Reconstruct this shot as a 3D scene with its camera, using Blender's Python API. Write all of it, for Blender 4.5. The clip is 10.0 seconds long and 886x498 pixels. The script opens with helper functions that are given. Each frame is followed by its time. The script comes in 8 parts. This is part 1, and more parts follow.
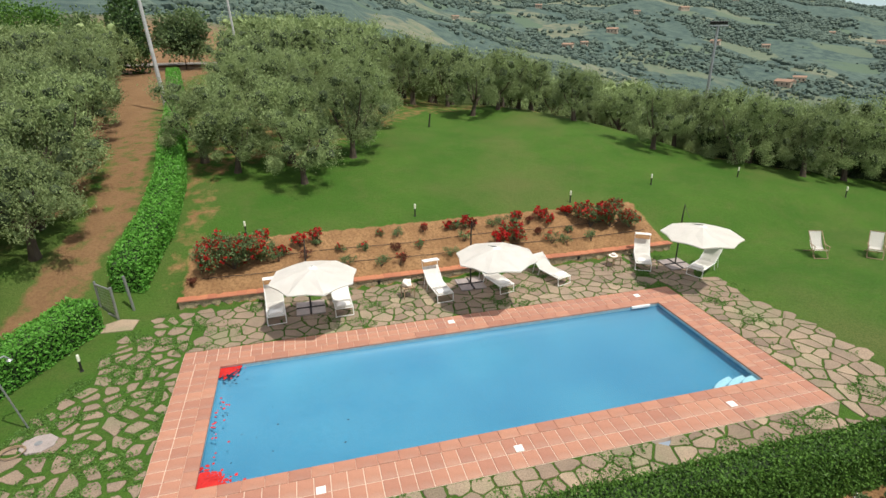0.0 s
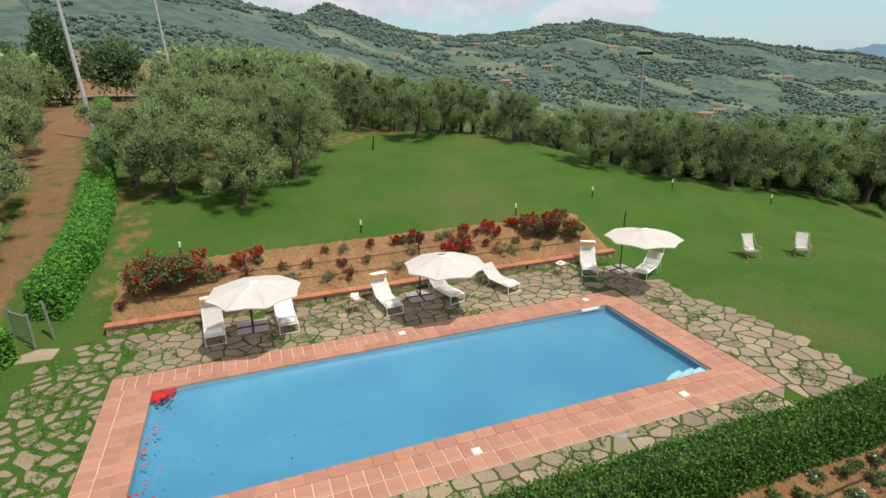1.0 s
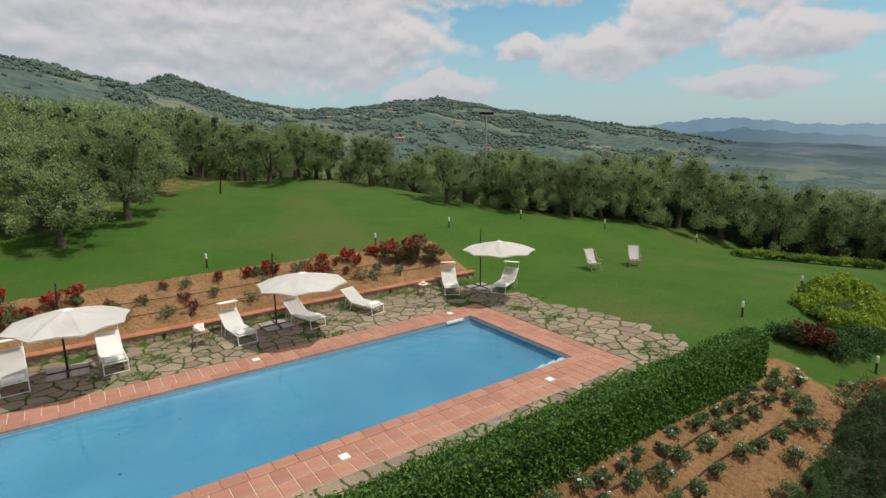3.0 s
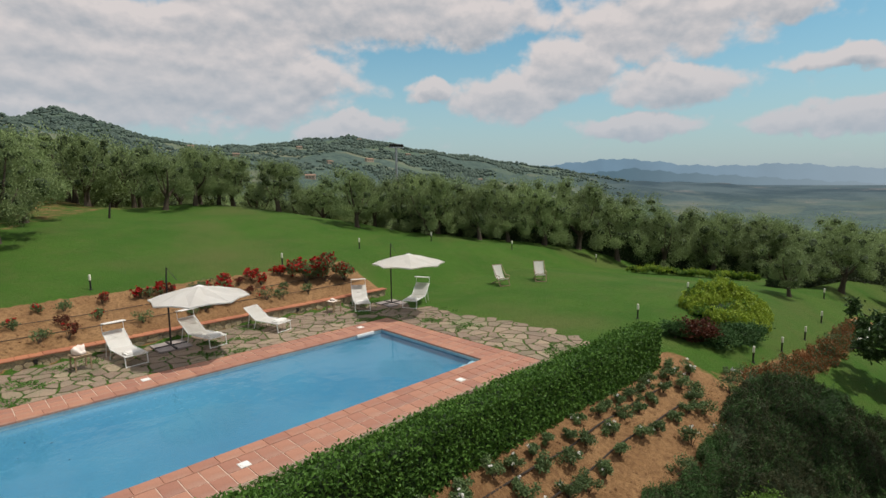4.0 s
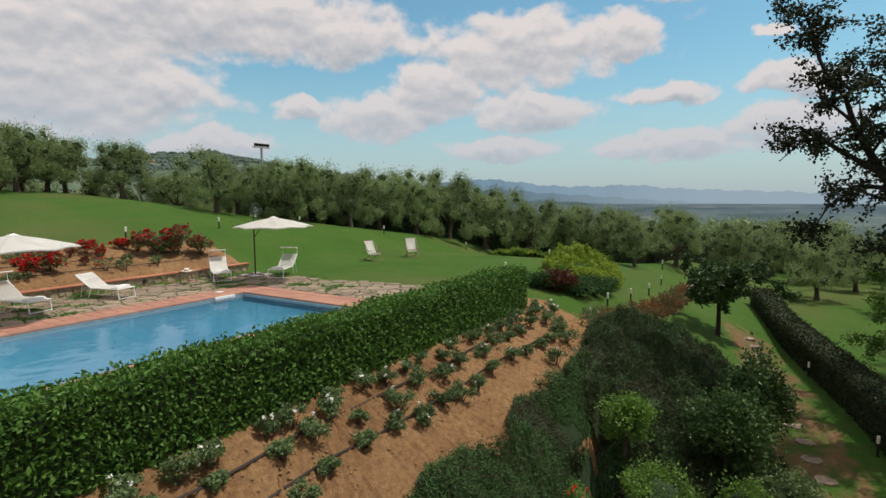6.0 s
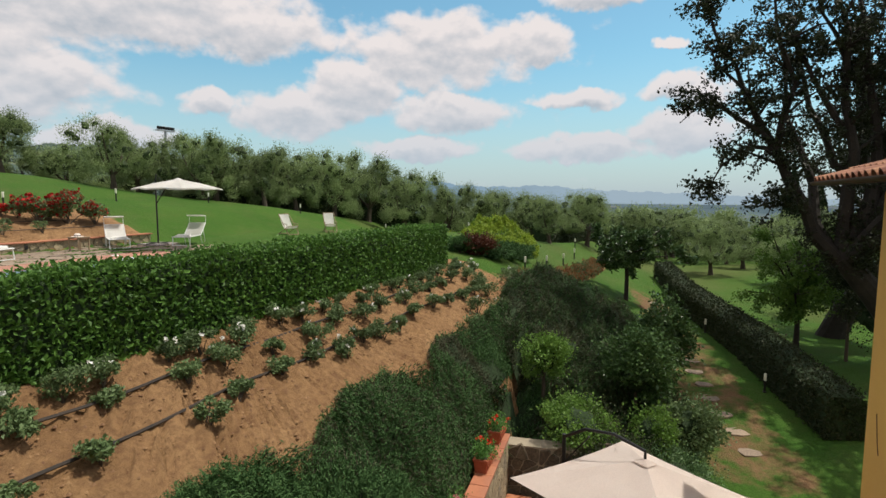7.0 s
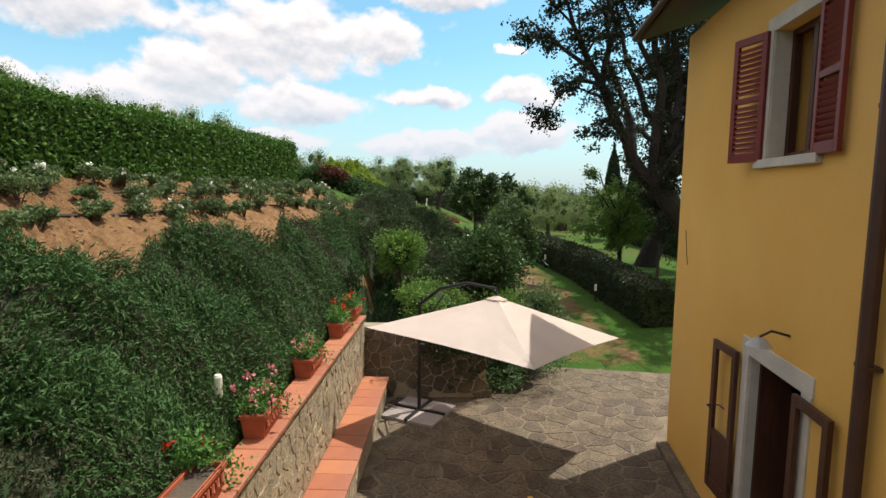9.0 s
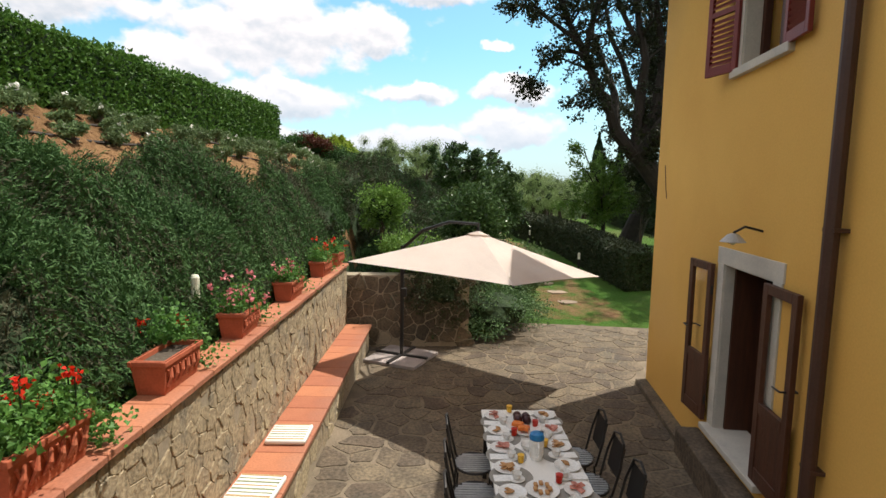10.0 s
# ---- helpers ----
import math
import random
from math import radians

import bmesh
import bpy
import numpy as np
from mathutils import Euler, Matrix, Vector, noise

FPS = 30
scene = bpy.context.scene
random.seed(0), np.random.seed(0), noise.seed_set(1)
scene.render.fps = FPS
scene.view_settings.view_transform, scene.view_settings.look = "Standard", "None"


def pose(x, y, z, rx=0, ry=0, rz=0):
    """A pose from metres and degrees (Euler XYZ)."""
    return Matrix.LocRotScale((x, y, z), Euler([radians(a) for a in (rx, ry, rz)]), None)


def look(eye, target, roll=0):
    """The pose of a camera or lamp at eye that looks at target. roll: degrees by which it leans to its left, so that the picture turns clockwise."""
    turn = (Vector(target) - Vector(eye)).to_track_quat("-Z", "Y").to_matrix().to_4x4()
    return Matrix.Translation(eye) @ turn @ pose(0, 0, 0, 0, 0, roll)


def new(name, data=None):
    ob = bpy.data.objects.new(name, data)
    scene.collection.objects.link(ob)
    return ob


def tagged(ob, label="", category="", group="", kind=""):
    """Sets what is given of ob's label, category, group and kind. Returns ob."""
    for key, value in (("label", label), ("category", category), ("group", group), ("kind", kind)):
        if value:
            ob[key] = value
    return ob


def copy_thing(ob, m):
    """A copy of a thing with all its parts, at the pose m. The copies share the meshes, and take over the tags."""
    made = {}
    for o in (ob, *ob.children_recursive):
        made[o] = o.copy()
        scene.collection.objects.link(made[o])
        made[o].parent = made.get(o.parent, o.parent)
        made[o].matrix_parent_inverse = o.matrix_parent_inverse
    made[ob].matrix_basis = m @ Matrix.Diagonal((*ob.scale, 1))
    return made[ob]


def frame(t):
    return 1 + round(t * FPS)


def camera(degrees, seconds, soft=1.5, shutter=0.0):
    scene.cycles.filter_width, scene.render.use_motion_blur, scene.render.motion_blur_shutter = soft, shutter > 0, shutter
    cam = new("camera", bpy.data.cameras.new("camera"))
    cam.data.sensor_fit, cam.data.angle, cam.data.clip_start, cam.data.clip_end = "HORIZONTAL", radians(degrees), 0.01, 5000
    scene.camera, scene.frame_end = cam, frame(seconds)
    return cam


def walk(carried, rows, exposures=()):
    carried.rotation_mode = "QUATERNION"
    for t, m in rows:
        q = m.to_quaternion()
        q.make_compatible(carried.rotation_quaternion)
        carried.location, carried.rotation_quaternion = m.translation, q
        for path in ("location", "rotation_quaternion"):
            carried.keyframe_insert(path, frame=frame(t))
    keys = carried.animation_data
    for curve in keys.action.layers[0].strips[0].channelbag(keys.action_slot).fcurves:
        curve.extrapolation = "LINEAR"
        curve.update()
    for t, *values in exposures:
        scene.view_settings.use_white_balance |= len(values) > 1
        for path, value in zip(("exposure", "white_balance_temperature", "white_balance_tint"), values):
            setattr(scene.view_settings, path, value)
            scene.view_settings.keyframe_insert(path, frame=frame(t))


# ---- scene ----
cam = camera(78.7, 10.0)
PATH = [
    (0, (0.202, 0.067, 9.334), (0.667, 1.863, 8.587), -0.7),
    (0.5, (0.215, 0.072, 8.861), (0.784, 1.861, 8.172), -0.8),
    (1, (0.219, 0.083, 8.387), (0.879, 1.862, 7.756), -0.9),
    (1.5, (0.272, 0.095, 7.915), (1.02, 1.859, 7.341), -0.9),
    (2, (0.311, 0.124, 7.411), (1.171, 1.855, 6.895), -0.9),
    (2.5, (0.332, 0.105, 6.908), (1.326, 1.779, 6.45), -0.9),
    (4, (0.366, -0.175, 5.466), (1.757, 1.238, 5.205), -0.6),
    (4.5, (0.414, -0.218, 4.936), (1.912, 1.092, 4.732), -0.6),
    (5, (0.461, -0.222, 4.375), (2.028, 1.007, 4.187), -0.6),
    (5.5, (0.481, -0.209, 3.814), (2.103, 0.944, 3.622), -0.5),
    (7, (0.551, -0.126, 1.894), (2.377, 0.667, 1.696), 0.1),
    (7.5, (0.57, -0.124, 1.242), (2.454, 0.518, 1.041), 0.3),
    (8, (0.589, -0.103, 0.621), (2.518, 0.386, 0.421), 0.4),
    (8.5, (0.58, -0.111, 0.083), (2.536, 0.253, -0.118), 0.5),
    (9, (0.567, -0.134, -0.416), (2.537, 0.141, -0.628), 0.7),
    (9.5, (0.528, -0.164, -0.891), (2.502, 0.067, -1.109), 0.9),
    (10, (0.468, -0.231, -1.347), (2.443, -0.006, -1.572), 1.0),
]
walk(cam, [(t, look(eye, target, roll)) for t, eye, target, roll in PATH],
     exposures=((0, 0.1), (1, 0.0), (2.5, -0.26), (4.5, -0.42), (5.5, -0.36), (7, -0.1), (7.5, 0.0), (8.5, 0.22), (9, 0.31), (9.5, 0.38), (10, 0.44)))

# ---- world, sun, exposure ----
SUN_AZ = math.atan2(0.62, -0.78)      # clockwise from +y, towards +x
SUN_EL = radians(66)


def build_world():
    w = bpy.data.worlds.new("sky")
    scene.world = w
    w.use_nodes = True
    n, l = w.node_tree.nodes, w.node_tree.links
    n.clear()
    out = n.new("ShaderNodeOutputWorld")
    bg = n.new("ShaderNodeBackground")
    sky = n.new("ShaderNodeTexSky")
    sky.sky_type, sky.sun_disc = "NISHITA", False
    sky.sun_elevation, sky.sun_rotation = SUN_EL, SUN_AZ
    sky.air_density, sky.dust_density, sky.ozone_density = 1.0, 1.2, 1.6
    co = n.new("ShaderNodeTexCoord")
    sep = n.new("ShaderNodeSeparateXYZ")
    l.new(co.outputs["Generated"], sep.inputs[0])

    def math_node(op, a, b=None, c=None):
        m = n.new("ShaderNodeMath")
        m.operation = op
        for k, v in enumerate((a, b, c)):
            if v is None:
                continue
            if isinstance(v, (int, float)):
                m.inputs[k].default_value = v
            else:
                l.new(v, m.inputs[k])
        return m.outputs[0]
    # heaped clouds: each bank has its bearing, height and spread in degrees, torn and lumped by noise
    deg = 180 / math.pi
    az = math_node("MULTIPLY", math_node("ARCTAN2", sep.outputs[0], sep.outputs[1]), deg)
    el = math_node("MULTIPLY", math_node("ARCSINE", sep.outputs[2]), deg)

    def noise_on(x, y, z, scale, detail, rough):
        comb = n.new("ShaderNodeCombineXYZ")
        for k, v in enumerate((x, y, z)):
            if isinstance(v, (int, float)):
                comb.inputs[k].default_value = v
            else:
                l.new(v, comb.inputs[k])
        t = n.new("ShaderNodeTexNoise")
        t.inputs["Scale"].default_value, t.inputs["Detail"].default_value = scale, detail
        t.inputs["Roughness"].default_value = rough
        l.new(comb.outputs[0], t.inputs["Vector"])
        return t.outputs[0]

    def cloud_noise(lift):
        e = math_node("ADD", el, lift)
        warp_a = math_node("MULTIPLY", math_node("SUBTRACT", noise_on(az, e, 4.0, 0.16, 4, 0.6), 0.5), 7.0)
        warp_e = math_node("MULTIPLY", math_node("SUBTRACT", noise_on(az, e, 9.0, 0.22, 4, 0.6), 0.5), 3.6)
        wa, we = math_node("ADD", az, warp_a), math_node("ADD", e, warp_e)
        total = None
        for ca, ce, ra, re in CLOUDS:
            da = math_node("MULTIPLY", math_node("SUBTRACT", wa, ca), 0.96 / ra)
            de = math_node("MULTIPLY", math_node("SUBTRACT", we, ce), 0.95 / re)
            d = math_node("MULTIPLY_ADD", da, da, math_node("MULTIPLY", de, de))
            hump = math_node("MAXIMUM", math_node("MULTIPLY_ADD", d, -0.5, 0.75), 0.0)
            total = hump if total is None else math_node("MAXIMUM", total, hump)
        # elsewhere the sky is as broken as here
        wide = noise_on(math_node("MULTIPLY", az, 0.6), e, CLOUD_SEED, 0.09, 5, 0.55)
        total = math_node("MAXIMUM", total, math_node("MULTIPLY", math_node("GREATER_THAN", math_node("ABSOLUTE", math_node("SUBTRACT", az, 45.0)), 75.0), math_node("MULTIPLY", wide, 0.8)))
        total = math_node("MAXIMUM", total, math_node("MULTIPLY", math_node("GREATER_THAN", e, 22.0), math_node("MULTIPLY", wide, 0.8)))
        fine = noise_on(az, math_node("MULTIPLY", e, 1.6), CLOUD_SEED, 0.26, 9, 0.53)
        return math_node("ADD", total, math_node("MULTIPLY", math_node("SUBTRACT", fine, 0.5), 1.0))
    here, above = cloud_noise(0.0), cloud_noise(0.8)
    cover = n.new("ShaderNodeMapRange")
    cover.interpolation_type = "SMOOTHSTEP"
    cover.inputs["From Min"].default_value, cover.inputs["From Max"].default_value = 0.10, 0.46
    l.new(here, cover.inputs[0])
    # bright tops, greyer undersides
    shade = n.new("ShaderNodeMapRange")
    shade.inputs["From Min"].default_value, shade.inputs["From Max"].default_value = -0.12, 0.34
    l.new(math_node("ADD", math_node("SUBTRACT", above, here), math_node("MULTIPLY", math_node("SUBTRACT", here, 0.45), 0.35)), shade.inputs[0])
    ramp = n.new("ShaderNodeMix")
    ramp.data_type = "RGBA"
    ramp.inputs["A"].default_value, ramp.inputs["B"].default_value = (8.5, 7.9, 7.8, 1), (4.5, 5.0, 5.6, 1)
    l.new(shade.outputs[0], ramp.inputs["Factor"])
    tint = n.new("ShaderNodeMix")
    tint.data_type, tint.blend_type = "RGBA", "MULTIPLY"
    tint.inputs["Factor"].default_value = 1.0
    tint.inputs["B"].default_value = (1.12, 1.62, 1.5, 1)
    l.new(sky.outputs[0], tint.inputs["A"])
    # pale haze along the horizon
    low = n.new("ShaderNodeMapRange")
    low.interpolation_type = "SMOOTHSTEP"
    low.inputs["From Min"].default_value, low.inputs["From Max"].default_value = 0.26, -0.02
    l.new(sep.outputs[2], low.inputs[0])
    mix1 = n.new("ShaderNodeMix")
    mix1.data_type = "RGBA"
    l.new(cover.outputs[0], mix1.inputs["Factor"])
    l.new(tint.outputs["Result"], mix1.inputs["A"]), l.new(ramp.outputs["Result"], mix1.inputs["B"])
    mix2 = n.new("ShaderNodeMix")
    mix2.data_type = "RGBA"
    mix2.inputs["B"].default_value = (5.3, 6.1, 6.9, 1)
    l.new(math_node("MULTIPLY", low.outputs[0], 0.75), mix2.inputs["Factor"])
    l.new(mix1.outputs["Result"], mix2.inputs["A"])
    l.new(mix2.outputs["Result"], bg.inputs["Color"])
    bg.inputs["Strength"].default_value = SKY
    l.new(bg.outputs[0], out.inputs[0])


SKY, CLOUD_SEED = 0.105, 3.7
CLOUDS = ((46.5, 15.6, 9, 2.6), (65.6, 14.3, 9, 3.6), (75.5, 15.2, 4.4, 2.2), (51.2, 8.0, 5.6, 2.4), (58.2, 10.8, 5.0, 3.0), (67.5, 8.4, 6.4, 2.0), (43.9, 8.7, 2.8, 1.4),
          (80.5, 9.7, 4.4, 1.1), (80.3, 4.8, 6.8, 1.4), (90.2, 6.1, 5.0, 2.1), (64.1, 4.8, 5.6, 1.3), (82.5, 19.0, 5, 1.3), (88.8, 14.2, 2.3, 0.7), (90.5, 9.9, 4.0, 1.3),
          (19, 9.4, 17, 4.6), (34, 16.8, 18, 3.6), (22, 13.5, 13, 3.2), (4, 11.5, 15, 4.0), (34.8, 5.1, 6.3, 1.6), (11, 14.1, 9, 2.4), (1, 8.4, 14, 2.8), (29.5, 9.6, 6.0, 2.0), (8, 5.7, 5.5, 1.2))
build_world()
sun_data = bpy.data.lights.new("sun", "SUN")
sun_data.energy, sun_data.angle, sun_data.color = 4.2, radians(0.6), (1.0, 0.94, 0.84)
sun = new("sun", sun_data)
to_sun = Vector((math.sin(SUN_AZ) * math.cos(SUN_EL), math.cos(SUN_AZ) * math.cos(SUN_EL), math.sin(SUN_EL)))
sun.matrix_world = look(to_sun * 60, (0, 0, 0))

# ---- materials ----
rng = np.random.default_rng(7)


def mat(name, a, b, scale=3.0, rough=0.8, bump=0.3, fine=40.0, metal=0.0, vary=0.0, stain=None, island=False, spec=0.4, stretch=(1, 1, 1), grain=0.22):
    """A surface of two tones in soft blotches, with fine grain and relief; vary: lightness from piece to piece."""
    m = bpy.data.materials.new(name)
    m.use_nodes = True
    n, l = m.node_tree.nodes, m.node_tree.links
    p = n["Principled BSDF"]
    p.inputs["Roughness"].default_value, p.inputs["Metallic"].default_value = rough, metal
    p.inputs["Specular IOR Level"].default_value = spec
    co = n.new("ShaderNodeTexCoord")
    mp = n.new("ShaderNodeMapping")
    mp.inputs["Scale"].default_value = stretch
    l.new(co.outputs["Object"], mp.inputs[0])
    big, small = n.new("ShaderNodeTexNoise"), n.new("ShaderNodeTexNoise")
    big.inputs["Scale"].default_value, big.inputs["Detail"].default_value = scale, 5
    small.inputs["Scale"].default_value, small.inputs["Detail"].default_value = fine, 4
    l.new(mp.outputs[0], big.inputs["Vector"]), l.new(mp.outputs[0], small.inputs["Vector"])
    r = n.new("ShaderNodeMapRange")
    r.inputs["From Min"].default_value, r.inputs["From Max"].default_value = 0.33, 0.67
    l.new(big.outputs[0], r.inputs[0])
    mix = n.new("ShaderNodeMix")
    mix.data_type = "RGBA"
    mix.inputs["A"].default_value, mix.inputs["B"].default_value = (*a, 1), (*b, 1)
    l.new(r.outputs[0], mix.inputs["Factor"])
    col = mix.outputs["Result"]
    if stain:
        s = n.new("ShaderNodeTexNoise")
        s.inputs["Scale"].default_value, s.inputs["Detail"].default_value = scale * 0.37, 8
        l.new(mp.outputs[0], s.inputs["Vector"])
        sr = n.new("ShaderNodeMapRange")
        sr.inputs["From Min"].default_value, sr.inputs["From Max"].default_value = 0.52, 0.68
        l.new(s.outputs[0], sr.inputs[0])
        mx = n.new("ShaderNodeMix")
        mx.data_type = "RGBA"
        mx.inputs["B"].default_value = (*stain, 1)
        l.new(sr.outputs[0], mx.inputs["Factor"]), l.new(col, mx.inputs["A"])
        col = mx.outputs["Result"]
    hsv = n.new("ShaderNodeHueSaturation")
    v = n.new("ShaderNodeMapRange")
    v.inputs["From Min"].default_value, v.inputs["From Max"].default_value = 0.25, 0.75
    v.inputs["To Min"].default_value, v.inputs["To Max"].default_value = 1 - grain * 0.7, 1 + grain * 0.7
    l.new(small.outputs[0], v.inputs[0])
    val = v.outputs[0]
    if vary:
        if island:
            rnd = n.new("ShaderNodeNewGeometry").outputs["Random Per Island"]
        else:
            rnd = n.new("ShaderNodeObjectInfo").outputs["Random"]
        vr = n.new("ShaderNodeMapRange")
        vr.inputs["To Min"].default_value, vr.inputs["To Max"].default_value = 1 - vary, 1 + vary
        l.new(rnd, vr.inputs[0])
        mu = n.new("ShaderNodeMath")
        mu.operation = "MULTIPLY"
        l.new(val, mu.inputs[0]), l.new(vr.outputs[0], mu.inputs[1])
        val = mu.outputs[0]
        hu = n.new("ShaderNodeMapRange")
        hu.inputs["To Min"].default_value, hu.inputs["To Max"].default_value = 0.5 - 0.03 * vary, 0.5 + 0.03 * vary
        l.new(rnd, hu.inputs[0]), l.new(hu.outputs[0], hsv.inputs["Hue"])
    l.new(val, hsv.inputs["Value"]), l.new(col, hsv.inputs["Color"])
    l.new(hsv.outputs[0], p.inputs["Base Color"])
    if bump:
        bp = n.new("ShaderNodeBump")
        bp.inputs["Strength"].default_value, bp.inputs["Distance"].default_value = bump, 0.3 / fine
        l.new(small.outputs[0], bp.inputs["Height"]), l.new(bp.outputs[0], p.inputs["Normal"])
    return m


def leafy(name, dark, light, rough=0.55, glow=0.25):
    """Leaves: tone from leaf to leaf, some light passing through."""
    m = bpy.data.materials.new(name)
    m.use_nodes = True
    n, l = m.node_tree.nodes, m.node_tree.links
    p = n["Principled BSDF"]
    p.inputs["Roughness"].default_value = rough
    p.inputs["Specular IOR Level"].default_value = 0.22
    g = n.new("ShaderNodeNewGeometry")
    co = n.new("ShaderNodeTexCoord")
    no = n.new("ShaderNodeTexNoise")
    no.inputs["Scale"].default_value, no.inputs["Detail"].default_value = 1.1, 3
    l.new(co.outputs["Object"], no.inputs["Vector"])
    ad = n.new("ShaderNodeMath")
    ad.operation = "MULTIPLY_ADD"
    ad.inputs[1].default_value, ad.inputs[2].default_value = 0.55, -0.03
    l.new(g.outputs["Random Per Island"], ad.inputs[0])
    ad2 = n.new("ShaderNodeMath")
    ad2.operation = "MULTIPLY_ADD"
    ad2.inputs[1].default_value = 0.5
    l.new(no.outputs[0], ad2.inputs[0]), l.new(ad.outputs[0], ad2.inputs[2])
    mix = n.new("ShaderNodeMix")
    mix.data_type = "RGBA"
    mix.inputs["A"].default_value, mix.inputs["B"].default_value = (*dark, 1), (*light, 1)
    l.new(ad2.outputs[0], mix.inputs["Factor"])
    info = n.new("ShaderNodeObjectInfo")
    hs = n.new("ShaderNodeHueSaturation")
    vr = n.new("ShaderNodeMapRange")
    vr.inputs["To Min"].default_value, vr.inputs["To Max"].default_value = 0.8, 1.2
    l.new(info.outputs["Random"], vr.inputs[0]), l.new(vr.outputs[0], hs.inputs["Value"])
    l.new(mix.outputs["Result"], hs.inputs["Color"])
    l.new(hs.outputs[0], p.inputs["Base Color"])
    tr = n.new("ShaderNodeBsdfTranslucent")
    l.new(hs.outputs[0], tr.inputs["Color"])
    ms = n.new("ShaderNodeMixShader")
    ms.inputs[0].default_value = glow
    l.new(p.outputs[0], ms.inputs[1]), l.new(tr.outputs[0], ms.inputs[2])
    l.new(ms.outputs[0], n["Material Output"].inputs["Surface"])
    return m


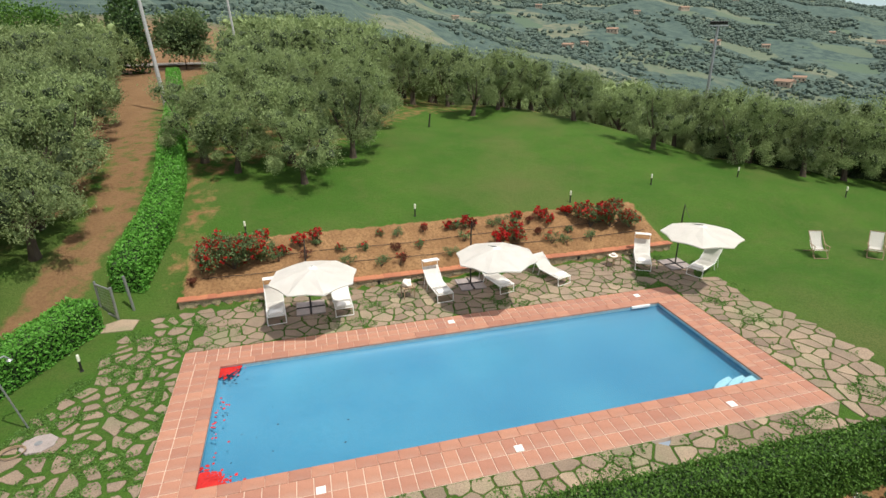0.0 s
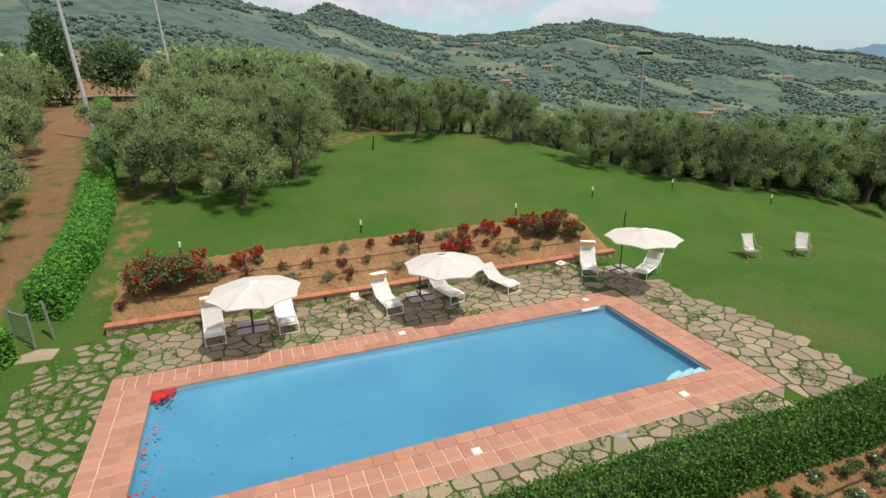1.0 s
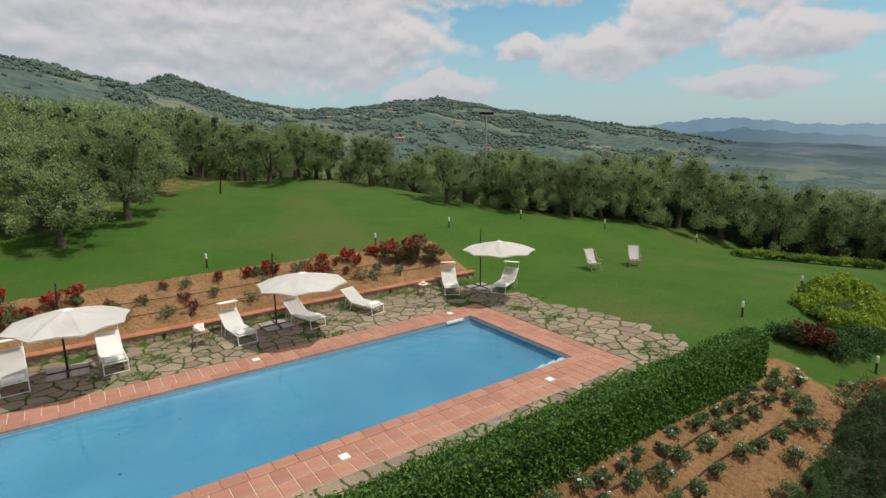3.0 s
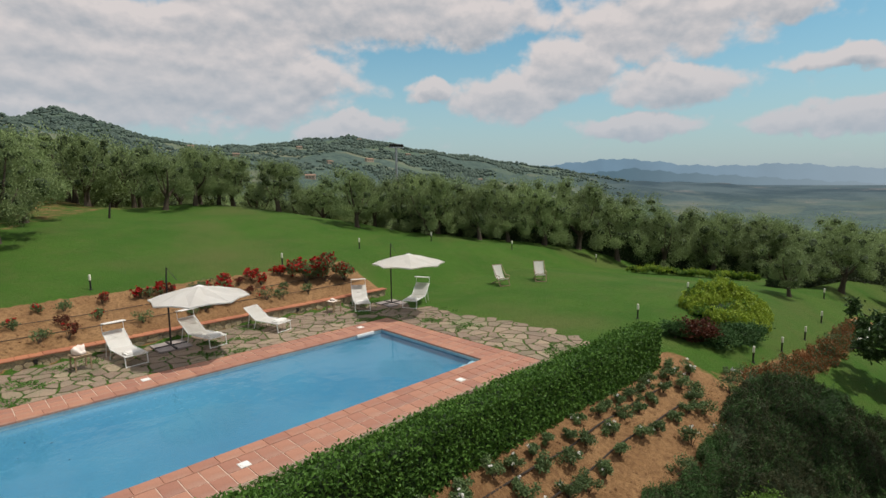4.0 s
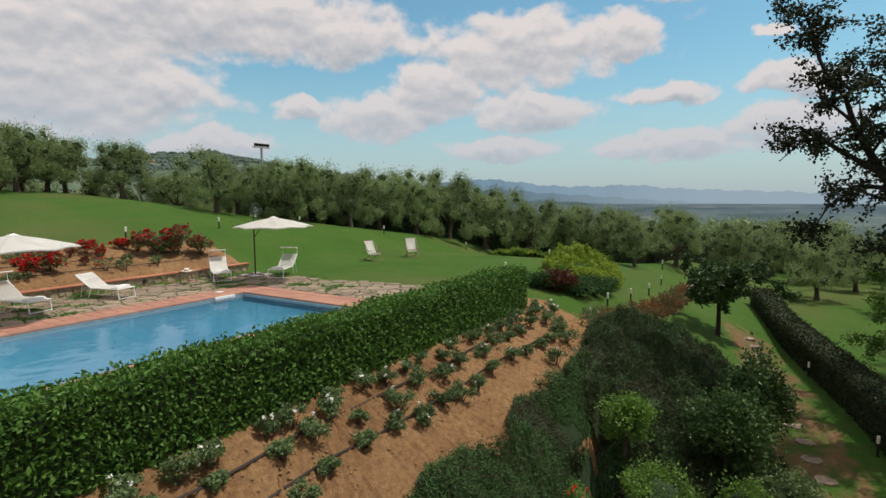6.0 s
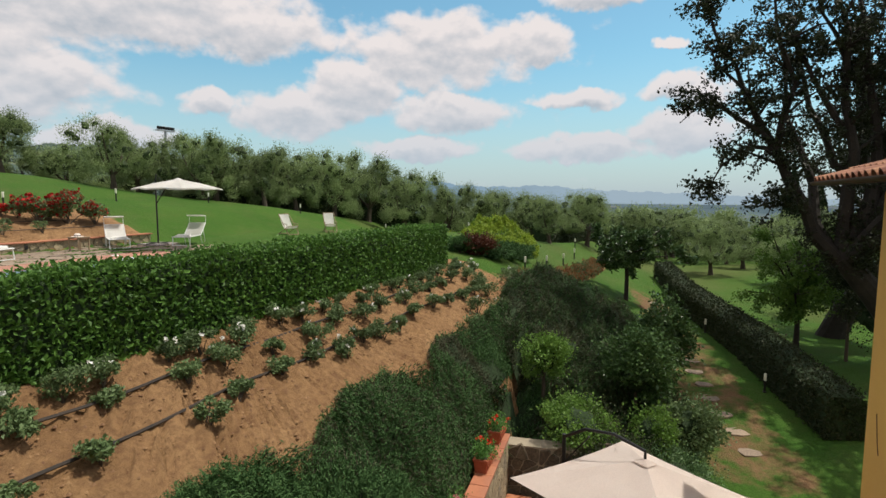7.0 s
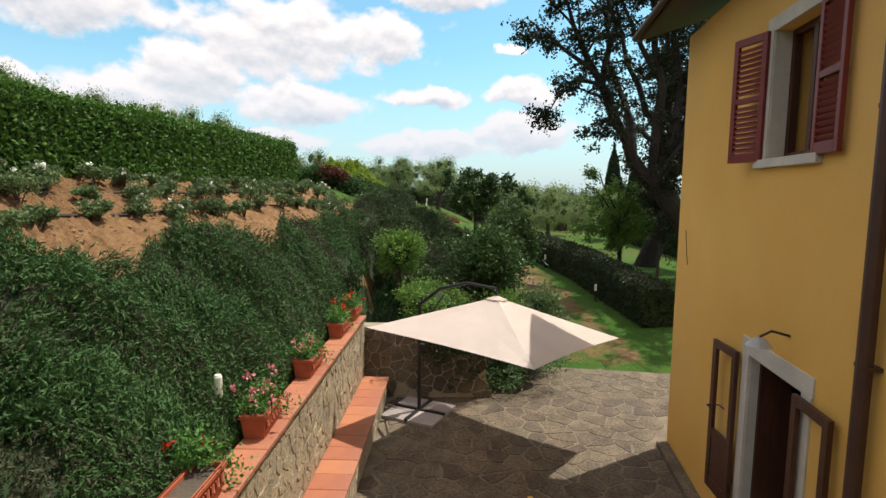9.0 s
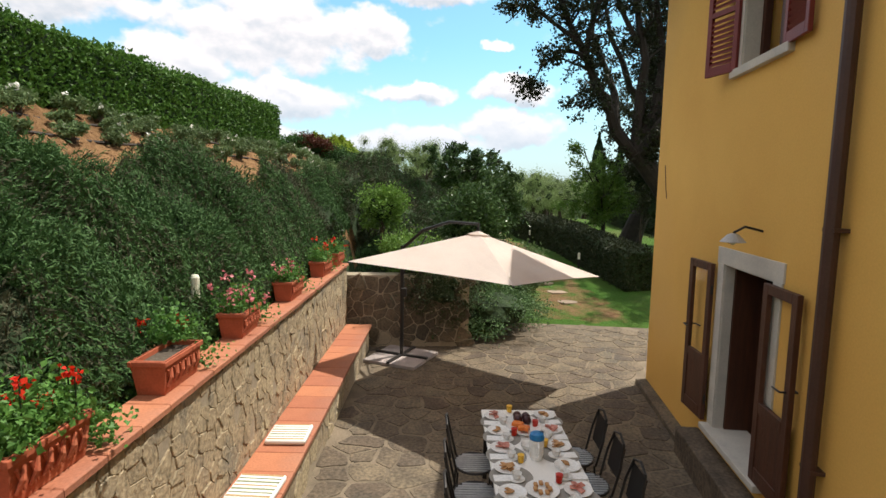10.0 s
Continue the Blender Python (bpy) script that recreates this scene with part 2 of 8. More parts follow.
M = dict(
    terracotta=mat("terracotta", (0.40, 0.19, 0.128), (0.32, 0.15, 0.10), 2.2, 0.75, 0.25, 50, vary=0.11, stain=(0.40, 0.24, 0.18), grain=0.3),
    grout=mat("grout", (0.64, 0.50, 0.40), (0.54, 0.42, 0.34), 4, 0.9, 0.3, 60),
    paving=mat("paving stone", (0.285, 0.21, 0.15), (0.21, 0.162, 0.118), 1.3, 0.85, 0.6, 30, vary=0.24, stain=(0.215, 0.20, 0.12), grain=0.5),
    terrace=mat("terrace stone", (0.15, 0.113, 0.074), (0.082, 0.063, 0.043), 3.1, 0.8, 0.8, 24, vary=0.22, stain=(0.09, 0.075, 0.055), grain=0.75),
    mortar=mat("mortar", (0.37, 0.31, 0.225), (0.29, 0.24, 0.17), 3, 0.95, 0.5, 40),
    rubble=mat("rubble stone", (0.42, 0.335, 0.215), (0.31, 0.25, 0.16), 6, 0.9, 1.0, 28, vary=0.14, stain=(0.22, 0.19, 0.14), grain=0.7),
    cap=mat("terracotta cap", (0.43, 0.165, 0.085), (0.36, 0.13, 0.066), 2.5, 0.8, 0.3, 45, vary=0.12, stain=(0.36, 0.16, 0.10)),
    pot=mat("terracotta pot", (0.44, 0.115, 0.055), (0.36, 0.09, 0.04), 6, 0.8, 0.3, 60, stain=(0.46, 0.17, 0.09)),
    wall=mat("ochre plaster", (0.72, 0.43, 0.105), (0.65, 0.37, 0.083), 0.7, 0.92, 0.15, 60, stain=(0.66, 0.40, 0.12), grain=0.07),
    stonetrim=mat("pale stone trim", (0.54, 0.50, 0.43), (0.45, 0.42, 0.37), 4, 0.9, 0.2, 50, grain=0.1),
    shutter=mat("dark red shutter paint", (0.185, 0.028, 0.022), (0.145, 0.02, 0.017), 4, 0.5, 0.15, 80),
    doorwood=mat("dark stained wood", (0.085, 0.03, 0.015), (0.055, 0.02, 0.011), 3, 0.5, 0.3, 30, stretch=(6, 6, 0.7)),
    pipe=mat("brown painted metal", (0.07, 0.032, 0.022), (0.055, 0.026, 0.019), 4, 0.5, 0.1, 60),
    dark=mat("interior shade paint", (0.02, 0.016, 0.013), (0.014, 0.012, 0.01), 2, 0.9, 0.1, 30),
    rooftile=mat("roof tile", (0.33, 0.15, 0.085), (0.25, 0.115, 0.07), 4, 0.9, 0.5, 30, vary=0.3, stain=(0.20, 0.15, 0.10)),
    white=mat("white canvas", (0.82, 0.80, 0.76), (0.78, 0.76, 0.72), 2, 0.85, 0.1, 120),
    cream=mat("cream canvas", (0.85, 0.75, 0.68), (0.81, 0.71, 0.64), 2, 0.85, 0.12, 120),
    whitemetal=mat("white painted metal", (0.78, 0.78, 0.76), (0.72, 0.72, 0.70), 5, 0.4, 0.05, 60),
    blackmetal=mat("dark metal", (0.03, 0.028, 0.026), (0.022, 0.02, 0.02), 5, 0.45, 0.05, 60, metal=0.3),
    greymetal=mat("galvanised metal", (0.40, 0.41, 0.42), (0.32, 0.33, 0.34), 8, 0.45, 0.1, 60, metal=0.7),
    slab=mat("concrete slab", (0.36, 0.31, 0.29), (0.30, 0.26, 0.245), 5, 0.9, 0.4, 50, vary=0.12),
    wood=mat("weathered wood", (0.33, 0.24, 0.15), (0.26, 0.185, 0.115), 5, 0.7, 0.3, 40, stretch=(1, 1, 8)),
    bark=mat("bark", (0.10, 0.078, 0.055), (0.06, 0.046, 0.034), 5, 0.95, 1.0, 22, stretch=(1, 1, 0.4)),
    darkbark=mat("dark bark", (0.035, 0.028, 0.022), (0.022, 0.018, 0.014), 5, 0.95, 1.0, 18),
    hose=mat("black hose", (0.03, 0.027, 0.024), (0.05, 0.035, 0.025), 5, 0.7, 0.1, 40),
    poolstep=mat("pale blue pool step", (0.46, 0.64, 0.70), (0.40, 0.58, 0.66), 1.5, 0.5, 0.1, 30),
    mosaic=mat("blue pool lining", (0.092, 0.285, 0.415), (0.067, 0.235, 0.37), 0.35, 0.5, 0.1, 20),
    edge=mat("pale waterline tile", (0.62, 0.66, 0.66), (0.48, 0.56, 0.60), 8, 0.5, 0.2, 30),
    concrete=mat("grey concrete pole", (0.46, 0.46, 0.45), (0.38, 0.38, 0.37), 3, 0.85, 0.3, 30),
    asphalt=mat("pale road", (0.36, 0.33, 0.29), (0.30, 0.275, 0.24), 1, 0.95, 0.4, 20),
    petal=mat("red petals", (0.55, 0.02, 0.015), (0.42, 0.012, 0.012), 4, 0.6, 0.1, 60),
    farroof=mat("far roof tile", (0.30, 0.19, 0.13), (0.25, 0.165, 0.12), 0.5, 0.9, 0.1, 5),
    plaster=mat("far house plaster", (0.46, 0.39, 0.30), (0.42, 0.34, 0.26), 0.3, 0.9, 0.1, 5, vary=0.2),
    lampglass=mat("opal lamp glass", (0.80, 0.80, 0.66), (0.76, 0.76, 0.60), 5, 0.35, 0.02, 60),
    bedmortar=mat("worn terrace mortar", (0.215, 0.17, 0.12), (0.125, 0.10, 0.07), 3, 0.95, 0.5, 40),
    stripe=mat("soft green stripe", (0.25, 0.28, 0.17), (0.21, 0.24, 0.145), 6, 0.9, 0.1, 80),
    tan=mat("tan stripe", (0.42, 0.29, 0.145), (0.37, 0.25, 0.12), 6, 0.9, 0.1, 80),
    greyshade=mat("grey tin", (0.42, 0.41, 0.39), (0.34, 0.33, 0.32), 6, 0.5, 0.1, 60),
    geranium=leafy("geranium leaves", (0.045, 0.125, 0.025), (0.14, 0.29, 0.06), 0.5, 0.25),
    geraniumred=leafy("scarlet petals", (0.55, 0.012, 0.008), (0.85, 0.06, 0.02), 0.5, 0.25),
    olive=leafy("olive leaves", (0.10, 0.15, 0.05), (0.36, 0.45, 0.195), 0.5, 0.22),
    hedge=leafy("hedge leaves", (0.028, 0.085, 0.015), (0.165, 0.325, 0.056), 0.5, 0.24),
    hedgedark=leafy("dark hedge leaves", (0.018, 0.030, 0.012), (0.07, 0.082, 0.034), 0.5, 0.2),
    hedgefresh=leafy("fresh hedge leaves", (0.075, 0.25, 0.03), (0.19, 0.46, 0.075), 0.45, 0.3),
    olivecore=mat("olive crown shade", (0.055, 0.08, 0.032), (0.035, 0.052, 0.022), 6, 0.9, 1.0, 14),
    # near-black green: paints the shade within hedges, banks and bushes; also flower stalks
    core=mat("dark growth and inner shade", (0.022, 0.045, 0.012), (0.015, 0.03, 0.009), 6, 0.9, 1.0, 14),
    jointgrass=leafy("short grass in joints", (0.058, 0.135, 0.028), (0.125, 0.23, 0.052), 0.8, 0.2),
    rosemary=leafy("rosemary needles", (0.020, 0.062, 0.016), (0.092, 0.175, 0.055), 0.7, 0.15),
    rosemarygrey=leafy("grey rosemary needles", (0.04, 0.045, 0.025), (0.115, 0.115, 0.065), 0.85, 0.15),
    rose=leafy("rose leaves", (0.065, 0.115, 0.04), (0.19, 0.26, 0.11), 0.45, 0.25),
    bright=leafy("bright shrub leaves", (0.07, 0.15, 0.025), (0.19, 0.32, 0.06), 0.45, 0.3),
    lime=leafy("lime ground cover leaves", (0.22, 0.32, 0.03), (0.46, 0.58, 0.08), 0.5, 0.3),
    glossy=leafy("glossy dark leaves", (0.022, 0.056, 0.014), (0.11, 0.19, 0.06), 0.3, 0.15),
    treeleaf=leafy("dark tree leaves", (0.014, 0.022, 0.010), (0.05, 0.06, 0.025), 0.45, 0.2),
    ivy=leafy("variegated ivy leaves", (0.03, 0.085, 0.025), (0.18, 0.28, 0.12), 0.45, 0.2),
    redleaf=leafy("dark red leaves", (0.07, 0.022, 0.014), (0.16, 0.05, 0.025), 0.5, 0.2),
    rust=leafy("rust brown leaves", (0.17, 0.07, 0.028), (0.30, 0.135, 0.05), 0.6, 0.2),
    redflower=leafy("red petals in bloom", (0.26, 0.008, 0.01), (0.52, 0.025, 0.018), 0.5, 0.25),
    pinkflower=leafy("pink petals in bloom", (0.60, 0.12, 0.16), (0.80, 0.35, 0.36), 0.5, 0.25),
    whiteflower=leafy("white petals in bloom", (0.70, 0.68, 0.60), (0.85, 0.84, 0.80), 0.5, 0.25),
    cypress=leafy("cypress leaves", (0.010, 0.022, 0.010), (0.03, 0.05, 0.02), 0.7, 0.1),
    # paler and bluer than near leaves: distance haze mixed into the tone
    farwood=leafy("hazy far woodland", (0.048, 0.075, 0.068), (0.115, 0.155, 0.12), 0.9, 0.0),
)


def water_material():
    m = bpy.data.materials.new("pool water")
    m.use_nodes = True
    n, l = m.node_tree.nodes, m.node_tree.links
    n.remove(n["Principled BSDF"])
    tr, gl, fr = n.new("ShaderNodeBsdfTransparent"), n.new("ShaderNodeBsdfGlossy"), n.new("ShaderNodeFresnel")
    tr.inputs["Color"].default_value = (0.74, 0.92, 0.97, 1)
    gl.inputs["Roughness"].default_value = 0.04
    fr.inputs["IOR"].default_value = 1.33
    ms = n.new("ShaderNodeMixShader")
    co, no, bp = n.new("ShaderNodeTexCoord"), n.new("ShaderNodeTexNoise"), n.new("ShaderNodeBump")
    no.inputs["Scale"].default_value, no.inputs["Detail"].default_value = 1.6, 3
    bp.inputs["Strength"].default_value, bp.inputs["Distance"].default_value = 0.25, 0.05
    l.new(co.outputs["Object"], no.inputs["Vector"]), l.new(no.outputs[0], bp.inputs["Height"])
    l.new(bp.outputs[0], gl.inputs["Normal"]), l.new(bp.outputs[0], fr.inputs["Normal"])
    l.new(fr.outputs[0], ms.inputs[0]), l.new(tr.outputs[0], ms.inputs[1]), l.new(gl.outputs[0], ms.inputs[2])
    l.new(ms.outputs[0], n["Material Output"].inputs["Surface"])
    return m


def glass_material():
    m = bpy.data.materials.new("window glass")
    m.use_nodes = True
    n, l = m.node_tree.nodes, m.node_tree.links
    n.remove(n["Principled BSDF"])
    tr, gl, fr = n.new("ShaderNodeBsdfTransparent"), n.new("ShaderNodeBsdfGlossy"), n.new("ShaderNodeLayerWeight")
    gl.inputs["Roughness"].default_value = 0.02
    fr.inputs["Blend"].default_value = 0.3
    pw = n.new("ShaderNodeMath")
    pw.operation = "POWER"
    pw.inputs[1].default_value = 4.0
    l.new(fr.outputs["Facing"], pw.inputs[0])
    ms = n.new("ShaderNodeMixShader")
    l.new(pw.outputs[0], ms.inputs[0]), l.new(tr.outputs[0], ms.inputs[1]), l.new(gl.outputs[0], ms.inputs[2])
    l.new(ms.outputs[0], n["Material Output"].inputs["Surface"])
    return m


M["water"], M["glass"] = water_material(), glass_material()


# ---- mesh helpers ----
def mesh_of(name, verts, faces, material, smooth=False):
    me = bpy.data.meshes.new(name)
    me.from_pydata(verts.tolist() if isinstance(verts, np.ndarray) else verts, [], faces.tolist() if isinstance(faces, np.ndarray) else faces)
    if smooth:
        me.shade_smooth()
    if material:
        me.materials.append(material)
    return me


def part(name, bm, material, parent, label="", smooth=False):
    """Links a bmesh or mesh as one mesh object under a thing or a part."""
    if isinstance(bm, bmesh.types.BMesh):
        me = bpy.data.meshes.new(name)
        bmesh.ops.recalc_face_normals(bm, faces=bm.faces[:])
        bm.to_mesh(me)
        bm.free()
        if smooth:
            me.shade_smooth()
        me.materials.append(material)
    else:
        me = bm
    ob = new(name, me)
    ob.parent = parent
    if label:
        ob["label"] = label
    return ob


def thing(name, m, label, category, group="", kind=""):
    ob = new(name)
    ob.matrix_basis = m
    ob.empty_display_size = 0.2
    return tagged(ob, label, category, group, kind)


def box(bm, c, s, rot=None, bevel=0.0):
    m = Matrix.Translation(c) @ (rot if rot is not None else Matrix()) @ Matrix.Diagonal((*s, 1))
    made = bmesh.ops.create_cube(bm, size=1, matrix=m)
    if bevel:
        edges = {e for v in made["verts"] for e in v.link_edges}
        bmesh.ops.bevel(bm, geom=list(edges), offset=bevel, segments=2, profile=0.5, affect="EDGES")
    return bm


def boxes(*list_of, bevel=0.0):
    bm = bmesh.new()
    for c, s, *r in list_of:
        box(bm, c, s, r[0] if r else None, bevel)
    return bm


def tube(bm, pts, radii, seg=8):
    """A round rod along points, with a radius at each."""
    pts = [Vector(p) for p in pts]
    if isinstance(radii, (int, float)):
        radii = [radii] * len(pts)
    rings, side = [], None
    for i, p in enumerate(pts):
        d = (pts[min(i + 1, len(pts) - 1)] - pts[max(i - 1, 0)]).normalized()
        if side is None:
            side = d.orthogonal().normalized()
        side = (side - d * side.dot(d)).normalized()
        up = d.cross(side)
        rings.append([bm.verts.new(p + (side * math.cos(2 * math.pi * k / seg) + up * math.sin(2 * math.pi * k / seg)) * radii[i]) for k in range(seg)])
    for a, b in zip(rings, rings[1:]):
        for k in range(seg):
            bm.faces.new((a[k], a[(k + 1) % seg], b[(k + 1) % seg], b[k]))
    bm.faces.new(rings[0][::-1]), bm.faces.new(rings[-1])
    return bm


def rods(*list_of, seg=8):
    bm = bmesh.new()
    for pts, r in list_of:
        tube(bm, pts, r, seg)
    return bm


def lathe(bm, profile, centre=(0, 0, 0), seg=16):
    """A turned form from (radius, height) pairs."""
    c = Vector(centre)
    rings = [[bm.verts.new(c + Vector((r * math.cos(2 * math.pi * k / seg), r * math.sin(2 * math.pi * k / seg), z))) for k in range(seg)] for r, z in profile]
    for a, b in zip(rings, rings[1:]):
        for k in range(seg):
            bm.faces.new((a[k], a[(k + 1) % seg], b[(k + 1) % seg], b[k]))
    bm.faces.new(rings[0][::-1]), bm.faces.new(rings[-1])
    return bm


def prism(poly, z0, z1, chamfer=0.0, lift=None):
    """A flat stone from its outline, its upper edge chamfered; lift: uneven heights of the top."""
    n = len(poly)
    c = np.mean(poly, 0)
    top = [p + (c - p) / max(np.linalg.norm(c - p), 1e-6) * chamfer for p in poly]
    v = [(*p, z0) for p in poly] + [(*p, z1 - chamfer * 0.6) for p in poly] + [(*p, z1 + (lift[i % len(lift)] if lift else 0)) for i, p in enumerate(top)]
    f = [tuple(range(2 * n, 3 * n))]
    for k in range(n):
        j = (k + 1) % n
        f += [(k, j, n + j, n + k), (n + k, n + j, 2 * n + j, 2 * n + k)]
    return v, f


def unit(v):
    return v / np.maximum(np.linalg.norm(v, axis=-1, keepdims=True), 1e-9)


def leaf_arrays(points, size, aspect=0.5, along=None, fold=0.15):
    """Small folded leaves at points; along: the way that they grow, else any way."""
    n = len(points)
    a = unit(rng.normal(size=(n, 3))) if along is None else unit(along + 0.35 * rng.normal(size=(n, 3)))
    b = unit(np.cross(a, rng.normal(size=(n, 3))))
    c = np.cross(a, b)
    s = size * (0.65 + 0.7 * rng.random((n, 1)))
    v = np.stack([points - a * s / 2, points + b * s * aspect / 2 + c * s * fold, points + a * s / 2, points - b * s * aspect / 2 + c * s * fold], 1).reshape(-1, 3)
    f = np.arange(4 * n).reshape(-1, 4)
    return v, f


def leaves(name, points, size, material, aspect=0.5, along=None, fold=0.15):
    v, f = leaf_arrays(points, size, aspect, along, fold)
    return mesh_of(name, v, f, material)


def blob_points(n, centres, radii, squash=0.8, shell=0.55):
    """Points in soft clumps, denser towards their outsides."""
    k = rng.integers(0, len(centres), n)
    d = unit(rng.normal(size=(n, 3)))
    r = (shell + (1 - shell) * rng.random((n, 1))) * (0.85 + 0.3 * rng.random((n, 1)))
    return np.asarray(centres)[k] + d * r * np.asarray(radii)[k][:, None] * (1, 1, squash)


# ---- the lie of the land ----
def ramp(v, xs, ys):
    return np.interp(v, xs, ys)


def smooth(a, b, v):
    t = np.clip((v - a) / (b - a), 0, 1)
    return t * t * (3 - 2 * t)


WALL_X = (1.0, 11.0)                 # the retaining wall's ends


def wall_y(x):
    return 2.78 + 0.115 * (np.asarray(x, float) - 10.5)


def upper(x, y):
    z = ramp(y, [8, 19.5, 22.7, 27.2, 32, 39, 60, 100], [-0.022, -0.022, 1.3, 2.1, 3.0, 3.5, 5, 6.5])
    bed = smooth(-4.9, -4.4, x) * (1 - smooth(15.6, 16.1, x)) * smooth(19.55, 19.75, y) * (1 - smooth(20.2, 22.2, y))
    z = np.where(z > 1.1, 1.1 + (z - 1.1) * (1 - 0.55 * smooth(17, 27, x)), z)
    fall = 0.18 * np.clip(y - lawn_edge(x) - 2.5, 0, 40) * smooth(6, 16, x)      # the land drops away behind the first olives
    return z + 0.26 * bed - 0.12 * np.maximum(0, x - 26.5) - fall


def lower(x, y):
    return ramp(x, [13, 22, 45, 80], [-4.58, -3.75, -3.65, -5.5])


def near_z(x, y):
    x, y = np.asarray(x, float), np.asarray(y, float)
    lo, up = lower(x, y), upper(x, y)
    w = wall_y(x) + 0.22

    def legs(y, ys, zs):
        z = zs[0] + 0 * y
        for k in range(len(ys) - 1):
            t = np.clip((y - ys[k]) / (ys[k + 1] - ys[k]), 0, 1)
            z = np.where(y > ys[k], zs[k] + (zs[k + 1] - zs[k]) * t, z)
        return z
    a = legs(y, [w, w + 0.02, 4.0 + 0 * y, 6.4 + 0 * y, 7.3 + 0 * y], [lo, -2.92 + 0 * y, -1.5 + 0 * y, -0.35 + 0 * y, up])
    b = legs(y, [-0.5 + 0 * y, 2.5 + 0 * y, 4.0 + 0 * y, 6.4 + 0 * y, 8.3 + 0 * y], [lo, np.minimum(lo * 0.55 - 0.4, -1.6 - 0.06 * np.maximum(0, x - 19)), -1.45 - 0.06 * np.maximum(0, x - 19), -0.4 - 0.05 * np.maximum(0, x - 19), up])
    k = smooth(11.0, 14, x)
    return a * (1 - k) + b * k


def far_z(x, y):
    """Hills and plain round the place: ridge heights by the way that they lie."""
    r = np.hypot(x, y)
    az = np.degrees(np.arctan2(x, y))
    ridge = ramp(az, [-180, -120, -60, -20, -6, 2, 7, 10, 13, 17, 22, 28, 35, 43, 49, 54, 62, 75, 100, 180],
                 [-0.8, 2, 6.5, 7.6, 7.7, 6.2, 5.2, 5.6, 4.6, 3.8, 3.1, 3.3, 3.8, 2.7, 1.9, 0.9, -0.4, -1.0, -1.0, -0.8])
    dist = ramp(az, [-180, -20, 6, 9, 22, 35, 60, 180], [600, 650, 700, 1050, 1200, 1400, 1500, 1500])
    dip = ramp(az, [-180, -60, -10, 10, 25, 45, 65, 90, 180], [-40, 15, 14, 2, -22, -45, -60, -62, -55])
    low = ramp(az, [-180, 0, 20, 40, 180], [200, 160, 260, 380, 420])
    edge = 5.0 - 0.2 * np.maximum(0, az)
    top = np.tan(np.radians(ridge)) * dist + 5
    z = np.where(r < low, edge + (dip - edge) * smooth(80, 1, r * 0 + 1) * 0 + (dip - edge) * np.clip((r - 70) / (low - 70), 0, 1) ** 1.2,
                 np.where(r < dist, dip + (top - dip) * smooth(0, 1, (r - low) / (dist - low)),
                          top + (-66 - top) * smooth(0, 1, (r - dist) / 1500)))
    s = 1 / 190
    und = np.sin(x * s * 1.7 + 1.3) * np.sin(y * s * 1.3 + 0.4) + 0.5 * np.sin(x * s * 4.1 + y * s * 2.2) + 0.3 * np.sin(x * s * 9.3 - y * s * 7.7 + 2)
    hill = smooth(150, 500, r) * (1 - smooth(2200, 3200, r)) * (ridge > -0.9)
    return z + und * 6 * hill * np.clip((top - dip) / 60, 0, 1)


def land(x, y):
    r = np.hypot(np.asarray(x, float) - 8, np.asarray(y, float) - 9)
    k = smooth(55, 95, r)
    return near_z(x, y) * (1 - k) + far_z(x, y) * k


def gz(x, y):
    return float(land(x, y))


def lawn_edge(x):
    return ramp(x, [-6, -3, 0.2, 3, 6, 9, 12.7, 15.3, 19.7, 22.5, 25, 28.6, 34, 42, 50],
                [24, 28.6, 27.8, 30.6, 35, 38, 38.6, 40, 35.8, 33.5, 26.2, 24, 22.5, 19, 12])


def soil_mask(x, y):
    """Where bare earth shows instead of grass."""
    bed = smooth(-5.0, -4.2, x) * (1 - smooth(15.2, 16.4, x)) * smooth(19.4, 19.6, y) * (1 - smooth(22.6, 23.0, y))
    rows = (1 - smooth(17.2, 18.4, x)) * smooth(2.2, 2.6, y) * (1 - smooth(6.9, 7.2, y)) * smooth(-8, -6, x)
    mid = ramp(y, [12, 20, 26, 36, 46, 80], [-11.5, -9.3, -8.3, -9.3, -11.6, -15.5])
    track = 0.6 * (1 - smooth(0.7, 1.7, np.abs(x - mid))) * smooth(8, 12, y)
    strip = 0.44 * (1 - smooth(0.3, 1.5, np.abs(x - ramp(y, [18, 26, 36, 70], [-5.2, -4.4, -5.6, -13])))) * smooth(19, 21, y)
    grove = 0.45 * smooth(0.5, 3, y - lawn_edge(x)) + 0.36 * smooth(-9.5, -12, x) * smooth(6, 9, y) + 0.7 * smooth(66, 72, y) * smooth(2, -8, x)
    mulch = 0.75 * (1 - smooth(0.3, 0.8, np.abs(y - ramp(x, [18, 20, 26, 40], [5.0, 4.6, 4.1, 4.0])))) * smooth(17.5, 18.5, x) * (1 - smooth(36, 38, x))
    return np.clip(np.maximum.reduce([bed, rows, track, strip, grove, mulch, shaded_path(x, y)]), 0, 1)


def shaded_path(x, y):
    """The walked earth path through the lower lawn, widened and darkened as painted shade."""
    return 0.52 * (1 - smooth(0.8, 1.9, np.abs(y - (-1.9 + 0.216 * (x - 15.2))))) * smooth(12.8, 14, x) * (1 - smooth(28, 31, x))


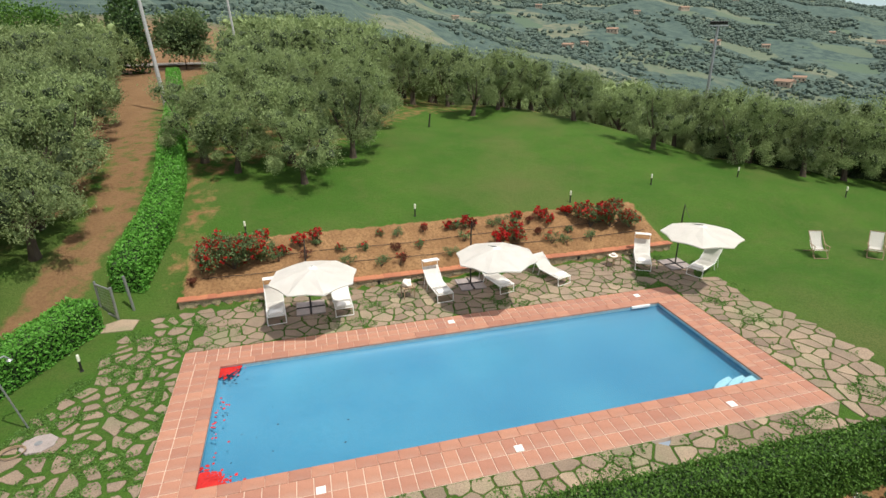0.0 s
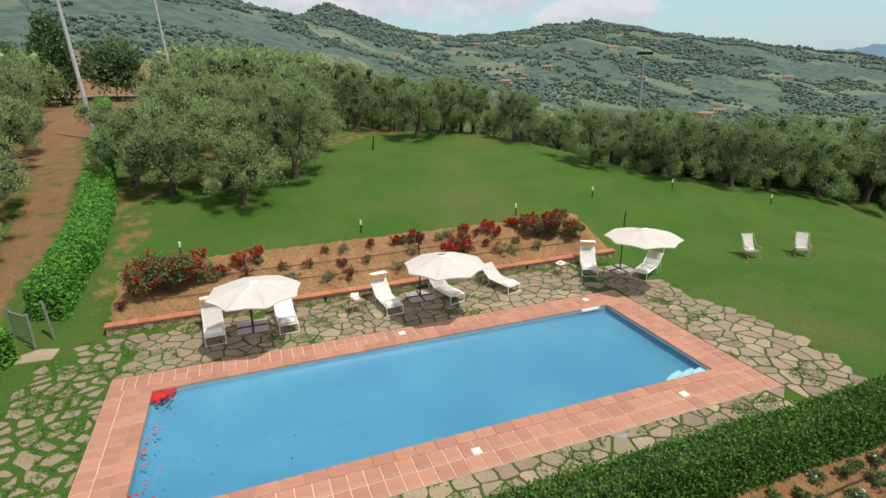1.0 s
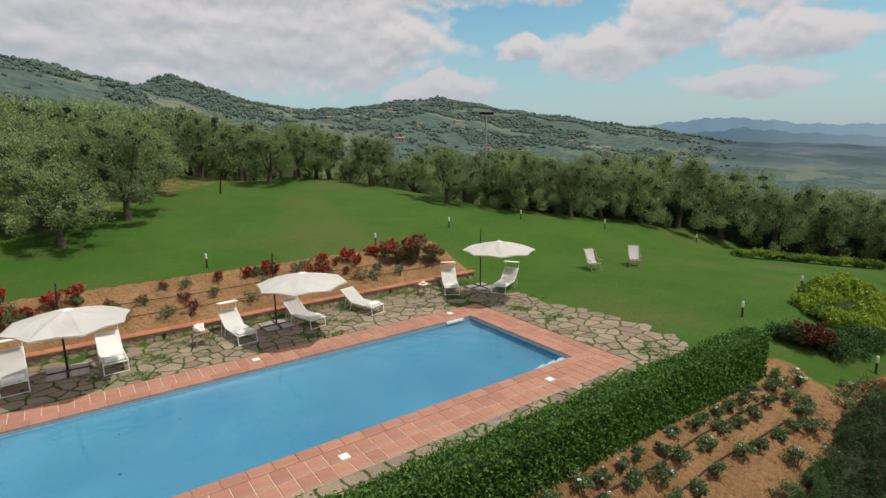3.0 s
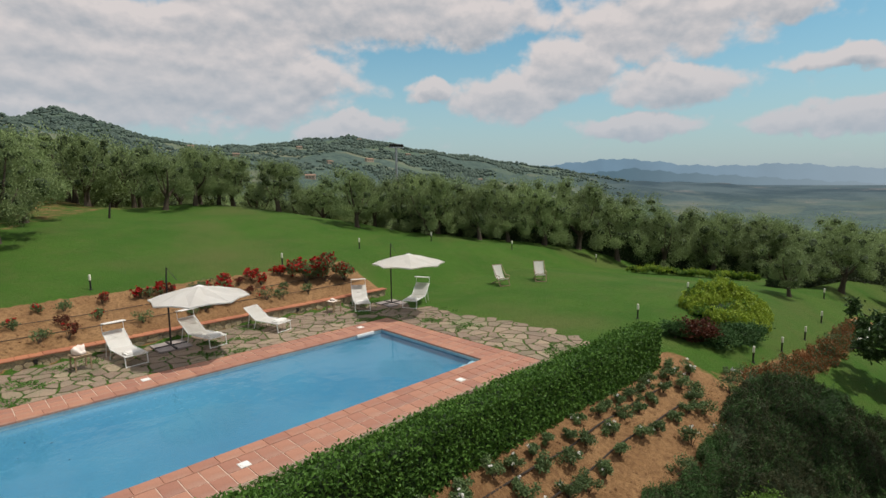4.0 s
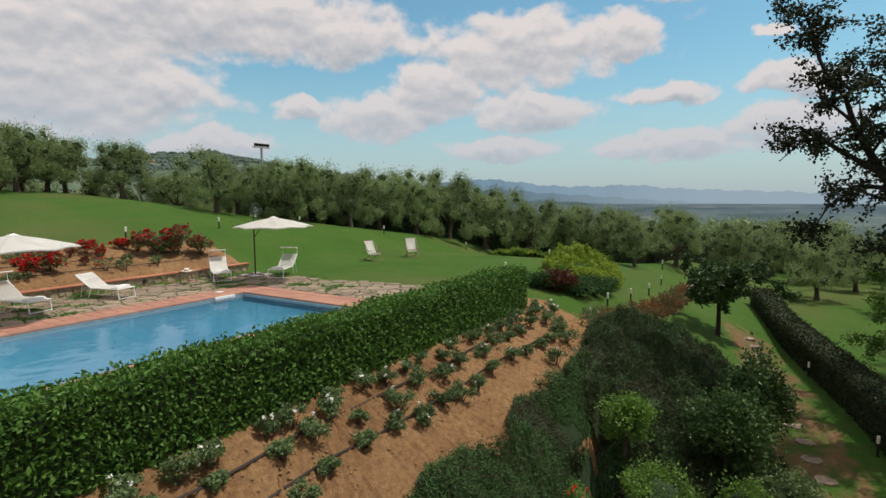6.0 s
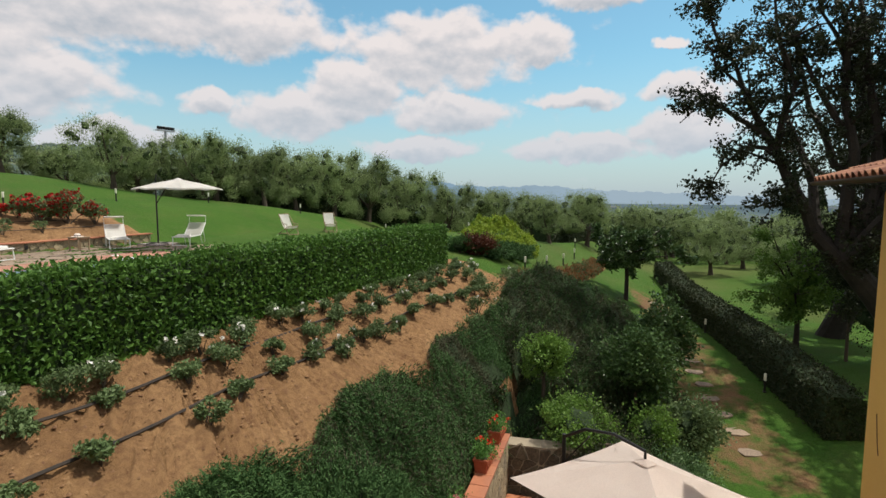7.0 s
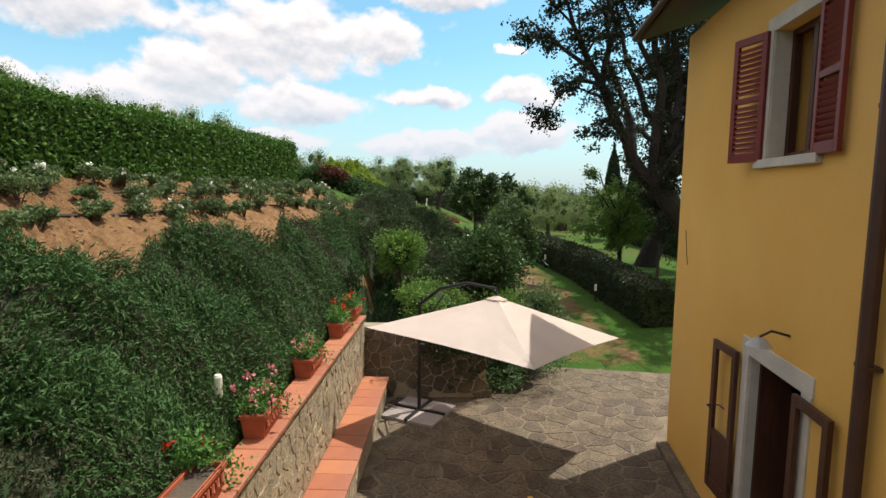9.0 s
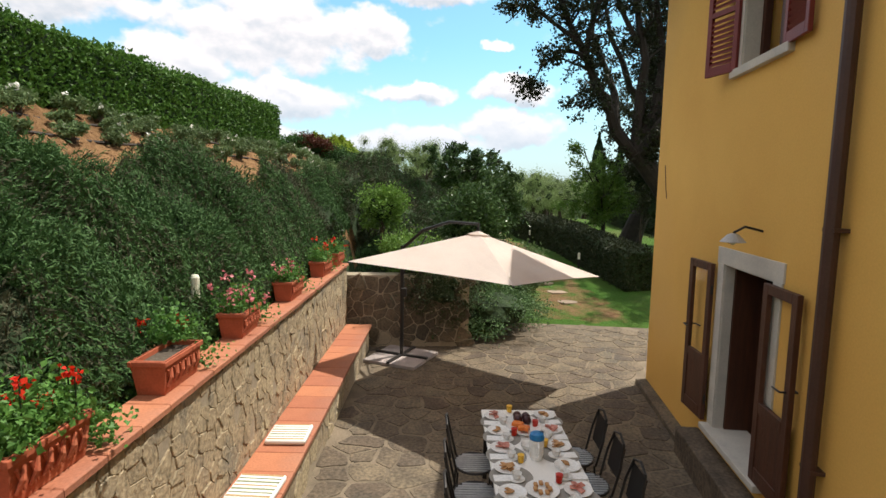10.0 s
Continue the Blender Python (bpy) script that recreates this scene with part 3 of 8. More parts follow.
def ground_material():
    m = bpy.data.materials.new("grass, earth and hazy far fields")
    m.use_nodes = True
    n, l = m.node_tree.nodes, m.node_tree.links
    p = n["Principled BSDF"]
    p.inputs["Roughness"].default_value, p.inputs["Specular IOR Level"].default_value = 0.95, 0.15
    co = n.new("ShaderNodeTexCoord")

    def noise_at(scale, detail=5, rough=0.5):
        t = n.new("ShaderNodeTexNoise")
        t.inputs["Scale"].default_value, t.inputs["Detail"].default_value, t.inputs["Roughness"].default_value = scale, detail, rough
        l.new(co.outputs["Object"], t.inputs["Vector"])
        return t.outputs[0]

    def mapped(v, a, b, lo=0.0, hi=1.0):
        r = n.new("ShaderNodeMapRange")
        for k, q in zip(("From Min", "From Max", "To Min", "To Max"), (a, b, lo, hi)):
            r.inputs[k].default_value = q
        l.new(v, r.inputs[0])
        return r.outputs[0]

    def blend(f, a, b):
        x = n.new("ShaderNodeMix")
        x.data_type = "RGBA"
        for k, q in (("A", a), ("B", b)):
            if isinstance(q, tuple):
                x.inputs[k].default_value = (*q, 1)
            else:
                l.new(q, x.inputs[k])
        if isinstance(f, float):
            x.inputs["Factor"].default_value = f
        else:
            l.new(f, x.inputs["Factor"])
        return x.outputs["Result"]
    attr = n.new("ShaderNodeAttribute")
    attr.attribute_name = "soil"
    farr = n.new("ShaderNodeAttribute")
    farr.attribute_name = "far"
    grass = blend(mapped(noise_at(0.35), 0.35, 0.65), (0.048, 0.125, 0.015), (0.075, 0.155, 0.022))
    earth_dark = n.new("ShaderNodeAttribute")
    earth_dark.attribute_name = "trodden_and_shade"
    grass = blend(mapped(noise_at(0.13, 6), 0.50, 0.74), grass, (0.14, 0.145, 0.05))
    grass = blend(mapped(noise_at(0.9, 9, 0.78), 0.47, 0.64, 0.0, 0.42), grass, (0.13, 0.135, 0.045))
    grass = blend(mapped(noise_at(22, 5, 0.75), 0.35, 0.65, 0.0, 0.85), grass, (0.032, 0.075, 0.011))
    earth = blend(mapped(noise_at(0.8), 0.35, 0.65), (0.33, 0.195, 0.092), (0.24, 0.135, 0.062))
    earth = blend(mapped(noise_at(9, 6, 0.65), 0.42, 0.70), earth, (0.165, 0.088, 0.044))
    earth = blend(earth_dark.outputs["Fac"], earth, (0.15, 0.094, 0.05))
    patch = noise_at(1.4, 6, 0.6)
    ad = n.new("ShaderNodeMath")
    ad.operation = "MULTIPLY_ADD"
    ad.inputs[1].default_value, ad.inputs[2].default_value = 0.9, -0.45
    l.new(patch, ad.inputs[0])
    su = n.new("ShaderNodeMath")
    su.operation = "ADD"
    l.new(attr.outputs["Fac"], su.inputs[0]), l.new(ad.outputs[0], su.inputs[1])
    near = blend(mapped(su.outputs[0], 0.4, 0.6), grass, earth)
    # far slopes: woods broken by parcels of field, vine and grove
    bend = n.new("ShaderNodeVectorMath")
    bend.operation = "MULTIPLY_ADD"
    wob = n.new("ShaderNodeTexNoise")
    wob.inputs["Scale"].default_value, wob.inputs["Detail"].default_value = 0.02, 4
    l.new(co.outputs["Object"], wob.inputs["Vector"])
    bend.inputs[1].default_value = (45, 45, 45)
    l.new(wob.outputs["Color"], bend.inputs[0]), l.new(co.outputs["Object"], bend.inputs[2])
    cells = n.new("ShaderNodeTexVoronoi")
    cells.inputs["Scale"].default_value = 0.019
    l.new(bend.outputs[0], cells.inputs["Vector"])
    part_of = n.new("ShaderNodeSeparateColor")
    l.new(cells.outputs["Color"], part_of.inputs[0])
    # blue-grey greens: the haze of distance is put into these base colours
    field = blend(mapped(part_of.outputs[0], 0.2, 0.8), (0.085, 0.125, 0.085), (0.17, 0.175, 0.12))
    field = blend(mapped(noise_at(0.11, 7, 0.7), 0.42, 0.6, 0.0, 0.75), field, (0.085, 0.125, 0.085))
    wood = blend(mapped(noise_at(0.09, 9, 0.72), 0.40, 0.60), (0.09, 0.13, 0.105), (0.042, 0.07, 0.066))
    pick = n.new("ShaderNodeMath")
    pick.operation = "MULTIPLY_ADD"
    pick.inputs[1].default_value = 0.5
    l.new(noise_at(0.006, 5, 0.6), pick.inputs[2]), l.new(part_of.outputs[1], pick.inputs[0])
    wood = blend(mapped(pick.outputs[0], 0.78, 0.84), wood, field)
    # the plain's bluish tone is painted haze as well
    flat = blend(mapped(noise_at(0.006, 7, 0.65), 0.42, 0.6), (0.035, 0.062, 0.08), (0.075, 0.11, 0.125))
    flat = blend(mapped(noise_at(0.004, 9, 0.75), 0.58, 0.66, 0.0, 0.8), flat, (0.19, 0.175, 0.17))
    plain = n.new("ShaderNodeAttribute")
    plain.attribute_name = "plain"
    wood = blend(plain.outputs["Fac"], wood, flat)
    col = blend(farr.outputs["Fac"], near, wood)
    l.new(col, p.inputs["Base Color"])
    bp = n.new("ShaderNodeBump")
    bp.inputs["Strength"].default_value, bp.inputs["Distance"].default_value = 0.9, 0.09
    l.new(noise_at(7, 8, 0.72), bp.inputs["Height"])
    l.new(bp.outputs[0], p.inputs["Normal"])
    return m


POOL = (-2.92, 10.25, 12.32, 15.24)   # inner edge of the coping: x0, y0, x1, y1
COPE = (-4.05, 8.95, 13.42, 16.28)    # outer edge


def build_ground():
    cx, cy = 8.0, 9.0
    radii = list(np.arange(0.3, 32, 0.3))
    while radii[-1] < 4700:
        radii.append(radii[-1] * 1.035)
    radii = np.array(radii)
    count = 600
    ang = np.arange(count) * 2 * math.pi / count
    X = cx + radii[:, None] * np.sin(ang)
    Y = cy + radii[:, None] * np.cos(ang)
    Z = land(X, Y)
    R = np.hypot(X - cx, Y - cy)
    rough = 0.03 * smooth(0.3, 0.8, soil_mask(X, Y)) * rng.normal(size=X.shape) * (R < 40)
    Z = Z + rough
    V = np.stack([X, Y, Z], -1).reshape(-1, 3)
    i, j = np.meshgrid(np.arange(len(radii) - 1), np.arange(count), indexing="ij")
    a = i * count + j
    b = i * count + (j + 1) % count
    F = np.stack([a, b, b + count, a + count], -1).reshape(-1, 4)
    # the pool's pit is left open
    mid = V[F].mean(1)
    inside = (mid[:, 0] > POOL[0] - 0.45) & (mid[:, 0] < POOL[2] + 0.45) & (mid[:, 1] > POOL[1] - 0.45) & (mid[:, 1] < POOL[3] + 0.45)
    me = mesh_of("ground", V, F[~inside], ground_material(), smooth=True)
    at = me.attributes.new("soil", "FLOAT", "POINT")
    at.data.foreach_set("value", soil_mask(V[:, 0], V[:, 1]).astype(np.float32))
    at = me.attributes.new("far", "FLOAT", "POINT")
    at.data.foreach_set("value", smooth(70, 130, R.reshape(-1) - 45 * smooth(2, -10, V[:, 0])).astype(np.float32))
    at = me.attributes.new("trodden_and_shade", "FLOAT", "POINT")
    # the track's darker earth, and the lower lawn path's shade painted as earth
    at.data.foreach_set("value", np.maximum(0.55 * smooth(-5.0, -6.5, V[:, 0]) * smooth(8, 12, V[:, 1]), 1.3 * shaded_path(V[:, 0], V[:, 1])).astype(np.float32))
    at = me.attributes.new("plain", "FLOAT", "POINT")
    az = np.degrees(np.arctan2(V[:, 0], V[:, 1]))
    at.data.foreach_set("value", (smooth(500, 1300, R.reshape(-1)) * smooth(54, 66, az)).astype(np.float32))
    tagged(new("ground", me), "mown green lawn, bare earth and far wooded hills", "ground", kind="structure")


build_ground()


# ---- pool ----
def build_pool():
    x0, y0, x1, y1 = POOL
    d = 0.68
    pool = thing("pool", pose(0, 0, 0), "rectangular pool with pale blue lining and clear water", "pool", kind="structure")
    # wide cove, added so that the walls' shade fades softly into the floor
    rings = ((0, -0.03), (0, -0.14), (0.1, -0.28), (0.28, -0.42), (0.55, -0.53), (0.95, -0.62), (1.5, -d))
    v = [p for i, z in rings for p in ((x0 + i, y0 + i, z), (x1 - i, y0 + i, z), (x1 - i, y1 - i, z), (x0 + i, y1 - i, z))]
    f = [(4 * k + j, 4 * k + (j + 1) % 4, 4 * k + 4 + (j + 1) % 4, 4 * k + 4 + j) for k in range(len(rings) - 1) for j in range(4)]
    bm = bmesh.new()
    vs = [bm.verts.new(p) for p in v]
    for q in f + [tuple(range(len(v) - 4, len(v)))]:
        bm.faces.new([vs[i] for i in q])
    part("basin", bm, M["mosaic"], pool, "pale blue lining with a rounded foot", smooth=True)
    # pale tile band along the waterline
    b = 0.012
    for c, s in ((((x0 + x1) / 2, y0 + b / 2, -0.1), (x1 - x0, b, 0.14)), (((x0 + x1) / 2, y1 - b / 2, -0.1), (x1 - x0, b, 0.14)),
                 ((x0 + b / 2, (y0 + y1) / 2, -0.1), (b, y1 - y0 - 2 * b, 0.14)), ((x1 - b / 2, (y0 + y1) / 2, -0.1), (b, y1 - y0 - 2 * b, 0.14))):
        part("waterline_band", boxes((c, s)), M["edge"], pool)
    # three rounded steps in one corner
    for k in range(3):
        bm = bmesh.new()
        r, top = 0.55 + 0.35 * k, -0.13 - 0.16 * k
        pts = [(x1 - 0.02, y0 + 0.02)] + [(x1 - 0.02 - r * math.cos(a) * 1.15, y0 + 0.02 + r * math.sin(a) * 0.75) for a in np.linspace(0, math.pi / 2, 12)]
        v, f = prism([np.array(p) for p in pts], -d, top, 0.03)
        part("step", mesh_of("step", v, f, M["poolstep"]), None, pool, "pale rounded pool step")
    part("return_fitting", boxes(((11.55, y1 - 0.05, -0.06), (0.75, 0.07, 0.10)), bevel=0.015), M["whitemetal"], pool, "white skimmer mouth")
    for px in (3.4, 8.2):
        part("inlet", lathe(bmesh.new(), [(0.07, 0), (0.07, 0.02), (0.03, 0.03)], (px, y1 - 0.5, -d)), M["whitemetal"], pool)
    nx, ny = 60, 20
    gx, gy = np.meshgrid(np.linspace(x0, x1, nx), np.linspace(y0, y1, ny), indexing="ij")
    V = np.stack([gx, gy, 0 * gx - 0.09], -1).reshape(-1, 3)
    i, j = np.meshgrid(np.arange(nx - 1), np.arange(ny - 1), indexing="ij")
    a = (i * ny + j).reshape(-1)
    F = np.stack([a, a + ny, a + ny + 1, a + 1], -1)
    w = part("water", mesh_of("water", V, F, M["water"], True), None, pool, "clear still pool water")
    w.visible_shadow = False


build_pool()


def petals():
    x0, y0, x1, y1 = POOL
    pts = []
    for cx, cy, n, s in ((x0 + 0.03, y1 - 0.03, 480, 0.32), (x0 + 0.03, y0 + 0.03, 720, 0.40)):
        a = np.abs(rng.normal(size=(n, 2))) * s
        sel = (a[:, 0] / 1.1 + a[:, 1] / 0.75) < (0.66 if n < 700 else 0.88) + 0.2 * rng.normal(size=n)
        a = a[sel]
        pts.append(np.stack([cx + a[:, 0], cy + (a[:, 1] if cy < 12 else -a[:, 1]), 0 * a[:, 0] - 0.082], -1))
    stray = np.stack([x0 + 0.1 + np.abs(rng.normal(size=34)) * 0.25, y0 + rng.random(34) * (y1 - y0), np.full(34, -0.082)], -1)
    p = np.concatenate(pts + [stray])
    n = len(p)
    t = rng.random(n) * 6.28
    s = 0.035 * (0.7 + 0.8 * rng.random((n, 1)))
    a = np.stack([np.cos(t), np.sin(t), 0.1 * rng.normal(size=n)], -1) * s
    b = np.stack([-np.sin(t), np.cos(t), 0.1 * rng.normal(size=n)], -1) * s
    v = np.stack([p - a, p + b, p + a, p - b], 1).reshape(-1, 3)
    tagged(new("petals", mesh_of("petals", v, np.arange(4 * n).reshape(-1, 4), M["petal"])), "red fallen petals floating in the pool corners", "petals", kind="stuff")
    # single dark leaves adrift
    q = np.stack([x0 + 0.3 + rng.random(26) ** 2 * 6, y0 + 0.3 + rng.random(26) * 4.2, np.full(26, -0.08)], -1)
    v, f = leaf_arrays(q, 0.07, 0.6, np.tile((1.0, 0.3, 0.0), (26, 1)), 0.02)
    v[:, 2] = np.clip(v[:, 2], -0.084, -0.07)
    tagged(new("floating_leaves", mesh_of("floating_leaves", v, f, M["darkbark"])), "dark single leaves adrift on the water", "leaves", kind="stuff")


petals()


# ---- hedges ----
def hedge(label, line, width, height, leaf, per_m2, material, group="clipped hedges", base=None, sink=0.15, tops=None):
    """A clipped hedge along a line: a dense inside, coloured as shade, and leaves over its faces."""
    line = [Vector((x, y, 0)) for x, y in line]
    h = thing("hedge", pose(line[0].x, line[0].y, gz(line[0].x, line[0].y)), label, "hedge", group)
    o = Vector((line[0].x, line[0].y, gz(line[0].x, line[0].y)))
    seg = []
    for a, b in zip(line, line[1:]):
        n = max(1, int((b - a).length / 0.6))
        seg += [a.lerp(b, k / n) for k in range(n)]
    seg.append(line[-1])
    rows, P, area = [], [], 0
    for i, p in enumerate(seg):
        d = (seg[min(i + 1, len(seg) - 1)] - seg[max(i - 1, 0)]).normalized()
        s = Vector((-d.y, d.x, 0))
        z = gz(p.x, p.y) if base is None else base
        zl, zr = (gz(p.x + s.x * width / 2, p.y + s.y * width / 2), gz(p.x - s.x * width / 2, p.y - s.y * width / 2)) if base is None else (base, base)
        top = (tops if tops is not None else z + height) + 0.03 * math.sin(i * 1.7)
        rows.append((p, s, d, zl - sink, zr - sink, top))
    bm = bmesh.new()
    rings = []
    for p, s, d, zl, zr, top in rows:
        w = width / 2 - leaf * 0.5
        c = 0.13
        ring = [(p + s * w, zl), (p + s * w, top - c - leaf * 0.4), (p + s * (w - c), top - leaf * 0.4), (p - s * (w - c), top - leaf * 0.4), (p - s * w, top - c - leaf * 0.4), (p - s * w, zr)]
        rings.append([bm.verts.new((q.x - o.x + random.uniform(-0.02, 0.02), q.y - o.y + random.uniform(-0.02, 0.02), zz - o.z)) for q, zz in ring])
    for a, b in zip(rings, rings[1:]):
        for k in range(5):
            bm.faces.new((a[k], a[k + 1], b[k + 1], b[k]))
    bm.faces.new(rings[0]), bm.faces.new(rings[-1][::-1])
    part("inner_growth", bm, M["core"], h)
    pts, out = [], []
    for (p, s, d, zl, zr, top), nxt in zip(rows, rows[1:]):
        q = nxt[0] - p
        ln = q.length
        for side in (1, -1):
            zb = zl if side > 0 else zr
            hh = top - zb
            n = int(ln * hh * per_m2)
            u, v = rng.random(n), rng.random(n)
            zb = zb + ((nxt[3] if side > 0 else nxt[4]) - zb) * u
            hh = hh + (nxt[5] - top) * u - (zb - (zl if side > 0 else zr))
            edge = np.clip((v - 0.93) / 0.07, 0, 1) * 0.09
            w = side * (width / 2 - edge + 0.05 * rng.normal(size=n) * 0.6)
            pts.append(np.stack([p.x - o.x + q.x * u + s.x * w, p.y - o.y + q.y * u + s.y * w, zb - o.z + hh * v], -1))
            out.append(np.tile((s.x * side, s.y * side, 0.5), (n, 1)))
        n = int(ln * width * per_m2)
        u, w = rng.random(n), (rng.random(n) - 0.5) * width
        pts.append(np.stack([p.x - o.x + q.x * u + s.x * w, p.y - o.y + q.y * u + s.y * w, top + (nxt[5] - top) * u - o.z + 0.05 * rng.normal(size=n)], -1))
        out.append(np.tile((0, 0, 1.0), (n, 1)))
    for (p, s, d, zl, zr, top), sg in ((rows[0], -1), (rows[-1], 1)):
        n = int(width * height * per_m2 * 1.3)
        w, v = (rng.random(n) - 0.5) * width, rng.random(n)
        zb = min(zl, zr)
        pts.append(np.stack([p.x - o.x + s.x * w + d.x * sg * 0.03, p.y - o.y + s.y * w + d.y * sg * 0.03, zb - o.z + (top - zb) * v], -1))
        out.append(np.tile((d.x * sg, d.y * sg, 0.4), (n, 1)))
    pts, out = np.concatenate(pts), np.concatenate(out)
    along = unit(out * 0.7 + rng.normal(size=pts.shape) * 0.7)
    part("foliage", leaves("foliage", pts, leaf, material, 0.6, along), None, h)
    return h


hedge("long clipped green hedge between pool and rose slope", [(-9.0, 6.98), (0, 6.97), (8, 6.95), (16.25, 6.92)], 0.74, 1.0, 0.08, 980, M["hedge"], tops=0.92)
hedge("tall fresh green hedge along the dirt track", [(-6.6, 20.6), (-6.0, 23.5), (-6.1, 28), (-7.0, 35), (-8.6, 46), (-11.5, 62)], 1.15, 1.15, 0.13, 360, M["hedgefresh"])
hedge("clipped green hedge beside the pool gate", [(-7.5, 18.9), (-8.6, 16.4), (-10.2, 13.2), (-12.5, 9.5)], 1.1, 1.1, 0.11, 420, M["hedgefresh"])
hedge("dark low clipped hedge beside the lower garden path", [(16.6, -4.2), (19, -3.5), (23, -2.4), (28, -1.2), (36, 0.6)], 1.0, 1.15, 0.09, 330, M["hedgedark"])
hedge("dark clipped hedge behind the far lawn", [(37, 8.5), (45, 7.0), (54, 5)], 1.2, 1.3, 0.14, 120, M["hedgedark"])

hedge("dark scrub under the olive row", [(26.5, 31), (30, 27.6), (36, 25.2), (42, 21.4), (47, 17.0), (51, 11.5)], 2.0, 1.6, 0.22, 55, M["hedgedark"])


# ---- trees ----
def olive_meshes(seed, leaf_count, leaf, tall=4.0, wide=1.75, skirt=0.27):
    """One olive tree: trunk with limbs, and a loose crown in clumps."""
    r = random.Random(seed)
    bm = bmesh.new()
    fork = tall * r.uniform(0.2, 0.28)
    lean = Vector((r.uniform(-0.2, 0.2), r.uniform(-0.2, 0.2), 0))
    top = Vector((0, 0, fork)) + lean
    tube(bm, [(0, 0, -0.25), (lean.x * 0.2, lean.y * 0.2, 0.08), (lean.x * 0.5, lean.y * 0.5, fork * 0.5), top], [0.30, 0.2, 0.15, 0.14], 8)
    centres, radii = [], []
    for k in range(5):
        a = k * 6.283 / 5 + r.uniform(-0.4, 0.4)
        rad, zz = wide * r.uniform(0.4, 0.75), tall * r.uniform(0.5, 0.82)
        end = Vector((math.cos(a) * rad, math.sin(a) * rad, zz))
        mid = top.lerp(end, 0.5) + Vector((math.cos(a) * 0.15, math.sin(a) * 0.15, -0.1))
        tube(bm, [top - Vector((0, 0, 0.06)), mid, end], [0.10, 0.06, 0.02], 6)
        for _ in range(4):
            o = Vector((r.gauss(0, 1), r.gauss(0, 1), r.gauss(0, 0.9))) * wide * 0.32
            c = end + o
            c.z = min(max(c.z, tall * 0.32), tall * 0.92)
            centres.append(tuple(c)), radii.append(wide * r.uniform(0.28, 0.46))
    for _ in range(5):
        a = r.uniform(0, 6.28)
        centres.append((math.cos(a) * wide * 0.3, math.sin(a) * wide * 0.3, tall * r.uniform(0.55, 0.9)))
        radii.append(wide * r.uniform(0.3, 0.45))
    for _ in range(14):   # drooping skirts
        a = r.uniform(0, 6.28)
        centres.append((math.cos(a) * wide * 0.85, math.sin(a) * wide * 0.85, tall * r.uniform(skirt, 0.5)))
        radii.append(wide * r.uniform(0.2, 0.34))
    trunk = bpy.data.meshes.new("trunk")
    bm.to_mesh(trunk)
    bm.free()
    trunk.materials.append(M["bark"])
    # dark lumps added to stand in for the shade inside the crown
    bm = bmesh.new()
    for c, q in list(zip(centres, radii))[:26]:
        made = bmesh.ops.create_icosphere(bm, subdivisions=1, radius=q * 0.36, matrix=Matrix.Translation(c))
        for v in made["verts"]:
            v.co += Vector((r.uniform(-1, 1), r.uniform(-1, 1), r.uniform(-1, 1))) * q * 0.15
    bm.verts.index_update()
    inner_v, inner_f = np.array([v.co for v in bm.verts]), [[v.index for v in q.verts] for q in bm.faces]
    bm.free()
    pts = blob_points(leaf_count, centres, radii, 0.95, 0.45)
    # sprigs that stick out of the outline
    k = rng.integers(0, leaf_count, leaf_count // 12)
    pts = np.concatenate([pts, pts[k] + unit(pts[k] - (0, 0, tall * 0.5)) * rng.random((len(k), 1)) * 0.35 + (0, 0, 0.12)])
    pts[:, 2] = np.maximum(pts[:, 2], skirt * 2)
    along = unit(unit(pts - (0, 0, tall * 0.35)) + 0.8 * rng.normal(size=pts.shape) + (0, 0, 0.4))
    v, f = leaf_arrays(pts, leaf, 0.36, along)
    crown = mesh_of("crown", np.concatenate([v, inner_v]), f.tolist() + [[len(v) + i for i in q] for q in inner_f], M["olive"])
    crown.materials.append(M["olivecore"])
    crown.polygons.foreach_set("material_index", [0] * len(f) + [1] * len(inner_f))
    return trunk, crown


OLIVES = [olive_meshes(s, 11500, 0.115, 4.1, 1.72) for s in (1, 2, 3, 4)]
LOW_OLIVES = [olive_meshes(s, 11500, 0.115, 4.0, 1.8, 0.1) for s in (6, 7, 8)]
FAR_OLIVES = [olive_meshes(s, 3000, 0.2, 4.0, 2.0) for s in (11, 12, 13)]


def olive(x, y, size=1.0, far=False, label="grey-green olive tree with gnarled trunk"):
    trunk, crown = random.choice(FAR_OLIVES if far else LOW_OLIVES if x > 23.5 and y > 10 else OLIVES)
    t = thing("olive_tree", pose(x, y, gz(x, y), 0, 0, random.uniform(0, 360)), label, "tree", "olive trees")
    t.scale = (size, size, size * random.uniform(0.92, 1.08))
    part("trunk", trunk, None, t), part("crown", crown, None, t)
    return t


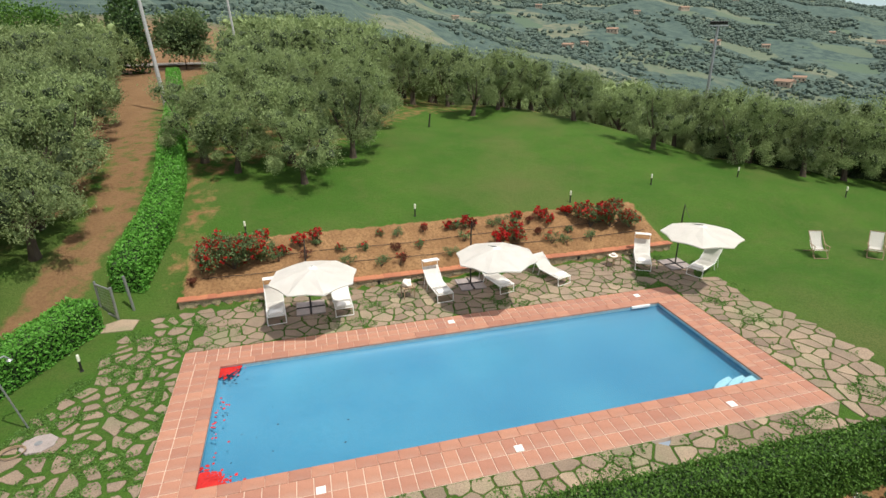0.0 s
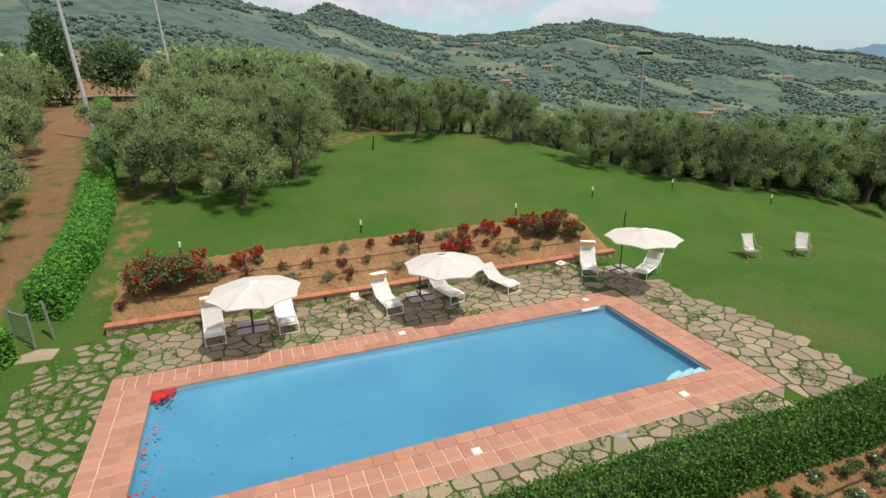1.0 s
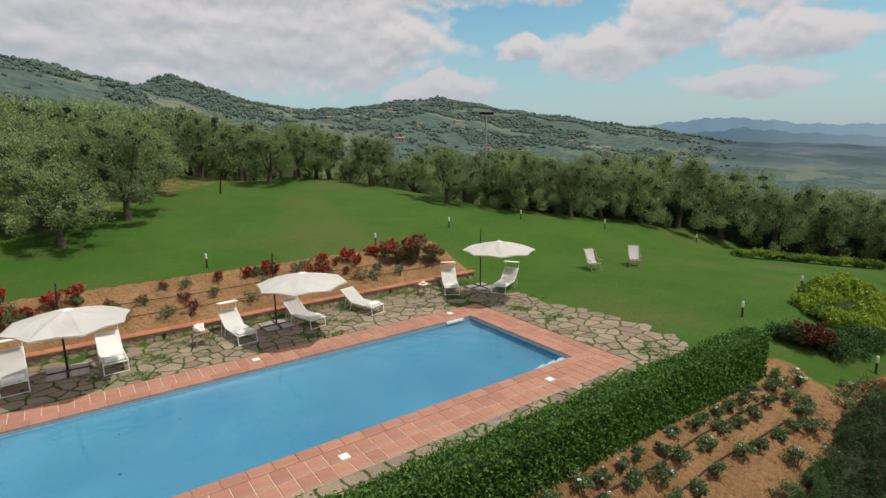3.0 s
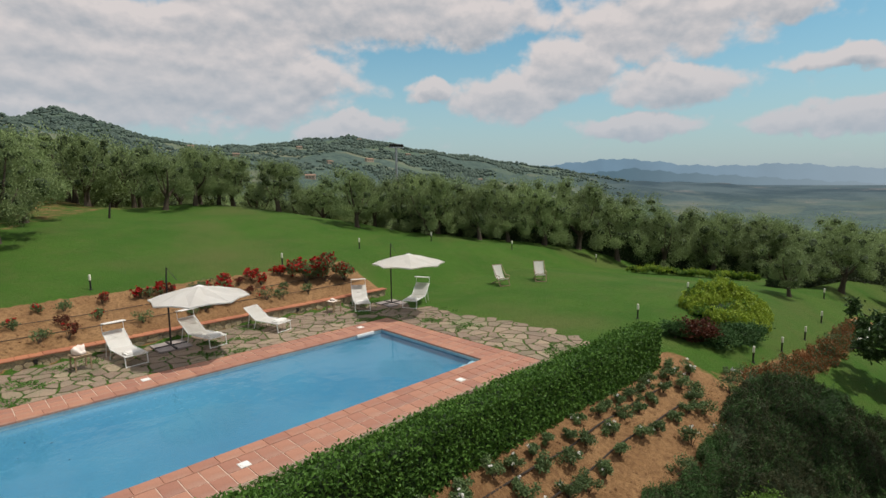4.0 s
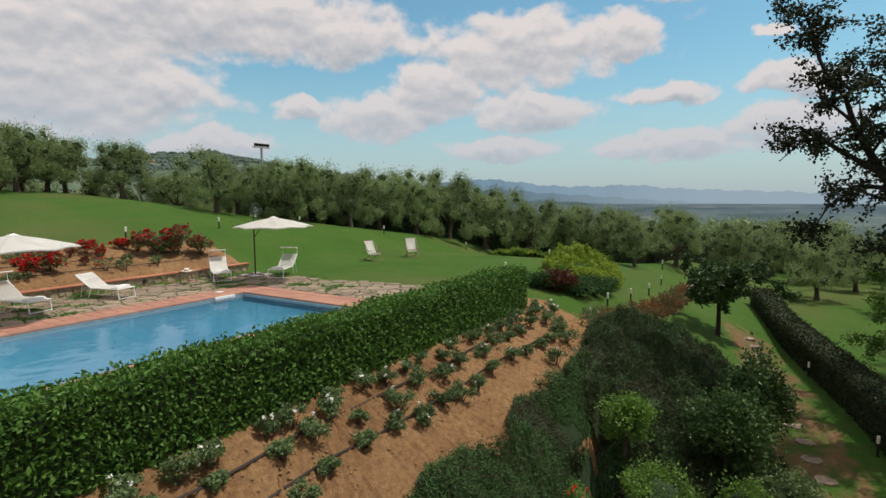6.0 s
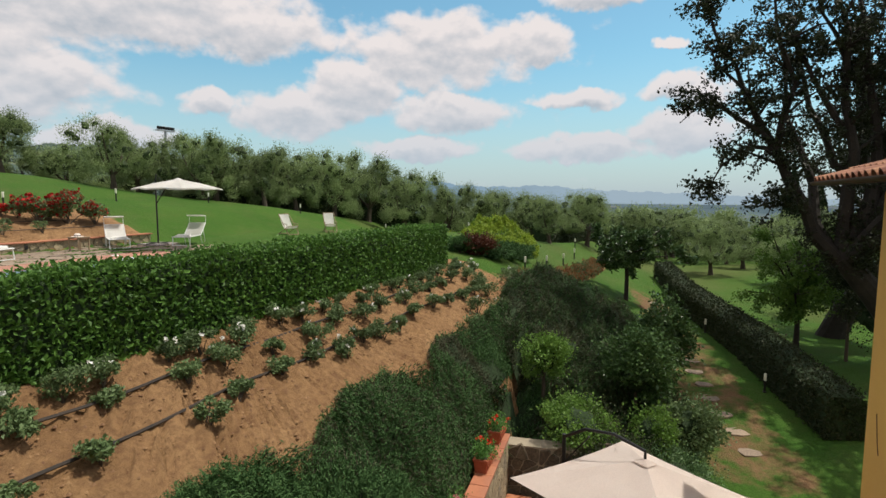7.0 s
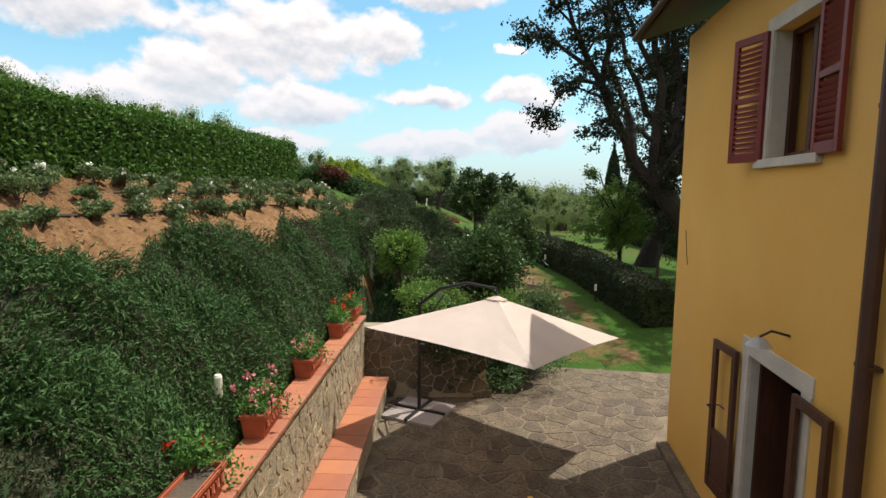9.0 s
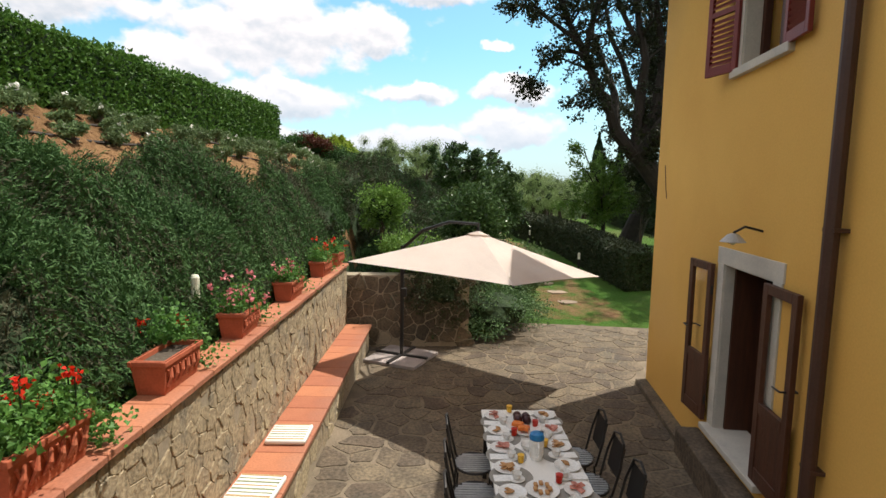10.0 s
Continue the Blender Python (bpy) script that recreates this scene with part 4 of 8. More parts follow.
for x, y, s in ((0.15, 27.9, 0.95), (2.95, 30.8, 1.05), (-3.2, 29.8, 0.95), (12.7, 39.1, 1.05), (15.3, 40.8, 1.0), (19.9, 37.0, 1.05), (23.6, 36.5, 1.0), (21.9, 30.0, 0.92), (25.9, 27.3, 0.95),
                (28.8, 25.0, 0.88), (24.6, 31.5, 0.9), (17.3, 41.5, 1.0), (31.5, 24.6, 0.92), (34.6, 23.6, 1.08), (37.5, 22.4, 1.12), (40.5, 20.6, 1.2), (43.5, 18.2, 1.1), (46.5, 15.4, 1.2), (48.5, 11.8, 1.2), (30.2, 27.5, 1.0), (33.2, 26.8, 1.2), (36.4, 25.4, 1.28), (39.4, 23.8, 1.28), (42.4, 21.6, 1.3), (45.4, 18.9, 1.2), (48.2, 15.9, 1.25), (50.6, 12.5, 1.25), (27.0, 29.8, 0.95),
                (-10.3, 22.9, 1.1), (-10.9, 25.3, 1.0), (-11.2, 29.6, 1.15), (-12.2, 36.0, 1.2), (-13.3, 41.0, 1.25), (-14.6, 46.5, 1.25), (-16.0, 52.0, 1.3), (-11.6, 27.2, 1.25), (-12.4, 31.8, 1.3), (-12.4, 18.5, 1.1), (-14.6, 24.0, 1.2), (-15.5, 20.0, 1.1), (-14.6, 37.0, 1.3), (-13.4, 13.5, 1.0), (-15.6, 30, 1.2)):
    olive(x, y, s)
olive(33.4, 7.0, 0.62, label="small young olive tree on the lawn")
olive(50.9, 7.5, 1.1), olive(40.6, 5.9, 0.95), olive(42.6, -2.4, 0.9), olive(48.7, -5.0, 1.0), olive(44.5, 2.5, 0.9), olive(52, -1.0, 1.0), olive(39.5, -6.5, 0.9)
grid = random.Random(5)
beyond = []
for i in range(-7, 20):
    for j in range(-9, 24):
        x, y = i * 4.5 + grid.uniform(-1.0, 1.0), j * 4.5 + grid.uniform(-1.0, 1.0)
        r = math.hypot(x, y)
        rear = x > -7.5 and y > 26 and y > lawn_edge(x) + 2.6 and r < 98
        side = x > 52 and -34 < y < 30 and r < 92
        track = (x < -14.5 and 40 < y < 70 and x > -40) or (x < -17.5 and 8 < y <= 40)
        if rear or side or track:
            size = grid.uniform(0.9, 1.15) * (1.1 if rear and x < 14 else 1.0)
            if r < 66:
                olive(x, y, size, far=r > 47)
            else:
                beyond.append((x, y, size * 1.25, grid.uniform(0, 6.28), grid.randrange(len(FAR_OLIVES))))


def far_grove():
    """The grove's farther trees, joined."""
    for kind, material in ((0, M["bark"]), (1, M["olive"])):
        V, F, n = [], [], 0
        for x, y, size, a, k in beyond:
            me = FAR_OLIVES[k][kind]
            v = np.empty(len(me.vertices) * 3, np.float32)
            me.vertices.foreach_get("co", v)
            v = v.reshape(-1, 3) * size
            c, s = math.cos(a), math.sin(a)
            V.append(np.stack([v[:, 0] * c - v[:, 1] * s + x, v[:, 0] * s + v[:, 1] * c + y, v[:, 2] + gz(x, y)], -1))
            F += [tuple(n + q for q in p.vertices) for p in me.polygons]
            n += len(v)
        name = ("far_grove_wood", "far_grove")[kind]
        tagged(new(name, mesh_of(name, np.concatenate(V), F, material)), ("dark trunks", "grey-green crowns")[kind] + " of the farther olive grove", "olive grove", kind="stuff")


far_grove()


# ---- the yellow house ----
HY, HX = -2.63, 9.48                  # its front wall and corner
FLOOR = -4.5


def wall_panels(parent, xs, zs, holes, y0, y1, material):
    """A wall of blocks on a grid of lines, left open at the holes."""
    bm = bmesh.new()
    for a, b in zip(xs, xs[1:]):
        for c, d in zip(zs, zs[1:]):
            mx, mz = (a + b) / 2, (c + d) / 2
            if not any(h[0] < mx < h[1] and h[2] < mz < h[3] for h in holes):
                box(bm, (mx, (y0 + y1) / 2, mz), (b - a, y1 - y0, d - c))
    bmesh.ops.remove_doubles(bm, verts=bm.verts[:], dist=1e-4)
    part("front_wall", bm, material, parent)


def louvre_shutter(parent, hinge, turn, w, h):
    """A louvred shutter hung on its hinge edge; it runs along local +x."""
    fr = part("shutter", boxes(((0.03, 0, h / 2), (0.06, 0.04, h)), ((w - 0.03, 0, h / 2), (0.06, 0.04, h)), ((w / 2, 0, 0.05), (w - 0.12, 0.04, 0.10)), ((w / 2, 0, h - 0.04), (w - 0.12, 0.04, 0.08)),
                               ((w / 2, 0, h * 0.5), (w - 0.12, 0.038, 0.06)), bevel=0.004), M["shutter"], parent, "dark red louvred shutter")
    fr.matrix_basis = pose(*hinge, 0, 0, turn)
    slat = None
    for k in range(int((h - 0.2) / 0.055)):
        z = 0.13 + 0.055 * k
        if abs(z - h / 2) < 0.05:
            continue
        if slat is None:
            bm = boxes(((0, 0, 0), (w - 0.12, 0.008, 0.055), Matrix.Rotation(radians(38), 4, "X")))
            slat = bpy.data.meshes.new("slat")
            bm.to_mesh(slat), bm.free()
            slat.materials.append(M["shutter"])
        o = part("slat", slat, None, fr)
        o.location = (w / 2, 0, z)
    return fr


def door_leaf(parent, hinge, turn, w, h):
    leaf = part("door_leaf", boxes(((0.045, 0, h / 2), (0.09, 0.045, h)), ((w - 0.045, 0, h / 2), (0.09, 0.045, h)), ((w / 2, 0, h - 0.045), (w - 0.18, 0.045, 0.09)), ((w / 2, 0, 0.07), (w - 0.18, 0.045, 0.14)),
                                   ((w / 2, 0, 0.70), (w - 0.18, 0.045, 0.10)), ((w / 2, 0, 0.40), (w - 0.18, 0.025, 0.52)), bevel=0.005), M["doorwood"], parent, "open dark wooden door leaf with glass")
    leaf.matrix_basis = pose(*hinge, 0, 0, turn)
    g = part("pane", boxes(((w / 2, 0, (h - 0.09 + 0.75) / 2), (w - 0.18, 0.008, h - 0.09 - 0.75))), M["glass"], leaf, "clear glass pane")
    g.visible_shadow = False
    part("handle", rods(([(w - 0.05, -0.02, 1.02), (w - 0.05, -0.07, 1.02), (w - 0.17, -0.075, 1.02)], 0.009), ([(w - 0.05, 0.02, 1.02), (w - 0.05, 0.07, 1.02), (w - 0.17, 0.075, 1.02)], 0.009)), M["blackmetal"], leaf, "dark lever handle")
    for z in (0.25, h - 0.3):
        part("hinge", rods(([(0, 0.0, z - 0.05), (0, 0.0, z + 0.05)], 0.014)), M["blackmetal"], leaf)
    return leaf


def build_house():
    h = thing("house", pose(0, 0, 0), "yellow ochre plastered farmhouse with red shutters and tiled roof", "house")
    top = 1.95
    win, door = (5.70, 6.58, -0.05, 1.22), (5.52, 6.61, -4.02, -2.12)
    wall_panels(h, [-4.0, door[0], win[0], win[1], door[1], HX], [FLOOR - 0.3, door[2], door[3], win[2], win[3], top], [win, door], HY - 0.42, HY, M["wall"])
    part("side_wall", boxes(((HX - 0.21, HY - 4.5, (FLOOR - 0.3 + top) / 2), (0.42, 8.14, top - FLOOR + 0.3))), M["wall"], h)
    part("back_wall", boxes(((3.0, HY - 8.7, (FLOOR - 0.3 + top) / 2), (14.0, 0.3, top - FLOOR + 0.3))), M["wall"], h)
    part("end_wall", boxes(((-3.8, HY - 4.5, (FLOOR - 0.3 + top) / 2), (0.4, 8.14, top - FLOOR + 0.3))), M["wall"], h)
    # rooms behind the openings, their shade put into near-black boxes
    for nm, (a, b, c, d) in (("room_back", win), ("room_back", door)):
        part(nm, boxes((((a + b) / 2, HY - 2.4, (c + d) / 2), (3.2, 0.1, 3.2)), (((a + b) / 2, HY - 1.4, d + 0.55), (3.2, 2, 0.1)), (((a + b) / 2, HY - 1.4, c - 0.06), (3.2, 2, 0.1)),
                       ((a - 1.0, HY - 1.4, (c + d) / 2), (0.1, 2, 3.2)), ((b + 1.0, HY - 1.4, (c + d) / 2), (0.1, 2, 3.2))), M["dark"], h, "room inside, painted dark as shade")
    # the window: stone surround, sill, frame, glass, curtain, shutters
    a, b, c, d = win
    w = part("window", boxes((((a + b) / 2, HY - 0.2, d - 0.03), (b - a, 0.07, 0.06)), (((a + b) / 2, HY - 0.2, c + 0.03), (b - a, 0.07, 0.06)), ((a + 0.03, HY - 0.2, (c + d) / 2), (0.06, 0.07, d - c - 0.12)),
                             ((b - 0.03, HY - 0.2, (c + d) / 2), (0.06, 0.07, d - c - 0.12)), (((a + b) / 2, HY - 0.2, (c + d) / 2), (0.07, 0.07, d - c - 0.12))), M["doorwood"], h, "small wooden casement window")
    for s in (-1, 1):
        g = part("pane", boxes((((a + b) / 2 + s * 0.17, HY - 0.21, (c + d) / 2), (0.27, 0.006, d - c - 0.13))), M["glass"], w)
        g.visible_shadow = False
    part("sill", boxes((((a + b) / 2, HY + 0.0, c - 0.045), (b - a + 0.36, 0.12, 0.09)), bevel=0.01), M["stonetrim"], w, "pale stone sill")
    part("lintel", boxes((((a + b) / 2, HY + 0.004, d + 0.07), (b - a + 0.28, 0.02, 0.14))), M["stonetrim"], w, "pale stone lintel")
    for s, x in ((-1, a), (1, b)):
        part("jamb", boxes(((x + s * 0.07, HY + 0.004, (c + d) / 2), (0.14, 0.02, d - c))), M["stonetrim"], w)
        part("reveal", boxes(((x - s * 0.006, HY - 0.08, (c + d) / 2), (0.012, 0.158, d - c))), M["stonetrim"], w)
    louvre_shutter(h, (b + 0.06, HY + 0.03, c - 0.02), 22, 0.44, d - c + 0.04)
    louvre_shutter(h, (a - 0.06, HY + 0.03, c - 0.02), 180 - 4, 0.46, d - c + 0.04)
    # the door
    a, b, c, d = door
    dr = part("door_surround", boxes((((a + b) / 2, HY + 0.005, d + 0.09), (b - a + 0.36, 0.024, 0.18)), bevel=0.004), M["stonetrim"], h, "pale stone door surround")
    for q, e in ((a, -1), (b, 1)):
        part("jamb", boxes(((q + e * 0.08, HY + 0.005, (c + d) / 2), (0.16, 0.024, d - c)), bevel=0.004), M["stonetrim"], dr)
        part("reveal", boxes(((q - e * 0.006, HY - 0.05, (c + d) / 2), (0.012, 0.1, d - c))), M["stonetrim"], dr)
    part("reveal", boxes((((a + b) / 2, HY - 0.05, d - 0.006), (b - a - 0.03, 0.1, 0.012))), M["stonetrim"], dr)
    # dark lining added along the deep reveal, in place of interior shade
    part("inner_frame", boxes(((a + 0.02, HY - 0.26, (c + d) / 2), (0.04, 0.31, d - c)), ((b - 0.02, HY - 0.26, (c + d) / 2), (0.04, 0.31, d - c)), (((a + b) / 2, HY - 0.26, d - 0.02), (b - a - 0.08, 0.31, 0.04))), M["doorwood"], dr, "dark lining standing in for the door's inner shade")
    part("threshold", boxes((((a + b) / 2, HY - 0.12, c + 0.01), (b - a + 0.3, 0.46, 0.07)), bevel=0.008), M["stonetrim"], dr, "worn pale stone threshold")
    door_leaf(h, (b + 0.17, HY + 0.06, c + 0.05), 5, 0.56, d - c - 0.07)
    door_leaf(h, (a + 0.02, HY + 0.06, c + 0.05), 180 - 1, 0.60, d - c - 0.07)
    # lamp over the door
    lx, lz = 5.82, -1.72
    lamp = part("wall_lamp", rods(([(lx, HY, lz + 0.02), (lx, HY + 0.16, lz + 0.06), (lx, HY + 0.26, lz)], 0.012)), M["blackmetal"], h, "small wall lamp with white tin shade")
    part("shade", lathe(bmesh.new(), [(0.025, 0.055), (0.05, 0.042), (0.115, -0.025), (0.11, -0.028), (0.04, 0.035)], (lx, HY + 0.26, lz - 0.06), 20), M["greyshade"], lamp, "grey conical tin lamp shade")
    part("bulb", lathe(bmesh.new(), [(0.015, 0), (0.035, -0.03), (0.03, -0.06), (0.008, -0.075)], (lx, HY + 0.26, lz - 0.04), 12), M["lampglass"], lamp)
    # downpipe with brackets
    pipe = part("downpipe", rods(([(4.61, HY + 0.08, FLOOR), (4.61, HY + 0.08, top - 0.35), (4.61, HY + 0.5, top - 0.02)], 0.055), seg=12), M["pipe"], h, "brown metal downpipe")
    for z in (-3.4, -1.6, 0.2):
        part("bracket", boxes(((4.61, HY + 0.05, z), (0.15, 0.11, 0.03))), M["pipe"], pipe)
    # cables that run down the plaster
    part("crack_line", rods(([(9.1, HY + 0.004, -0.95), (9.0, HY + 0.004, -1.3), (8.93, HY + 0.004, -1.45)], 0.006)), M["doorwood"], h, "thin brown mark on plaster")
    # roof: slab, eave boards, gutter, tiles
    s = math.tan(radians(17))
    over, gable = 0.64, 0.54
    x0, x1 = -4.4, HX + gable
    rz = lambda y: top + 0.10 + (HY + over - y) * s     # underside
    bm = bmesh.new()
    ys = (HY + over, HY - 4.5)
    v = [bm.verts.new(p) for p in ((x0, ys[0], rz(ys[0])), (x1, ys[0], rz(ys[0])), (x1, ys[1], rz(ys[1])), (x0, ys[1], rz(ys[1])), (x0, ys[0], rz(ys[0]) + 0.06), (x1, ys[0], rz(ys[0]) + 0.06), (x1, ys[1], rz(ys[1]) + 0.06), (x0, ys[1], rz(ys[1]) + 0.06))]
    for f in ((0, 1, 2, 3), (4, 7, 6, 5), (0, 4, 5, 1), (1, 5, 6, 2), (2, 6, 7, 3), (3, 7, 4, 0)):
        bm.faces.new([v[k] for k in f])
    roof = part("roof", bm, M["pipe"], h, "low roof with weathered barrel tiles")
    bm = bmesh.new()
    yb = HY - 9.3
    v = [bm.verts.new(p) for p in ((x0, ys[1], rz(ys[1])), (x1, ys[1], rz(ys[1])), (x1, yb, rz(ys[0])), (x0, yb, rz(ys[0])), (x0, ys[1], rz(ys[1]) + 0.06), (x1, ys[1], rz(ys[1]) + 0.06), (x1, yb, rz(ys[0]) + 0.06), (x0, yb, rz(ys[0]) + 0.06))]
    for f in ((0, 1, 2, 3), (4, 7, 6, 5), (0, 4, 5, 1), (1, 5, 6, 2), (2, 6, 7, 3), (3, 7, 4, 0)):
        bm.faces.new([v[k] for k in f])
    part("roof_back", bm, M["rooftile"], h)
    for gx in (HX - 0.2, -3.8):
        bm = bmesh.new()
        vv = [bm.verts.new((gx + dx, y, z)) for dx in (-0.18, 0.18) for y, z in ((HY - 0.1, top), (HY - 4.5, rz(ys[1])), (HY - 8.8, top))]
        for f in ((0, 1, 2), (3, 5, 4), (0, 3, 4, 1), (1, 4, 5, 2), (2, 5, 3, 0)):
            bm.faces.new([vv[k] for k in f])
        part("gable", bm, M["wall"], h)
    part("soffit_edge", boxes((((x0 + x1) / 2, ys[0] - 0.02, rz(ys[0]) + 0.02), (x1 - x0 + 0.02, 0.05, 0.07))), M["pipe"], roof, "brown eave board")
    bm = bmesh.new()
    n = 10
    prof = [(0.052 * math.cos(math.pi + math.pi * k / n), 0.052 * math.sin(math.pi + math.pi * k / n)) for k in range(n + 1)]
    prof += [(0.046 * math.cos(2 * math.pi - math.pi * k / n), 0.046 * math.sin(2 * math.pi - math.pi * k / n)) for k in range(n + 1)]
    A = [bm.verts.new((x0, ys[0] + 0.06 + p, rz(ys[0]) + 0.045 + q)) for p, q in prof]
    Bv = [bm.verts.new((x1, ys[0] + 0.06 + p, rz(ys[0]) + 0.045 + q)) for p, q in prof]
    for k in range(len(prof)):
        j = (k + 1) % len(prof)
        bm.faces.new((A[k], A[j], Bv[j], Bv[k]))
    part("gutter", bm, M["pipe"], roof, "brown half-round gutter")
    # barrel tiles: the rows at the eave one by one, the rest joined
    def barrel(r0, r1, ln):
        seg = 6
        v, f = [], []
        for t, r in ((0, r0), (ln, r1)):
            for e in (r, r - 0.014):
                v += [(e * math.cos(math.pi * k / seg), t, e * math.sin(math.pi * k / seg)) for k in range(seg + 1)]
        q = seg + 1
        for k in range(seg):
            f += [(k, k + 1, 2 * q + k + 1, 2 * q + k), (q + k + 1, q + k, 3 * q + k, 3 * q + k + 1), (k + 1, k, q + k, q + k + 1)]
        f += [(0, 2 * q, 3 * q, q), (q - 1, 2 * q - 1, 4 * q - 1, 3 * q - 1)]
        return v, f
    v, f = barrel(0.09, 0.072, 0.46)
    cover = mesh_of("tile", v, f, M["rooftile"])
    a17 = math.degrees(math.atan(s))
    rest_v, rest_f = [], []
    cols = int((x1 - x0) / 0.23)
    for cidx in range(cols):
        x = x1 - 0.12 - cidx * 0.23
        for rr in range(12):
            y = ys[0] + 0.05 - rr * 0.40
            m = pose(x + random.uniform(-0.012, 0.012), y, rz(y) + 0.05, -a17 + 1.5, random.uniform(-2, 2), 180 + random.uniform(-2, 2))
            m = Matrix.Translation(m.translation) @ Matrix.Rotation(radians(random.uniform(-2, 2)), 4, "Z") @ Matrix.Rotation(radians(-a17), 4, "X") @ Matrix.Rotation(math.pi, 4, "Z")
            if rr < 7 and x > 1.0:
                o = part("tile", cover, None, roof)
                o.matrix_basis = m
            else:
                k = len(rest_v)
                rest_v += [tuple(m @ Vector(p)) for p in v]
                rest_f += [tuple(k + i for i in q) for q in f]
    tagged(part("roof_tiles", mesh_of("roof_tiles", rest_v, rest_f, M["rooftile"]), None, roof), kind="stuff")
    # step along the front
    st = thing("step", pose(0, 0, 0), "grey stone step along the house front", "step", kind="structure")
    part("tread", boxes(((5.55, HY + 0.135, FLOOR + 0.13), (3.0, 0.27, 0.40)), bevel=0.02), M["terrace"], st)
    part("kerb", boxes(((8.25, HY + 0.09, FLOOR + 0.03), (2.35, 0.18, 0.10)), bevel=0.015), M["terrace"], st)


build_house()


# ---- stones laid without pattern ----
def clip(poly, a, n):
    """Keeps the part of an outline that lies behind the line through a with normal n."""
    out = []
    for i, p in enumerate(poly):
        q = poly[(i + 1) % len(poly)]
        dp, dq = np.dot(p - a, n), np.dot(q - a, n)
        if dp <= 0:
            out.append(p)
        if dp * dq < 0:
            out.append(p + (q - p) * dp / (dp - dq))
    return out


def crazy(x0, y0, x1, y1, sx, sy, joint, seed, keep, cut=None, wide_left=0.0):
    """Outlines of irregular stones that fit together, with joints between."""
    r = np.random.default_rng(seed)
    pts = []
    for i in range(int((x1 - x0) / sx) + 3):
        for j in range(int((y1 - y0) / sy) + 3):
            pts.append((x0 + (i - 1 + 0.5 * (j % 2)) * sx + r.normal() * sx * 0.27, y0 + (j - 1) * sy + r.normal() * sy * 0.27))
    pts = np.array(pts)
    # some stones are large: their neighbours are left out
    drop = r.random(len(pts)) < 0.16
    pts = pts[~drop]
    out = []
    for p in pts:
        if not keep(p):
            continue
        poly = [p + np.array(c) * (sx * 1.6, sy * 1.6) for c in ((-1, -1), (1, -1), (1, 1), (-1, 1))]
        d = np.linalg.norm((pts - p) / (sx, sy), axis=1)
        for q in pts[np.argsort(d)[1:16]]:
            m, n = (p + q) / 2, (q - p) / np.linalg.norm(q - p)
            poly = clip(poly, m - n * (joint + (wide_left if p[0] < -4 else 0)) * (0.35 + 0.5 * r.random()), n)
            if len(poly) < 3:
                break
        if cut:
            for a, n in cut(p):
                poly = clip(poly, np.array(a), np.array(n))
                if len(poly) < 3:
                    break
        if len(poly) >= 3:
            area = abs(sum(poly[k][0] * poly[(k + 1) % len(poly)][1] - poly[(k + 1) % len(poly)][0] * poly[k][1] for k in range(len(poly)))) / 2
            if area > 0.12 * sx * sy:
                # knock off the sharp corners
                soft = []
                for k, q in enumerate(poly):
                    a, b = poly[k - 1], poly[(k + 1) % len(poly)]
                    soft += [q + (a - q) * 0.11, q + (b - q) * 0.11]
                rough = []
                for k, q in enumerate(soft):
                    b = soft[(k + 1) % len(soft)]
                    rough += [q, (q + b) / 2 + r.normal(size=2) * 0.035 * min(sx, sy)]
                out.append(rough)
    return out


def lay(name, outlines, z0, z1, chamfer, material, parent, most=300, place=None, uneven=0.006):
    """The first stones as pieces of their own, the rest joined."""
    rv, rf = [], []
    for k, poly in enumerate(outlines):
        lift = [random.uniform(-uneven, uneven)] * 1
        v, f = prism(poly, z0, z1 + random.uniform(-uneven, uneven), chamfer, lift)
        if place:
            v = [place(p) for p in v]
        if k < most:
            part(name, mesh_of(name, v, f, material), None, parent)
        else:
            o = len(rv)
            rv += v
            rf += [tuple(o + i for i in q) for q in f]
    if rv:
        tagged(part(name + "_rest", mesh_of(name + "_rest", rv, rf, material), None, parent), kind="stuff")


